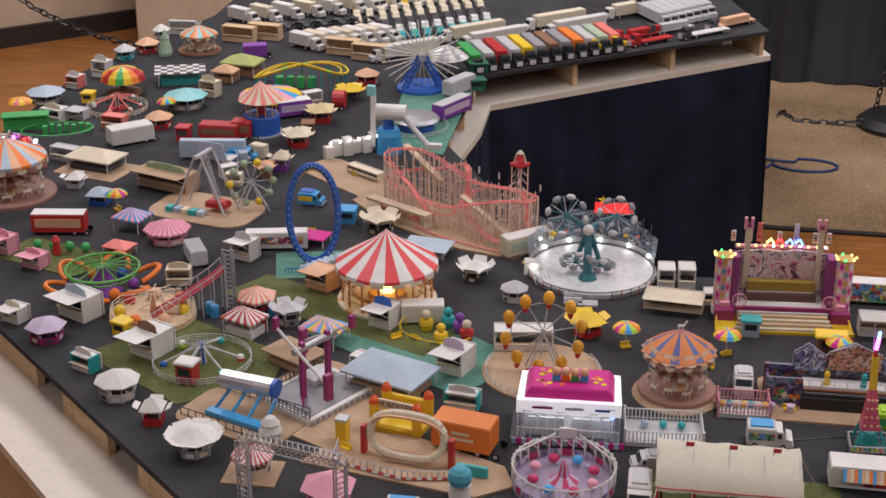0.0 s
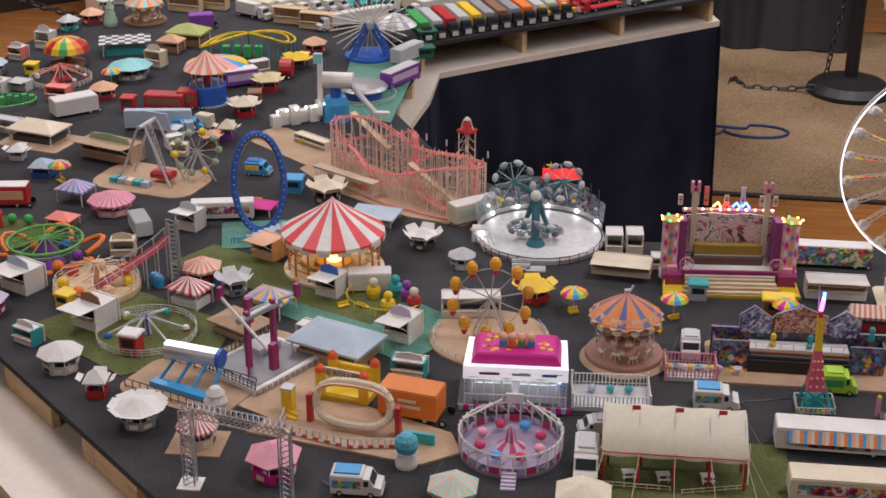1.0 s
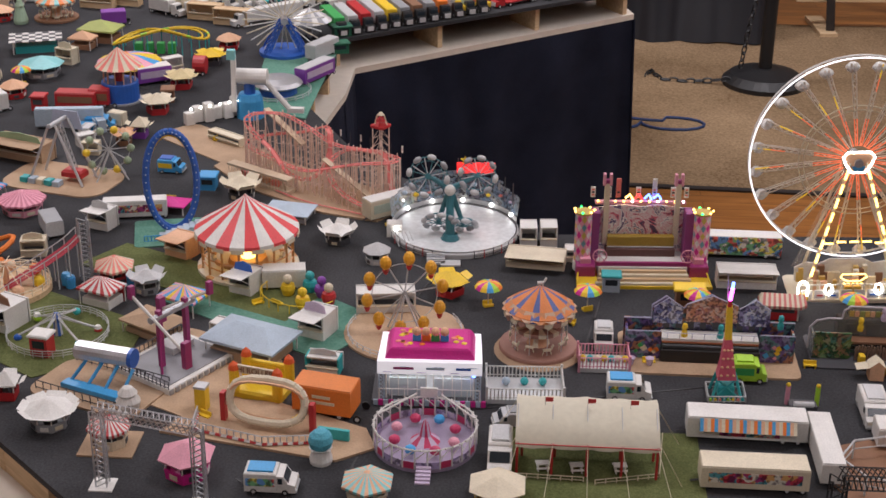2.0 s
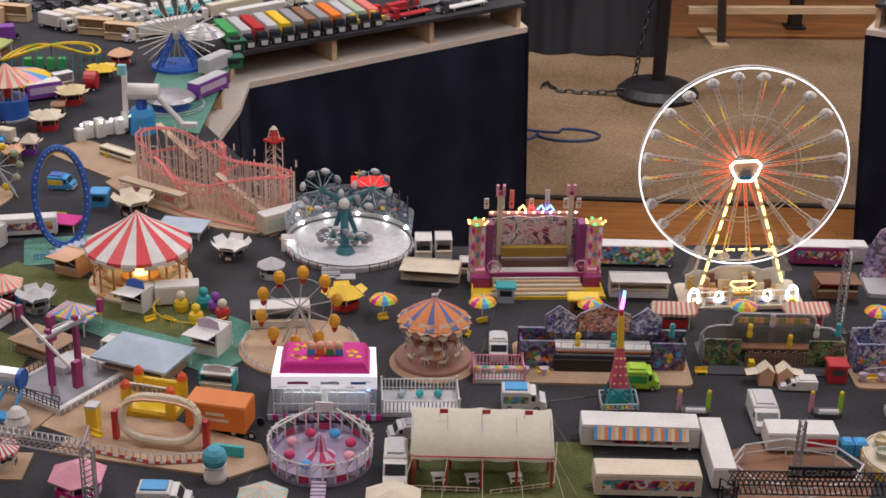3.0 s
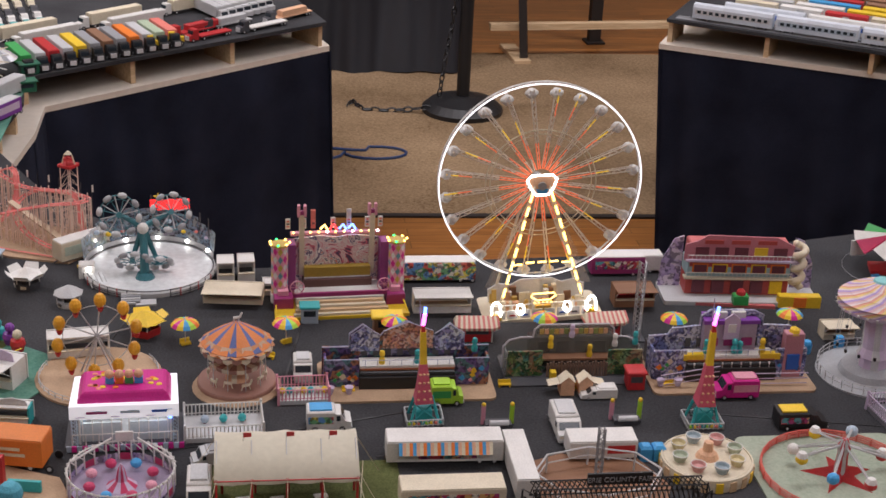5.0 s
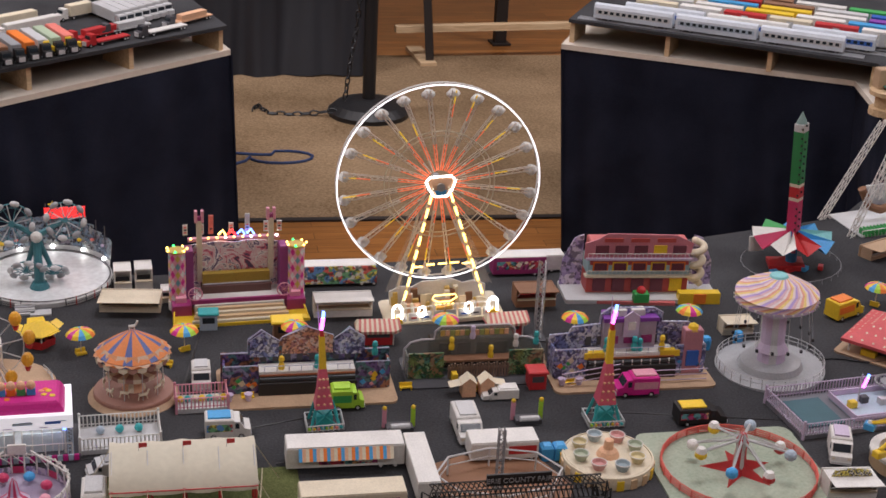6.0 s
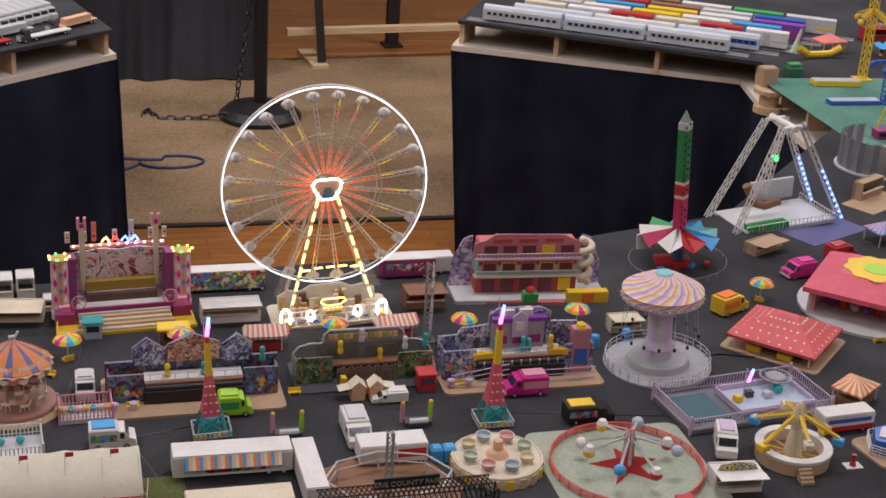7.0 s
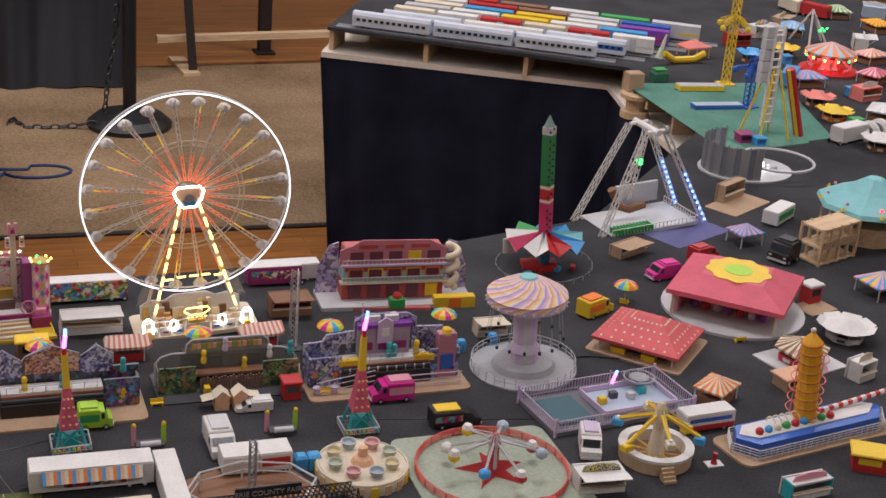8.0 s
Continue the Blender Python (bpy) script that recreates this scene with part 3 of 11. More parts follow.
def wheels(th, xs, hw, r, sub=BLACK):
    for wx in xs:
        for sy in (-1, 1):
            ob = Mesh(sub).rod((wx, sy * (hw - 0.003), r), (wx, sy * hw, r), r, 0, 10).part("wheel", th)
            Mesh(LGREY).rod((wx, sy * hw, r), (wx, sy * (hw + 0.0006), r), r * 0.5, 0, 8).part("hubcap", ob)


def van(x, y, yaw, ln, wd, ht, body, roof, label, cab=None, stripe=None, hood=0.2, category="van", group=""):
    """A delivery van: cab with glass, box body with side stripe, roof piece and four wheels; front towards -x."""
    th = thing("van", x, y, yaw, label, category, group)
    r = ht * 0.14
    m = Mesh(cab or body, GLASS)
    x0 = -ln / 2
    hd = ln * hood
    m.board([(x0, r), (x0 + hd + ln * 0.16, r), (x0 + hd + ln * 0.16, ht * 0.9), (x0 + hd + ln * 0.03, ht * 0.88), (x0 + hd * 0.7, ht * 0.55), (x0, ht * 0.48)], -wd / 2, wd / 2)
    m.part("cab", th)
    Mesh(GLASS).add([(x0 + hd * 0.7 - 0.0006, -wd * 0.42, ht * 0.57), (x0 + hd * 0.7 - 0.0006, wd * 0.42, ht * 0.57), (x0 + hd + ln * 0.03 - 0.0006, wd * 0.42, ht * 0.86), (x0 + hd + ln * 0.03 - 0.0006, -wd * 0.42, ht * 0.86)], [(3, 2, 1, 0)]).part("windscreen", th)
    bx0, bx1 = x0 + hd + ln * 0.165, ln / 2
    m = Mesh(body)
    m.box((bx0 + bx1) / 2, 0, r, bx1 - bx0, wd, ht - r, bev=ht * 0.05)
    m.part("box_body", th)
    for sy in (-1, 1):
        Mesh(GLASS).box(x0 + hd + ln * 0.09, sy * (wd / 2), ht * 0.55, ln * 0.09, 0.0012, ht * 0.26).part("side_window", th)
        if stripe:
            Mesh(stripe).box((bx0 + bx1) / 2, sy * (wd / 2), ht * 0.42, (bx1 - bx0) * 0.9, 0.0012, ht * 0.35).part("side_panel", th, "printed side panel")
        Mesh(CREAM).box(x0, sy * wd * 0.36, ht * 0.34, 0.001, wd * 0.14, ht * 0.08).part("headlight", th)
    Mesh(roof).box((bx0 + bx1) / 2, 0, ht, (bx1 - bx0) * 0.8, wd * 0.7, ht * 0.08).part("roof_hatch", th)
    Mesh(LGREY).box(x0 - 0.001, 0, r, 0.002, wd * 0.95, ht * 0.1).part("bumper", th)
    wheels(th, (x0 + ln * 0.2, ln * 0.32), wd / 2, r)
    return th


def trailer(x, y, yaw, ln, wd, ht, body, label, stripe=None, roof=None, awning=None, axles=2, name="trailer", group="", tow=True, z=0.0, base=None):
    """A box trailer on wheels with ribs, a roof sheet and, on the -y side, a printed panel or an awning."""
    th = thing(name, x, y, yaw, label, name.replace("_", " "), group, z)
    r = ht * 0.13
    Mesh(body).box(0, 0, r * 1.3, ln, wd, ht - r * 1.3, bev=0.0015).part("body", th)
    Mesh(roof or body).box(0, 0, ht, ln * 0.985, wd * 0.96, 0.0012).part("roof", th)
    Mesh(DGREY).box(0, 0, r * 0.6, ln * 0.92, wd * 0.7, r * 0.7).part("chassis", th)
    if base:
        Mesh(base).box(0, -wd / 2, r * 1.3, ln * 0.98, 0.0014, ht * 0.26).part("lower_panel", th)
    if stripe:
        Mesh(stripe).box(0, -wd / 2, ht * (0.6 if base else 0.4), ln * 0.86, 0.0014, ht * (0.2 if base else 0.4)).part("side_panel", th, "printed side panel")
    if awning:
        s, n = ht * 0.5, 27
        m = Mesh(*awning)
        for k in range(n):
            xa, xb = -ln * 0.4 + ln * 0.8 * k / n, -ln * 0.4 + ln * 0.8 * (k + 1) / n
            m.add([(xa, -wd / 2 - 0.0008, ht * 0.99), (xb, -wd / 2 - 0.0008, ht * 0.99), (xb, -wd / 2 - s * 0.6, ht * 0.60), (xa, -wd / 2 - s * 0.6, ht * 0.60)], [(0, 3, 2, 1)], k % len(awning))
        m.part("awning", th, "striped awning")
        Mesh(DGREY).box(0, -wd / 2, ht * 0.46, ln * 0.7, 0.001, ht * 0.2).part("serving_hatch", th)
        Mesh(ART_RED).box(ln * 0.02, -wd / 2, ht * 0.28, ln * 0.5, 0.0014, ht * 0.16).part("side_print", th, "red and brown painted strip")
    wheels(th, [ln * 0.30 + 0.022 * k * ht / 0.04 for k in range(axles)], wd / 2 * 0.95, r)
    if tow:
        Mesh(DGREY).rod((-ln / 2, 0, r), (-ln / 2 - ln * 0.08, 0, r * 0.6), 0.0015).part("tow_bar", th)
    return th


def carousel(x, y, r, h, roof, label, deck=BROWN, skirt_mat=None, lower=True, finial=True, horses=10, yaw=0.0, figure=CREAM, centre=PEACH, eaves=0.86, lamps=(), brim=None):
    """A round platform with poles and figures under a striped cone roof."""
    th = thing("carousel", x, y, yaw, label, "carousel", "round rides")
    Mesh(deck).lathe(0, 0, [(r, 0), (r, h * 0.05), (r * 0.98, h * 0.07), (r * 0.9, h * 0.07)], 28).part("platform", th)
    zc = h * 0.60
    Mesh(centre, CREAM).lathe(0, 0, [(r * 0.3, h * 0.07), (r * 0.24, h * 0.2), (r * 0.28, h * 0.42), (r * 0.4, zc)], 12, stripes=[0, 0, 1]).part("centre_column", th)
    n = len(roof)
    m = Mesh(*roof)
    re = r * eaves
    seg = n * max(1, 24 // n)
    m.lathe(0, 0, [(re, zc), (re, zc + h * 0.05), (re * 0.55, zc + h * 0.2), (re * 0.1, h * 0.93), (0.0006, h * 0.94)], seg, stripes=list(range(n)))
    m.part("roof", th)
    if brim:
        for k in range(18):
            a0, a1 = 2 * math.pi * k / 18, 2 * math.pi * (k + 1) / 18
            am = (a0 + a1) / 2
            at = lambda a, q, z: (re * q * math.cos(a), re * q * math.sin(a), z)
            Mesh(brim[k % len(brim)]).add([at(a0, 0.80, zc + h * 0.125), at(a0, 1.02, zc + h * 0.035), at(am, 1.10, zc + h * 0.015), at(a1, 1.02, zc + h * 0.035), at(a1, 0.80, zc + h * 0.125)], [(0, 1, 2, 3, 4)]).part("brim_scallop", th)
    for k in range(24):
        m = Mesh(CREAM if k % 2 else deck)
        a = 2 * math.pi * k / 24
        m.board([(-re * 0.12, zc - h * 0.005), (re * 0.12, zc - h * 0.005), (re * 0.12, zc - h * 0.05), (0, zc - h * 0.08), (-re * 0.12, zc - h * 0.05)], 0, 0.001)
        for i in range(len(m.v) - 10, len(m.v)):
            px, py, pz = m.v[i]
            m.v[i] = (math.cos(a) * (re + 0.0008) * 0.995 - math.sin(a) * px + math.cos(a) * py, math.sin(a) * (re + 0.0008) * 0.995 + math.cos(a) * px + math.sin(a) * py, pz)
        m.part("valance_scallop", th)
        if lamps:
            Mesh(lamps[k % len(lamps)]).ball(re * 0.97 * math.cos(a), re * 0.97 * math.sin(a), zc - h * 0.11, 0.0045, 0, 6).part("lamp", th)
    for k in range(horses):
        a = 2 * math.pi * k / horses
        cx, cy = r * 0.72 * math.cos(a), r * 0.72 * math.sin(a)
        pole = Mesh(LGREY).rod((cx, cy, h * 0.07), (cx, cy, zc), 0.0008).part("pole", th)
        hz = h * (0.16 + 0.04 * (k % 2))
        f = Mesh(figure)
        tx, ty = -math.sin(a), math.cos(a)
        f.rod((cx - tx * r * 0.1, cy - ty * r * 0.1, hz), (cx + tx * r * 0.1, cy + ty * r * 0.1, hz), r * 0.04, 0, 6)
        f.rod((cx + tx * r * 0.1, cy + ty * r * 0.1, hz), (cx + tx * r * 0.16, cy + ty * r * 0.16, hz + h * 0.07), r * 0.028, 0, 5)
        for s in (-0.08, 0.08):
            f.rod((cx + tx * r * s, cy + ty * r * s, hz), (cx + tx * r * s * 1.5, cy + ty * r * s * 1.5, hz - h * 0.075), r * 0.014, 0, 4)
        f.part("horse", pole)
    if lower:
        Mesh(deck, CREAM).lathe(0, 0, [(r * 0.62, h * 0.30), (r * 0.64, h * 0.36), (r * 0.2, h * 0.36)], 20, stripes=[0, 1]).part("rounding_board", th)
    if finial:
        m = Mesh(WHITE)
        m.rod((-r * 0.08, 0, h * 0.99), (r * 0.08, 0, h * 1.0), r * 0.04, 0, 6).rod((r * 0.08, 0, h), (r * 0.14, 0, h * 1.07), r * 0.03, 0, 5)
        m.rod((-r * 0.06, 0, h * 0.98), (-r * 0.06, 0, h * 0.92), r * 0.015).rod((r * 0.06, 0, h * 0.98), (r * 0.06, 0, h * 0.92), r * 0.015)
        m.part("finial", th, "small white horse on the roof")
    return th


def round_fence(th, r, h, mat_, n=28, rails=2, a0=0.0, a1=360.0, squash=1.0, z=0.0, bar=0.0009):
    """Posts and rails round a ride; each bay is one part."""
    for k in range(n):
        a, b = radians(a0 + (a1 - a0) * k / n), radians(a0 + (a1 - a0) * (k + 1) / n)
        p, q = (r * math.cos(a), r * squash * math.sin(a)), (r * math.cos(b), r * squash * math.sin(b))
        m = Mesh(mat_)
        m.rod((*p, z), (*p, z + h), bar, 0, 4)
        for j in range(rails):
            zz = z + h * (1 - j * min(0.45, 0.9 / rails))
            m.rod((*p, zz), (*q, zz), bar * 0.9, 0, 4)
        m.part("fence_bay", th)


def pad(x, y, yaw, pts, mat_, label, z=0.0, t=0.003):
    t = 0.0012 + 0.0001 * len([o for o in bpy.data.objects if o.name.startswith("ride_pad")])
    m = Mesh(mat_).slab(pts, 0, t)
    ob = m.part("ride_pad")
    ob.matrix_basis = pose(x, y, z, 0, 0, yaw)
    return tagged(ob, label, "pad", "ride pads")


def rounded(w, d, r=0.03, n=5):
    pts = []
    for cx, cy, a0 in ((w / 2 - r, d / 2 - r, 0), (-w / 2 + r, d / 2 - r, 90), (-w / 2 + r, -d / 2 + r, 180), (w / 2 - r, -d / 2 + r, 270)):
        for k in range(n + 1):
            a = radians(a0 + 90 * k / n)
            pts.append((cx + r * math.cos(a), cy + r * math.sin(a)))
    return pts


def disc_pts(r, n=28, squash=1.0):
    return [(r * math.cos(2 * math.pi * k / n), r * squash * math.sin(2 * math.pi * k / n)) for k in range(n)]


def open_tent(x, y, yaw, w, d, h, roofs, label, wall=None, post=WHITE, base=None, ridge=0.0):
    """Four posts, a hipped roof cut in stripes, and a low base or half walls."""
    th = thing("canopy_tent", x, y, yaw, label, "tent", "canopy tents")
    for sx in (-1, 1):
        for sy in (-1, 1):
            Mesh(post).rod((sx * w * 0.44, sy * d * 0.44, 0), (sx * w * 0.44, sy * d * 0.44, h * 0.66), 0.0014).part("post", th)
    n = len(roofs)
    m = Mesh(*roofs)
    zr, e = h * 0.64, 5
    rx = max(ridge, 0.02) * w / 2
    cor = [(-w / 2, -d / 2), (w / 2, -d / 2), (w / 2, d / 2), (-w / 2, d / 2)]
    top = [(-rx, 0), (rx, 0), (rx, 0), (-rx, 0)]
    for k in range(4):
        a, b = Vector((*cor[k], zr)), Vector((*cor[(k + 1) % 4], zr))
        c, dd = Vector((*top[(k + 1) % 4], h)), Vector((*top[k], h))
        q = 8 if n > 1 else 3
        for j in range(q):
            p = [a.lerp(b, j / q), a.lerp(b, (j + 1) / q), dd.lerp(c, (j + 1) / q), dd.lerp(c, j / q)]
            m.add(p, [(0, 1, 2, 3)], j % n)
            lo = [v - Vector((0, 0, h * 0.08)) for v in p[:2]]
            m.add([lo[0], lo[1], p[1], p[0]], [(0, 1, 2, 3)], j % n)
    m.part("roof", th)
    if base:
        Mesh(base).box(0, 0, 0, w * 0.8, d * 0.8, h * 0.3).part("counter", th)
    if wall:
        Mesh(wall).box(0, d * 0.43, 0, w * 0.86, 0.002, h * 0.62).part("back_wall", th)
    return th


def booth(x, y, yaw, w, d, h, body, roof, label, name="ticket_booth", door=GLASS, group="ticket booths"):
    th = thing(name, x, y, yaw, label, name.replace("_", " "), group)
    Mesh(body).box(0, 0, 0, w, d, h * 0.85).part("body", th)
    Mesh(roof).box(0, 0, h * 0.85, w * 1.2, d * 1.2, h * 0.12, bev=h * 0.05).part("roof", th)
    Mesh(door).box(0, -d / 2, h * 0.4, w * 0.7, 0.0012, h * 0.32).part("window", th)
    return th


def picket(th, a, b, h, mat_, n=14, z=0.0, name="fence_panel"):
    a, b = Vector((*a, z)), Vector((*b, z))
    m = Mesh(mat_)
    up = Vector((0, 0, 1))
    m.rod(a + up * h, b + up * h, 0.0012, 0, 4).rod(a + up * h * 0.2, b + up * h * 0.2, 0.001, 0, 4)
    for k in range(n + 1):
        p = a.lerp(b, k / n)
        m.rod(p, p + up * h, 0.0011, 0, 4)
    return m.part(name, th)

SPOKE_GLOW = mat("lit_orange_spoke", (0.95, 0.22, 0.10), 0.5, glow=0.4, bump=0)
SPOKE_AMBER = mat("lit_amber_spoke", (0.95, 0.62, 0.05), 0.5, glow=0.45, bump=0)
WARM_GREY = mat("warm_grey_plastic", (0.84, 0.76, 0.66), 0.45)
RIM_LIGHT = mat("rim_light", (0.96, 0.94, 1.0), 0.4, glow=1.6, bump=0)
GOLD = mat("gold_card", (0.62, 0.42, 0.10), 0.45)
RASPBERRY = mat("raspberry_print", (0.56, 0.04, 0.13), 0.45)
SAGE = fibre("pale_sage_card", (0.30, 0.36, 0.28), (0.44, 0.49, 0.39), 200, 0.2, 6.0)

ART_MIST = mural("art_mist", [(0.36, 0.42, 0.48), (0.24, 0.34, 0.46), (0.42, 0.44, 0.44), (0.30, 0.28, 0.34), (0.40, 0.50, 0.56)], 45)


# ---- the large rides ----
def giant_wheel(x, y, yaw, r, zc):
    th = thing("ferris_wheel", x, y, yaw, "tall white ferris wheel with lit rim over a glowing hall", "ferris wheel")
    for s, nm in ((-0.009, "front_rim"), (0.006, "back_rim")):
        Mesh(RIM_LIGHT if s < 0 else WHITE).ring(0, s, zc, r, 0.0014 if s < 0 else 0.0018, 0, 72, 5, plane="y").part(nm, th)
    Mesh(CREAM).ring(0, -0.012, zc, r * 0.545, 0.0011, 0, 48, 4, plane="y").part("inner_ring", th)
    Mesh(CREAM).ring(0, -0.012, zc, r * 0.50, 0.0010, 0, 48, 4, plane="y").part("inner_ring", th)
    for k in range(24):
        a = 2 * math.pi * (k + 0.35) / 24
        c, s = math.cos(a), math.sin(a)
        m = Mesh(WARM_GREY, SPOKE_GLOW, SPOKE_AMBER)
        u = lambda q, off: (c * q - s * off, -0.009, zc + s * q + c * off)
        for off in (-1, 1):
            for i in range(6):
                f0, f1 = 0.14 + 0.135 * i, 0.14 + 0.135 * (i + 1)
                lit = (i * 3 + k * 2 + off) % 7
                m.rod(u(r * f0, off * (0.0012 + 0.0026 * f0)), u(r * f1, off * (0.0012 + 0.0026 * f1)), 0.0012, 1 if (i < 2 and lit != 1) or (lit == 0 and i < 5) else 2 if lit == 3 and i > 2 else 0, 4)
        for i in range(12):
            q, q2 = r * (0.22 + 0.06 * i), r * (0.22 + 0.06 * (i + 1))
            g = (0.0012 + 0.0026 * q / r) * (1 if i % 2 else -1)
            m.rod(u(q, g), u(q2, -g), 0.0008, 0, 3)
        m.rod((c * r * 0.14, 0.006, zc + s * r * 0.14), (c * r * 0.95, 0.006, zc + s * r * 0.95), 0.0007, 0, 4)
        m.part("spoke", th)
        g = Mesh(WHITE)
        gx, gz, lobes = c * r * 0.93, zc + s * r * 0.93 - 0.006, 24
        for q, (pr, pz) in enumerate(((0.004, -0.009), (0.0085, -0.005), (0.0115, 0.0), (0.0105, 0.004), (0.006, 0.009), (0.001, 0.011))):
            g.v += [(gx + pr * (1 + 0.16 * math.cos(math.pi * e / 2)) * math.cos(2 * math.pi * e / lobes), pr * (1 + 0.16 * math.cos(math.pi * e / 2)) * math.sin(2 * math.pi * e / lobes), gz + pz) for e in range(lobes)]
            if q:
                g.f += [[(q - 1) * lobes + e, (q - 1) * lobes + (e + 1) % lobes, q * lobes + (e + 1) % lobes, q * lobes + e] for e in range(lobes)]
                g.m += [0] * lobes
        g.part("gondola", th)
    hub = Mesh(LED_Y, LED_W, SKY)
    pts = [(-0.028, 0.012), (-0.02, 0.021), (0.02, 0.021), (0.028, 0.012), (0.022, -0.004), (0.012, -0.018), (-0.012, -0.018), (-0.022, -0.004)]
    Mesh(PEACH, SKY).board([(px * 0.9, zc + pz * 0.9) for px, pz in pts], -0.026, -0.023, 0).part("hub_sign", th)
    Mesh(LED_W).tube([(px, -0.027, zc + pz) for px, pz in pts], 0.002, 0, 5, True).part("hub_light_tube", th)
    Mesh(SKY).board([(-0.008, zc - 0.015), (0.008, zc - 0.015), (0.012, zc - 0.006), (-0.012, zc - 0.006)], -0.0285, -0.0265).part("hub_badge", th)
    Mesh(STEEL).rod((0, -0.03, zc), (0, 0.03, zc), 0.008, 0, 12).part("axle", th)
    for yy, front in ((-0.034, True), (0.034, False)):
        for sx in (-1, 1):
            lm = Mesh(CREAM)
            lm.rod((sx * 0.014, yy * 0.7, zc), (sx * 0.078, yy, 0.040), 0.003, 0, 6)
            leg = lm.part("leg", th)
            if front:
                for k in range(8):
                    f0, f1 = 0.06 + k * 0.118, 0.06 + k * 0.118 + 0.075
                    pa, pb = Vector((sx * 0.014, yy * 0.7 - 0.003, zc)), Vector((sx * 0.078, yy - 0.003, 0.040))
                    Mesh(LED_Y).rod(pa.lerp(pb, f0), pa.lerp(pb, f1), 0.0026, 0, 5).part("lamp_strip", leg)
    for k in range(5):
        px = -0.046 + 0.023 * k
        Mesh(LED_Y).rod((px - 0.008, -0.032, 0.112 + (0.003 if 0 < k < 4 else 0)), (px + 0.008, -0.032, 0.112 + (0.003 if 0 < k < 4 else 0)), 0.0018, 0, 5).part("cross_lamp", th)
    for sx in (-1, 1):
        haze = clear_print("clear_side_sheet", WARM_GREY, 0.22)
        Mesh(haze).add([(sx * 0.022, 0.012, zc - 0.02), (sx * 0.075, 0.012, 0.046), (sx * 0.105, 0.012, 0.046)], [(0, 1, 2)]).part("side_sheet", th, "clear plastic side sheet")
    # entrance hall
    Mesh(CREAM).slab(rounded(0.23, 0.11, 0.012), 0, 0.008).part("platform", th)
    Mesh(WHITE, CREAM).board([(-0.095, 0.008), (0.095, 0.008), (0.095, 0.035), (0.075, 0.046), (0.05, 0.042), (0.03, 0.052), (-0.03, 0.052), (-0.05, 0.042), (-0.075, 0.046), (-0.095, 0.035)], 0.03, 0.034).part("back_panel", th)
    for k in range(11):
        px = -0.1 + 0.02 * k
        Mesh(WHITE, YELLOW).rod((px, -0.048, 0.008), (px, -0.048, 0.038), 0.0012, 0, 5).part("railing_post", th)
    Mesh(WHITE).rod((-0.1, -0.048, 0.036), (0.1, -0.048, 0.036), 0.0014).part("handrail", th)
    for px, kind in ((-0.092, 0), (-0.045, 1), (0.045, 1), (0.092, 0)):
        m = Mesh(LED_W)
        if kind:
            m.ring(px, -0.056, 0.030, 0.0068, 0.0018, 0, 16, 5, plane="y", squash=1.5)
        else:
            m.ring(px, -0.056, 0.036, 0.0085, 0.0022, 0, 12, 5, 0, 180, "y", 1.4).rod((px - 0.0085, -0.056, 0.036), (px - 0.0085, -0.056, 0.018), 0.0022).rod((px + 0.0085, -0.056, 0.036), (px + 0.0085, -0.056, 0.018), 0.0022)
        m.part("lit_arch", th)
    Mesh(LED_Y).tube([(-0.024, -0.05, 0.052), (-0.02, -0.05, 0.058), (0.02, -0.05, 0.058), (0.024, -0.05, 0.052), (0.012, -0.05, 0.044), (-0.012, -0.05, 0.044)], 0.0014, 0, 5, True).part("lit_sign", th)
    for sx in (-1, 1):
        Mesh(YELLOW).box(sx * 0.092, -0.05, 0.008, 0.02, 0.01, 0.012).part("planter", th)
    rng = random.Random(21)
    for k in range(34):
        px, py = rng.uniform(-0.095, 0.095), rng.uniform(-0.03, 0.026)
        Mesh((WHITE, CREAM, PEACH, GOLD, BROWN)[rng.randrange(5)]).box(px, py, 0.008, rng.uniform(0.005, 0.014), rng.uniform(0.004, 0.010), rng.uniform(0.010, 0.036)).part("kiosk_block", th)
    for k in range(8):
        px = -0.084 + 0.024 * k
        board = Mesh(WHITE).box(px, -0.0515, 0.010, 0.020, 0.002, 0.017).part("fence_panel", th)
        Mesh((DGREY, RED, BLUE)[k % 3]).box(px, -0.0528, 0.015, 0.011, 0.0008, 0.003).part("print_bar", board)
    for k in range(5):
        Mesh(LED_Y).ball(-0.016 + 0.008 * k, -0.046, 0.036, 0.0024, 0, 6).part("bulb", th)
    Mesh(GOLD).box(0, -0.044, 0.008, 0.03, 0.010, 0.024).part("gold_entrance", th)
    return th


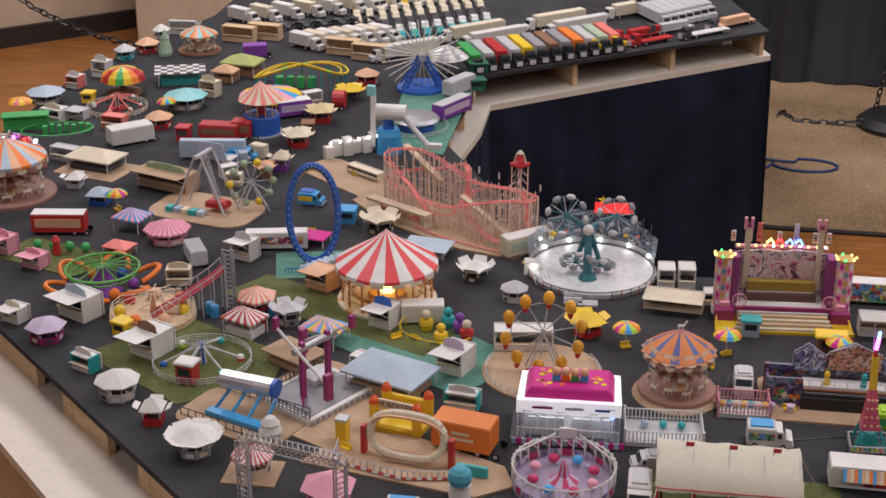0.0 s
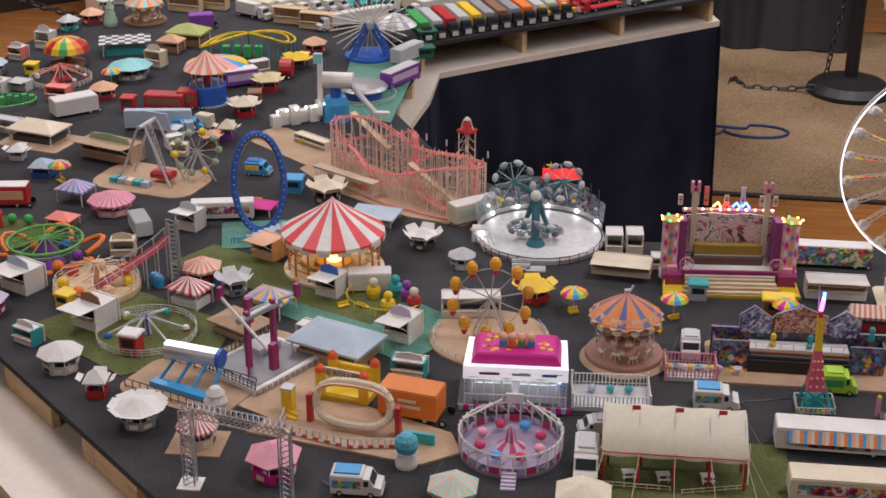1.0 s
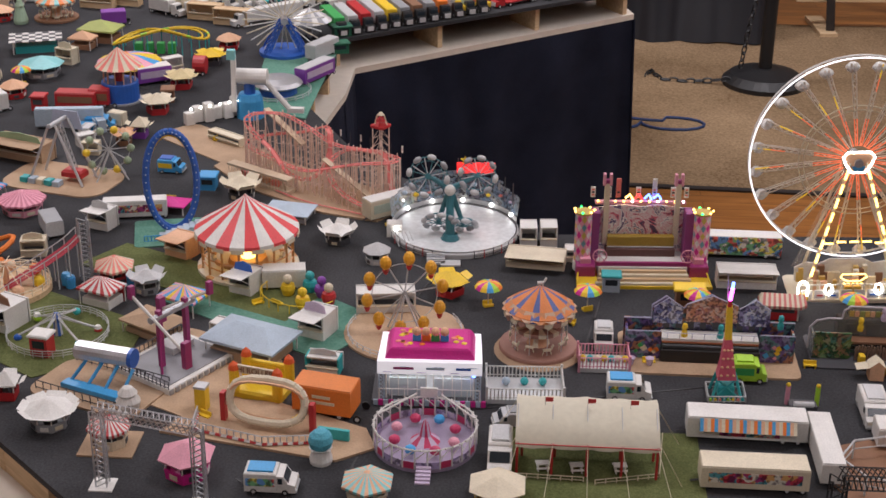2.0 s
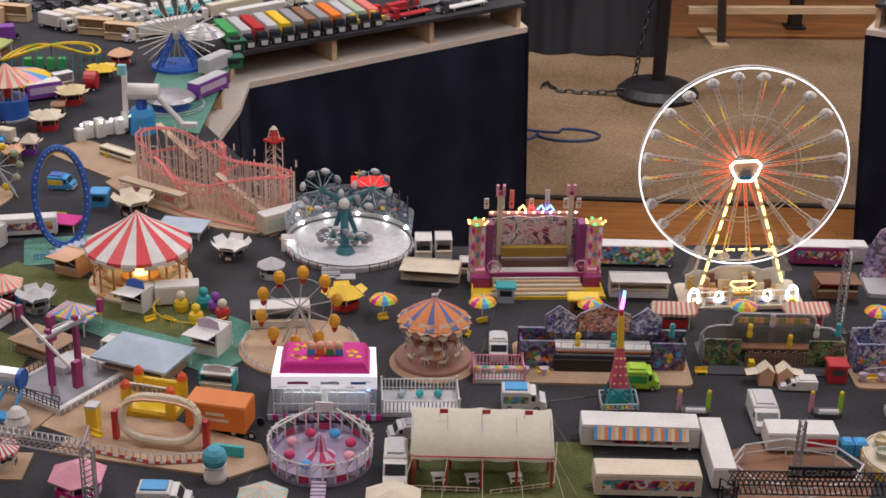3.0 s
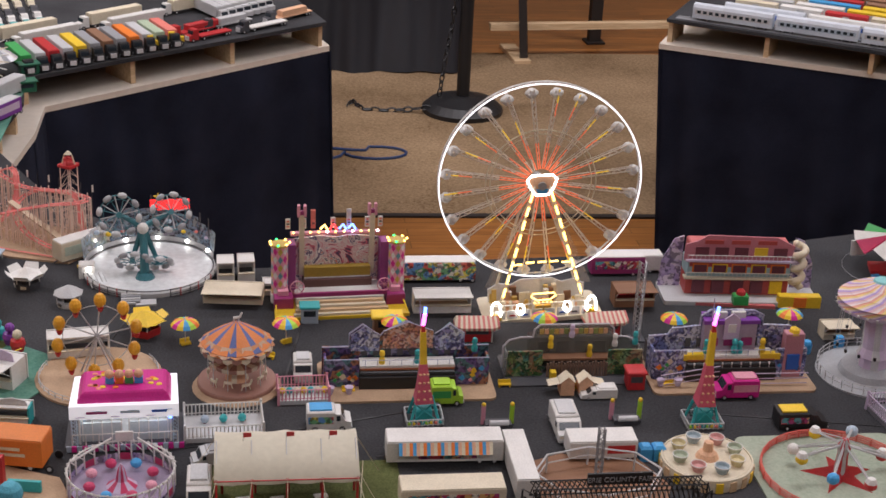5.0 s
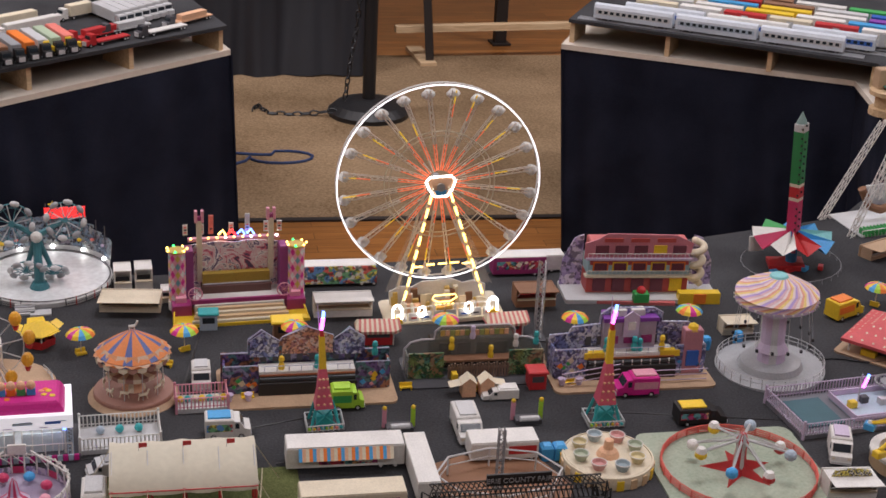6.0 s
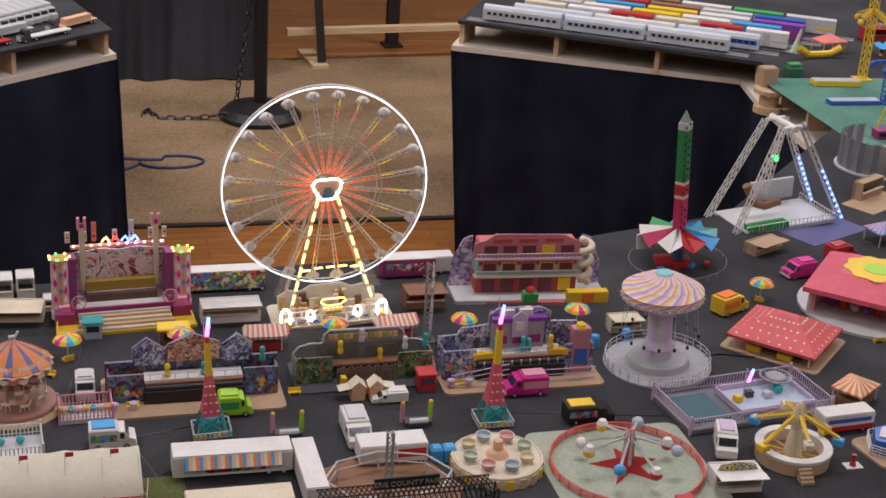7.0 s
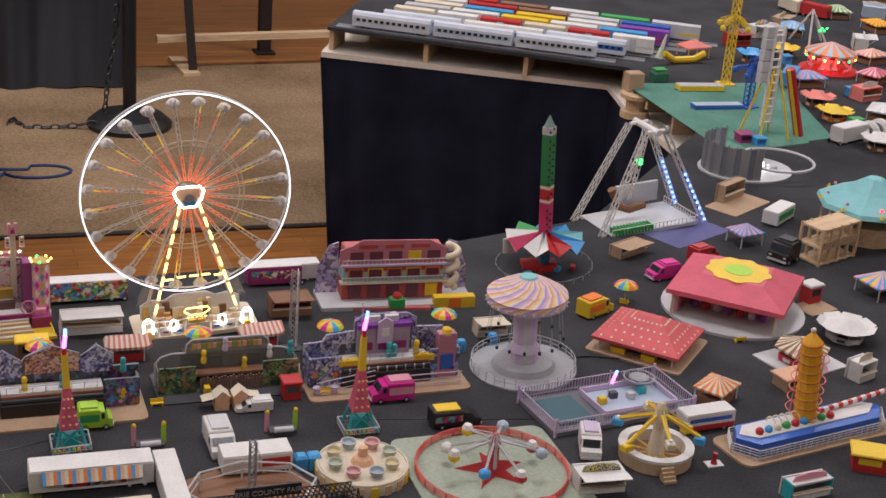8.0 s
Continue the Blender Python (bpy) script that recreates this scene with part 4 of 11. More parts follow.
def stage_ride(x, y, yaw, w, d, h):
    """A rocking-bench ride with a painted back wall, two arms, balloon columns and a stepped cream stage."""
    th = thing("thrill_ride", x, y, yaw, "purple fairground thrill ride with painted backdrop and coloured lamps", "thrill ride")
    m = Mesh(CREAM, YELLOW)
    m.slab([(-w / 2, -d / 2), (w / 2, -d / 2), (w * 0.46, d / 2), (-w * 0.46, d / 2)], 0, 0.006, 1)
    m.part("base", th)
    for k in range(4):
        Mesh(CREAM, PLY).box(0, -d * 0.46 + k * 0.008, 0.006 + 0.005 * k, w * (0.72 - 0.03 * k), 0.008, 0.005, mi=k % 2).part("step", th)
    Mesh(WHITE).box(0, 0.0, 0.006, w * 0.66, d * 0.5, 0.022).part("deck", th)
    Mesh(PLUM).box(0, -d * 0.22, 0.028, w * 0.70, 0.006, 0.008).part("deck_edge", th)
    Mesh(ART_SWIRL).board([(-w * 0.33, 0.02), (w * 0.33, 0.02), (w * 0.33, h * 0.62), (w * 0.12, h * 0.65), (0, h * 0.63), (-w * 0.12, h * 0.65), (-w * 0.33, h * 0.62)], d * 0.2, d * 0.2 + 0.004).part("backdrop", th, "painted backdrop panel")
    gold = mat("old_gold", (0.36, 0.24, 0.03), 0.4)
    b = Mesh(gold, mat("walnut_seat", (0.12, 0.05, 0.04), 0.5)).box(0, d * 0.12, h * 0.24, w * 0.5, 0.014, h * 0.11).box(0, d * 0.10, h * 0.14, w * 0.52, 0.02, h * 0.09, mi=1)
    bench_ob = b.part("passenger_bench", th, "gold passenger bench")
    Mesh(LGREY).rod((-w * 0.25, d * 0.07, h * 0.24), (w * 0.25, d * 0.07, h * 0.24), 0.0012).part("lap_bar", bench_ob)
    for sx in (-1, 1):
        arm = Mesh(CREAM).box(sx * w * 0.265, d * 0.16, h * 0.25, 0.010, 0.008, h * 0.66).part("arm", th)
        Mesh(PINK, PLUM).box(sx * w * 0.265 - 0.006, d * 0.16, h * 0.88, 0.005, 0.01, h * 0.12).box(sx * w * 0.265 + 0.006, d * 0.16, h * 0.88, 0.005, 0.01, h * 0.12).box(sx * w * 0.265, d * 0.16, h * 0.9, 0.01, 0.009, h * 0.04, mi=1).part("counterweight", arm)
        Mesh(mat("violet_purple", (0.28, 0.06, 0.22), 0.4)).box(sx * w * 0.35, d * 0.1, 0.006, 0.016, d * 0.2, h * 0.6).part("side_tower", th)
        tube = Mesh(PINK, MAGENTA, mat("dull_yellow", (0.62, 0.46, 0.10), 0.5), WHITE, mat("dull_teal", (0.16, 0.36, 0.42), 0.5))
        cx, cy, rr, rows, n = sx * w * 0.44, -d * 0.02, 0.016, 6, 10
        for j in range(rows):
            z0, z1 = 0.024 + (h * 0.64 - 0.024) * j / rows, 0.024 + (h * 0.64 - 0.024) * (j + 1) / rows
            for k in range(n):
                a0, a1 = 2 * math.pi * k / n, 2 * math.pi * (k + 1) / n
                pt = lambda a, z: (cx + rr * math.cos(a), cy + rr * math.sin(a), z)
                am, zm = (a0 + a1) / 2, (z0 + z1) / 2
                tube.add([pt(a0, zm), pt(am, z0), pt(a1, zm), pt(am, z1)], [(0, 1, 2, 3)], 1 + (k + 2 * j) % 4)
                for ca, cz, ea in ((a0, z0, am), (a1, z0, am), (a1, z1, am), (a0, z1, am)):
                    tube.add([pt(ca, cz), pt(ea, cz), pt(ca, zm)], [(0, 1, 2) if (ca < ea) == (cz < zm) else (0, 2, 1)], 0)
        tube.part("harlequin_column", th, "white column painted with coloured diamonds")
        Mesh(WHITE).lathe(cx, cy, [(rr * 1.08, 0.006), (rr * 1.08, 0.024), (rr, 0.0245)], 14).part("column_base", th)
        Mesh(GOLD).lathe(cx, cy, [(rr * 1.05, h * 0.64), (rr * 1.12, h * 0.66), (rr * 0.9, h * 0.67)], 14).part("column_cap", th)
        for k in range(7):
            a = math.pi * 2 * k / 7
            Mesh((LED_Y, LED_Y, LED_G)[k % 3]).ball(sx * w * 0.44 + 0.019 * math.cos(a), -d * 0.02 + 0.016 * math.sin(a), h * 0.67, 0.0024, 0, 6).part("lamp", th)
        wheel = Mesh(PINK).ring(sx * w * 0.325, -d * 0.27, h * 0.27, 0.013, 0.0012, 0, 16, 4, plane="y")
        for k in range(4):
            a = math.pi * k / 4
            wheel.rod((sx * w * 0.325 + 0.013 * math.cos(a), -d * 0.27, h * 0.27 + 0.013 * math.sin(a)), (sx * w * 0.325 - 0.013 * math.cos(a), -d * 0.27, h * 0.27 - 0.013 * math.sin(a)), 0.0007, 0, 3)
        wheel.part("crank_wheel", th)
        Mesh(PLUM, PINK).box(sx * w * 0.42, -d * 0.15, 0.006, 0.036, 0.03, 0.022).box(sx * w * 0.42, -d * 0.13, 0.028, 0.02, 0.015, 0.010, mi=1).part("side_box", th)
        Mesh(YELLOW).rod((sx * w * 0.49, -d * 0.44, 0.006), (sx * w * 0.46, d * 0.1, 0.03), 0.0016).part("ramp_rail", th)
    Mesh(PINK).box(0, d * 0.3, h * 0.63, w * 0.68, 0.01, 0.006).part("light_bar", th)
    for k in range(11):
        Mesh((LED_Y, LED_W, LED_Y)[k % 3]).ball(-w * 0.32 + w * 0.064 * k, d * 0.27, h * 0.665, 0.0024, 0, 6).part("lamp", th)
    for k, c in enumerate((LED_Y, LED_R, LED_B, LED_B)):
        Mesh(c).tube([(-0.03 + 0.018 * k, d * 0.26, h * 0.70), (-0.022 + 0.018 * k, d * 0.26, h * 0.745), (-0.016 + 0.018 * k, d * 0.26, h * 0.69)], 0.0022).part("neon_letter", th)
    for k, px in enumerate((-0.36, -0.24, -0.17, -0.02, 0.10, 0.24, 0.34)):
        sign = Mesh(WHITE if k != 2 else CORAL).box(w * px, d * 0.3, h * 0.70, 0.009, 0.003, h * (0.11 if k not in (2, 4) else 0.20)).part("chimney_sign", th)
        for j in range(3):
            Mesh(DGREY if j % 2 else CORAL).box(w * px, d * 0.3 - 0.002, h * (0.72 + 0.028 * j), 0.005, 0.0012, h * 0.016).part("print_bar", sign)
    return th


def pod_wheel(parent, cx, cy, cz, wr, teal, tip, pods=8):
    """A spoked satellite wheel with oval grey pods round its edge, leaning back by tip degrees."""
    q = Matrix.Translation((cx, cy, cz)) @ Matrix.Rotation(radians(tip), 4, "X")
    at = lambda a, rr, off=0.0: q @ Vector((rr * math.cos(a), off, rr * math.sin(a)))
    f = Mesh(teal, LGREY)
    f.tube([at(2 * math.pi * k / 24, wr) for k in range(24)], 0.0013, 0, 4, True)
    f.tube([at(2 * math.pi * k / 24, wr * 0.8, 0.004) for k in range(24)], 0.0009, 0, 4, True)
    for k in range(pods):
        a = 2 * math.pi * k / pods + 0.2
        f.rod(at(a, 0.004), at(a, wr), 0.0012, 1, 4).rod(at(a, 0.004, -0.006), at(a + 0.3, wr), 0.0009, 0, 4)
    f.rod(at(0, 0, -0.008), at(0, 0, 0.006), wr * 0.16, 0, 10)
    f.part("satellite_frame", parent)
    for k in range(pods):
        a = 2 * math.pi * (k + 0.5) / pods + 0.2
        p = Mesh(LGREY if k % 2 else GREY)
        prof = [(0.0003, -0.0095), (0.0045, -0.007), (0.0062, 0.0), (0.0045, 0.007), (0.0003, 0.0095)]
        p.lathe(0, 0, prof, 8, 0, cap=False)
        turn = Matrix.Rotation(-a, 4, "Y")
        p.v = [tuple(q @ (Vector((wr * 1.0 * math.cos(a), -0.004, wr * 1.0 * math.sin(a))) + (turn @ Vector(v)))) for v in p.v]
        p.part("pod", parent, smooth=True)


def disc_ride(x, y, yaw, r):
    th = thing("disc_ride", x, y, yaw, "mirror-bright disc ride with pod wheels on teal arms", "thrill ride")
    chrome = mat("brushed_silver", (0.70, 0.73, 0.74), 0.42, 0.2, vary=0.16, scale=14)
    Mesh(LGREY).lathe(0, 0, [(r, 0.0), (r, 0.009), (r * 0.97, 0.012), (r * 0.96, 0.012)], 40, cap=False).part("rim", th)
    Mesh(chrome).lathe(0, 0, [(r * 0.96, 0.009), (r * 0.95, 0.0105)], 40).part("disc", th, "brushed silver floor disc")
    Mesh(DGREY).ring(0, 0, 0.0125, r * 0.97, 0.0012, 0, 48, 4).part("rim_line", th)
    sheet = clear_print("clear_mist_print", ART_MIST, 0.62)
    for k in range(16):
        a0, a1 = radians(12 + 160 * k / 16), radians(12 + 160 * (k + 1) / 16)
        p0, p1 = (r * math.cos(a0), r * math.sin(a0)), (r * math.cos(a1), r * math.sin(a1))
        hh = 0.034 + 0.026 * math.sin((a0 + a1) / 2) ** 2 + (0.006 if k % 3 == 0 else 0)
        m = Mesh(LGREY, sheet)
        m.add([(*p0, 0.004), (*p1, 0.004), (*p1, 0.022), (*p0, 0.022)], [(0, 1, 2, 3)], 0)
        m.add([(p0[0] * 1.01, p0[1] * 1.01, 0.022), (p1[0] * 1.01, p1[1] * 1.01, 0.022), (p1[0] * 1.04, p1[1] * 1.04, 0.022 + hh), (p0[0] * 1.04, p0[1] * 1.04, 0.022 + hh)], [(0, 1, 2, 3)], 1)
        m.part("wall_panel", th)
        if k % 3 == 1:
            Mesh(LED_W).ball(p0[0] * 0.96, p0[1] * 0.96, 0.020, 0.0042, 0, 6).part("lamp", th)
    rng = random.Random(4)
    for k in range(9):
        a = radians(30 + 14 * k)
        Mesh((LILAC, CORAL, YELLOW, PALEBLUE, AQUA)[k % 5]).ball(r * 1.02 * math.cos(a), r * 1.02 * math.sin(a) - 0.004, 0.036 + rng.uniform(0, 0.022), rng.uniform(0.004, 0.007), 0, 7, 0.7).part("painted_figure", th)
    for px in (0.05, 0.62, 0.80, 0.92):
        Mesh(DGREY).rod((r * px, r * math.sqrt(1.06 - px * px), 0.004), (r * px, r * math.sqrt(1.06 - px * px), 0.112 - 0.03 * px), 0.0012, 0, 4).part("sign_pole", th)
    Mesh(mat("red_sign_light", (1.0, 0.03, 0.03), 0.4, glow=1.1, bump=0)).box(r * 0.34, r * 0.98, 0.080, r * 0.62, 0.006, 0.022).part("sign_box", th, "glowing red sign box")
    Mesh(DGREY).box(r * 0.34, r * 0.98 - 0.001, 0.077, r * 0.66, 0.006, 0.0028).part("sign_ledge", th)
    star = Mesh(YELLOW)
    star.board([((0.010 if k % 2 == 0 else 0.004) * math.cos(2 * math.pi * k / 10 + 0.3) + r * 0.16, 0.108 + (0.010 if k % 2 == 0 else 0.004) * math.sin(2 * math.pi * k / 10 + 0.3)) for k in range(10)], r * 0.96, r * 0.96 + 0.004)
    star.part("star", th, "yellow star")
    teal = mat("dark_teal", (0.05, 0.20, 0.24), 0.4)
    hz = 0.107
    base, hub = Vector((-r * 0.08, -r * 0.42, 0.011)), Vector((-r * 0.09, -r * 0.22, hz))
    Mesh(teal).rod(base, hub, r * 0.075, 0, 10, r * 0.055).part("column", th)
    Mesh(teal).lathe(base.x, base.y, [(r * 0.15, 0.011), (r * 0.11, 0.022)], 12).part("column_foot", th)
    Mesh(WHITE).ball(hub.x, hub.y - 0.006, hz, r * 0.088, 0, 12).part("hub_ball", th)
    for dx, dz, wr, tip in ((-0.044, 0.024, 0.038, -18), (0.055, 0.026, 0.035, -30), (-0.022, -0.064, 0.030, 40), (0.026, -0.070, 0.028, 50)):
        e = hub + Vector((dx, 0.012 if dz > 0 else -0.004, dz))
        arm = Mesh(teal).rod(hub, e, r * 0.050, 0, 8, r * 0.035).part("arm", th)
        pod_wheel(arm, e.x, e.y - 0.004, e.z, wr, teal, tip)
    for a in range(196, 345, 9):
        p, q = (r * 1.03 * math.cos(radians(a)), r * 1.03 * math.sin(radians(a))), (r * 1.03 * math.cos(radians(a + 8.6)), r * 1.03 * math.sin(radians(a + 8.6)))
        if 250 < a < 280:
            continue
        m = Mesh(WHITE, RED, DGREY)
        m.rod((*p, 0), (*p, 0.018), 0.0010, 1 if a % 2 else 2, 4)
        for zz, c in ((0.018, 0), (0.012, 0), (0.006, 2)):
            m.rod((*p, zz), (*q, zz), 0.0009, c, 4)
        m.part("fence_bay", th)
    Mesh(WHITE).box(-r * 0.95, -r * 0.1, 0, r * 0.24, r * 0.2, r * 0.22).part("control_cabin", th)
    Mesh(LED_W).ball(-r * 0.92, -r * 0.24, r * 0.16, 0.005, 0, 8).part("cabin_lamp", th)
    for k in range(5):
        Mesh(GREY if k % 2 else LGREY).box(-r * 0.30, -r * 0.98 - 0.006 * k, 0, r * 0.28, 0.006, 0.011 - 0.002 * k).part("step", th)
        Mesh(LGREY).rod((-r * 0.86 + 0.008 * k, -r * 0.62, 0.004), (-r * 0.96 + 0.008 * k, -r * 0.34, 0.020), 0.0012, 0, 4).part("ramp_rail", th)
    Mesh(LGREY).box(-r * 0.08, -r * 1.16, 0, r * 0.30, 0.024, 0.003).part("entry_plate", th)
    return th


def ornament(th, x, y, z, c, s=1.0):
    """A small plain moulded ornament, waisted like a skittle."""
    m = Mesh(c)
    m.lathe(x, y, [(0.0045 * s, z), (0.0050 * s, z + 0.006 * s), (0.0030 * s, z + 0.012 * s), (0.0046 * s, z + 0.016 * s), (0.0036 * s, z + 0.021 * s), (0.0004, z + 0.023 * s)], 8)
    return m.part("ornament", th)


def facade_ride(x, y, yaw, w, d, h, art, label, outline, trim, gables=(), track=BLACK, pad_mat=TAN, windows=8, wing=None):
    """A dark ride: a printed front wall with gables, side wings, a white balcony over a porch shaded by a black block,
    on a pad.
    """
    th = thing("dark_ride", x, y, yaw, label, "dark ride", "dark rides in a row")
    Mesh(pad_mat).slab(rounded(w * 1.04, d * 1.35, 0.014), 0, 0.004).part("base_pad", th)
    wall = Mesh(art).board([(px * w, 0.004 + pz * h) for px, pz in outline], d * 0.12, d * 0.12 + 0.004).part("front_wall", th, "printed scenery wall")
    for gx0, gx1, gz, top, gart in gables:
        Mesh(gart).board([(gx0 * w, gz * h), (gx1 * w, gz * h), (gx1 * w, (top - 0.16) * h), ((gx0 + gx1) / 2 * w, top * h), (gx0 * w, (top - 0.16) * h)], d * 0.12 - 0.004, d * 0.12 - 0.001).part("gable", wall, "printed gable panel")
        Mesh(trim).tube([(gx0 * w, d * 0.12 - 0.003, (top - 0.16) * h), ((gx0 + gx1) / 2 * w, d * 0.12 - 0.003, top * h), (gx1 * w, d * 0.12 - 0.003, (top - 0.16) * h)], 0.0012).part("gable_edge", wall)
    Mesh(trim).tube([(px * w, d * 0.12 - 0.001, 0.004 + pz * h) for px, pz in outline[2:]], 0.0013).part("cornice", th)
    for sx in (-1, 1):
        m = Mesh(wing or art)
        m.box(sx * w * 0.385, -d * 0.18, 0.004, w * 0.20, 0.004, h * 0.47)
        m.box(sx * w * 0.485, d * 0.04, 0.004, 0.004, d * 0.42, h * 0.45)
        m.part("side_wing", th, "dark painted wing wall")
        Mesh(trim).rod((sx * w * 0.29, -d * 0.18, 0.004 + h * 0.475), (sx * w * 0.485, -d * 0.18, 0.004 + h * 0.475), 0.0011, 0, 4).part("wing_edge", th)
    # solid block whose dark colour stands in for shade under the balcony
    Mesh(track).box(0, -d * 0.10, 0.004, w * 0.575, d * 0.40, h * 0.22).part("porch", th)
    Mesh(BLACK).rod((-w * 0.28, -d * 0.24, h * 0.28), (w * 0.28, -d * 0.24, h * 0.28), 0.005, 0, 8).part("porch_roll", th)
    Mesh(WHITE).box(0, -d * 0.06, h * 0.36, w * 0.565, d * 0.30, 0.005).part("balcony", th)
    Mesh(mat("rust_strip", (0.40, 0.14, 0.06), 0.5)).box(0, -d * 0.215, h * 0.335, w * 0.56, 0.003, 0.003).part("balcony_edge", th)
    for k in range(windows):
        px = -0.25 + 0.50 * k / (windows - 1)
        Mesh(DGREY).box(w * px, d * 0.12 - 0.002, h * 0.43, w * 0.035, 0.002, h * 0.14).part("doorway", th)
        Mesh(trim).rod((w * px, -d * 0.20, h * 0.40), (w * px, -d * 0.20, h * 0.50), 0.0006, 0, 4).part("baluster", th)
    Mesh(trim).rod((-w * 0.27, -d * 0.20, h * 0.50), (w * 0.27, -d * 0.20, h * 0.50), 0.0007, 0, 4).part("handrail", th)
    Mesh(DGREY).slab([(-w * 0.48, d * 0.16), (w * 0.48, d * 0.16), (w * 0.48, d * 0.5), (-w * 0.48, d * 0.5)], 0.004, h * 0.4).part("hall", th)
    for px, c in ((-0.15, YELLOW), (0.06, TEAL), (0.40, TEAL)):
        ornament(th, w * px, -d * 0.12, h * (0.40 if px < 0.3 else 0.60), c, 1.15)
    for px in (-0.46, -0.35):
        Mesh(LILAC).lathe(w * px, -d * 0.42, [(0.004, 0.004), (0.007, 0.016), (0.0078, 0.017), (0.005, 0.0165)], 10).part("cup_car", th)
    rng = random.Random(int(w * 1000))
    for k in range(12):
        sx = -1 if k % 2 else 1
        px, pz, q = sx * rng.uniform(0.31, 0.46), rng.uniform(0.08, 0.34), w * rng.uniform(0.012, 0.024)
        Mesh((YELLOW, ORANGE, SKY, GREEN, PINK, CREAM)[k % 6]).board([(w * px - q, h * pz + q), (w * px, h * pz), (w * px + q, h * pz + q * 0.8), (w * px + q * 0.3, h * pz + q * 2.0)], -d * 0.18 - 0.0036, -d * 0.18 - 0.0022).part("painted_cutout", th)
    return th


def jungle_ride(x, y, yaw, w, d, h):
    """A walk-through ride: a clear arched top, a slatted sign band, leafy wings and a wooden fence before a porch whose
    shade is dark blocks.
    """
    th = thing("jungle_ride", x, y, yaw, "green jungle walk-through ride under a clear pale arch", "walk-through ride", "dark rides in a row")
    Mesh(DGREY).slab(rounded(w * 1.02, d * 1.2, 0.012), 0, 0.003).part("base_pad", th)
    arch = [(-0.50, 0.02), (-0.50, 0.52), (-0.46, 0.66), (-0.38, 0.72), (-0.29, 0.72), (-0.28, 0.90), (-0.24, 1.0), (0.26, 1.0), (0.30, 0.90), (0.31, 0.72), (0.40, 0.70), (0.47, 0.62), (0.50, 0.48), (0.50, 0.02)]
    smoke = clear_print("clear_smoky_sheet", mat("smoke_plastic", (0.30, 0.32, 0.30), 0.25), 0.45)
    Mesh(smoke).board([(px * w, pz * h) for px, pz in arch], d * 0.10, d * 0.10 + 0.002).part("clear_arch", th, "clear plastic arch sheet")
    Mesh(mat("frosted_edge", (0.58, 0.54, 0.58), 0.35)).tube([(px * w, d * 0.10, pz * h) for px, pz in arch], 0.0019, 0, 5).part("arch_edge", th, "pale frosted edge")
    for k in range(14):
        Mesh((GOLD, PEACH, mat("olive_slat", (0.30, 0.34, 0.10), 0.6))[k % 3]).box(w * (-0.23 + 0.036 * k), d * 0.10 - 0.003, h * 0.80, w * 0.030, 0.002, h * 0.12).part("sign_slat", th)
    # dark block coloured like the shade inside the ride
    Mesh(mat("umber_shade", (0.035, 0.022, 0.018), 0.7)).box(0, d * 0.25, 0.003, w * 0.62, d * 0.22, h * 0.66).part("dark_hall", th)
    # black blocks take the place of the deeper shade in four openings
    for k in range(4):
        Mesh(BLACK).box(w * (-0.20 + 0.135 * k), d * 0.13, h * 0.34, w * 0.09, 0.003, h * 0.26).part("opening", th)
    Mesh(BROWN).box(0, -d * 0.02, h * 0.30, w * 0.56, d * 0.22, 0.004).part("balcony", th)
    timber = mat("weathered_timber", (0.24, 0.16, 0.12), 0.75)
    for k in range(22):
        Mesh(timber).box(w * (-0.20 + 0.0205 * k), -d * 0.28, 0.003, w * 0.013, 0.003, h * (0.30 + 0.02 * (k % 3))).part("fence_board", th)
    Mesh(timber).box(w * 0.015, -d * 0.265, h * 0.22, w * 0.45, 0.002, 0.004).part("fence_rail", th)
    rng = random.Random(11)
    leaf = (mat("jungle_leaf", (0.08, 0.20, 0.05), 0.6), mat("moss_leaf", (0.20, 0.26, 0.08), 0.6), mat("dry_leaf", (0.34, 0.20, 0.10), 0.6), mat("pale_fern", (0.24, 0.40, 0.20), 0.6), mat("deep_leaf", (0.03, 0.09, 0.04), 0.6))
    for sx in (-1, 1):
        wing = Mesh(ART_JUNGLE).box(sx * w * 0.365, -d * 0.22, 0.003, w * 0.25, 0.004, h * 0.56).part("leafy_wing", th, "painted jungle wing wall")
        Mesh(smoke).box(sx * w * 0.495, -d * 0.05, 0.003, 0.003, d * 0.34, h * 0.5).part("side_sheet", th)
        for k in range(20):
            px, pz = sx * w * rng.uniform(0.25, 0.48), h * rng.uniform(0.04, 0.56)
            tuft = Mesh(leaf[rng.randrange(5)])
            a0 = rng.uniform(0, 6.3)
            for e in range(6):
                a = a0 + e * 1.05
                ln = w * rng.uniform(0.022, 0.045)
                p = Vector((px, -d * 0.24, pz))
                q = p + Vector((ln * math.cos(a), -0.003, ln * math.sin(a)))
                o = Vector((-math.sin(a), 0, math.cos(a))) * ln * 0.22
                tuft.add([p, p.lerp(q, 0.5) + o, q, p.lerp(q, 0.5) - o], [(0, 1, 2, 3)])
            tuft.part("leaf_tuft", wing)
    for px, pz, c in ((-0.17, 0.56, YELLOW), (0.12, 0.34, YELLOW), (0.30, 0.58, WHITE), (0.45, 0.62, TEAL), (-0.02, 0.80, LILAC)):
        ornament(th, w * px, -d * 0.05, h * pz, c, 1.1)
    Mesh(YELLOW).box(-w * 0.17, -d * 0.42, 0.003, 0.010, 0.014, 0.018).part("yellow_bin", th)
    return th


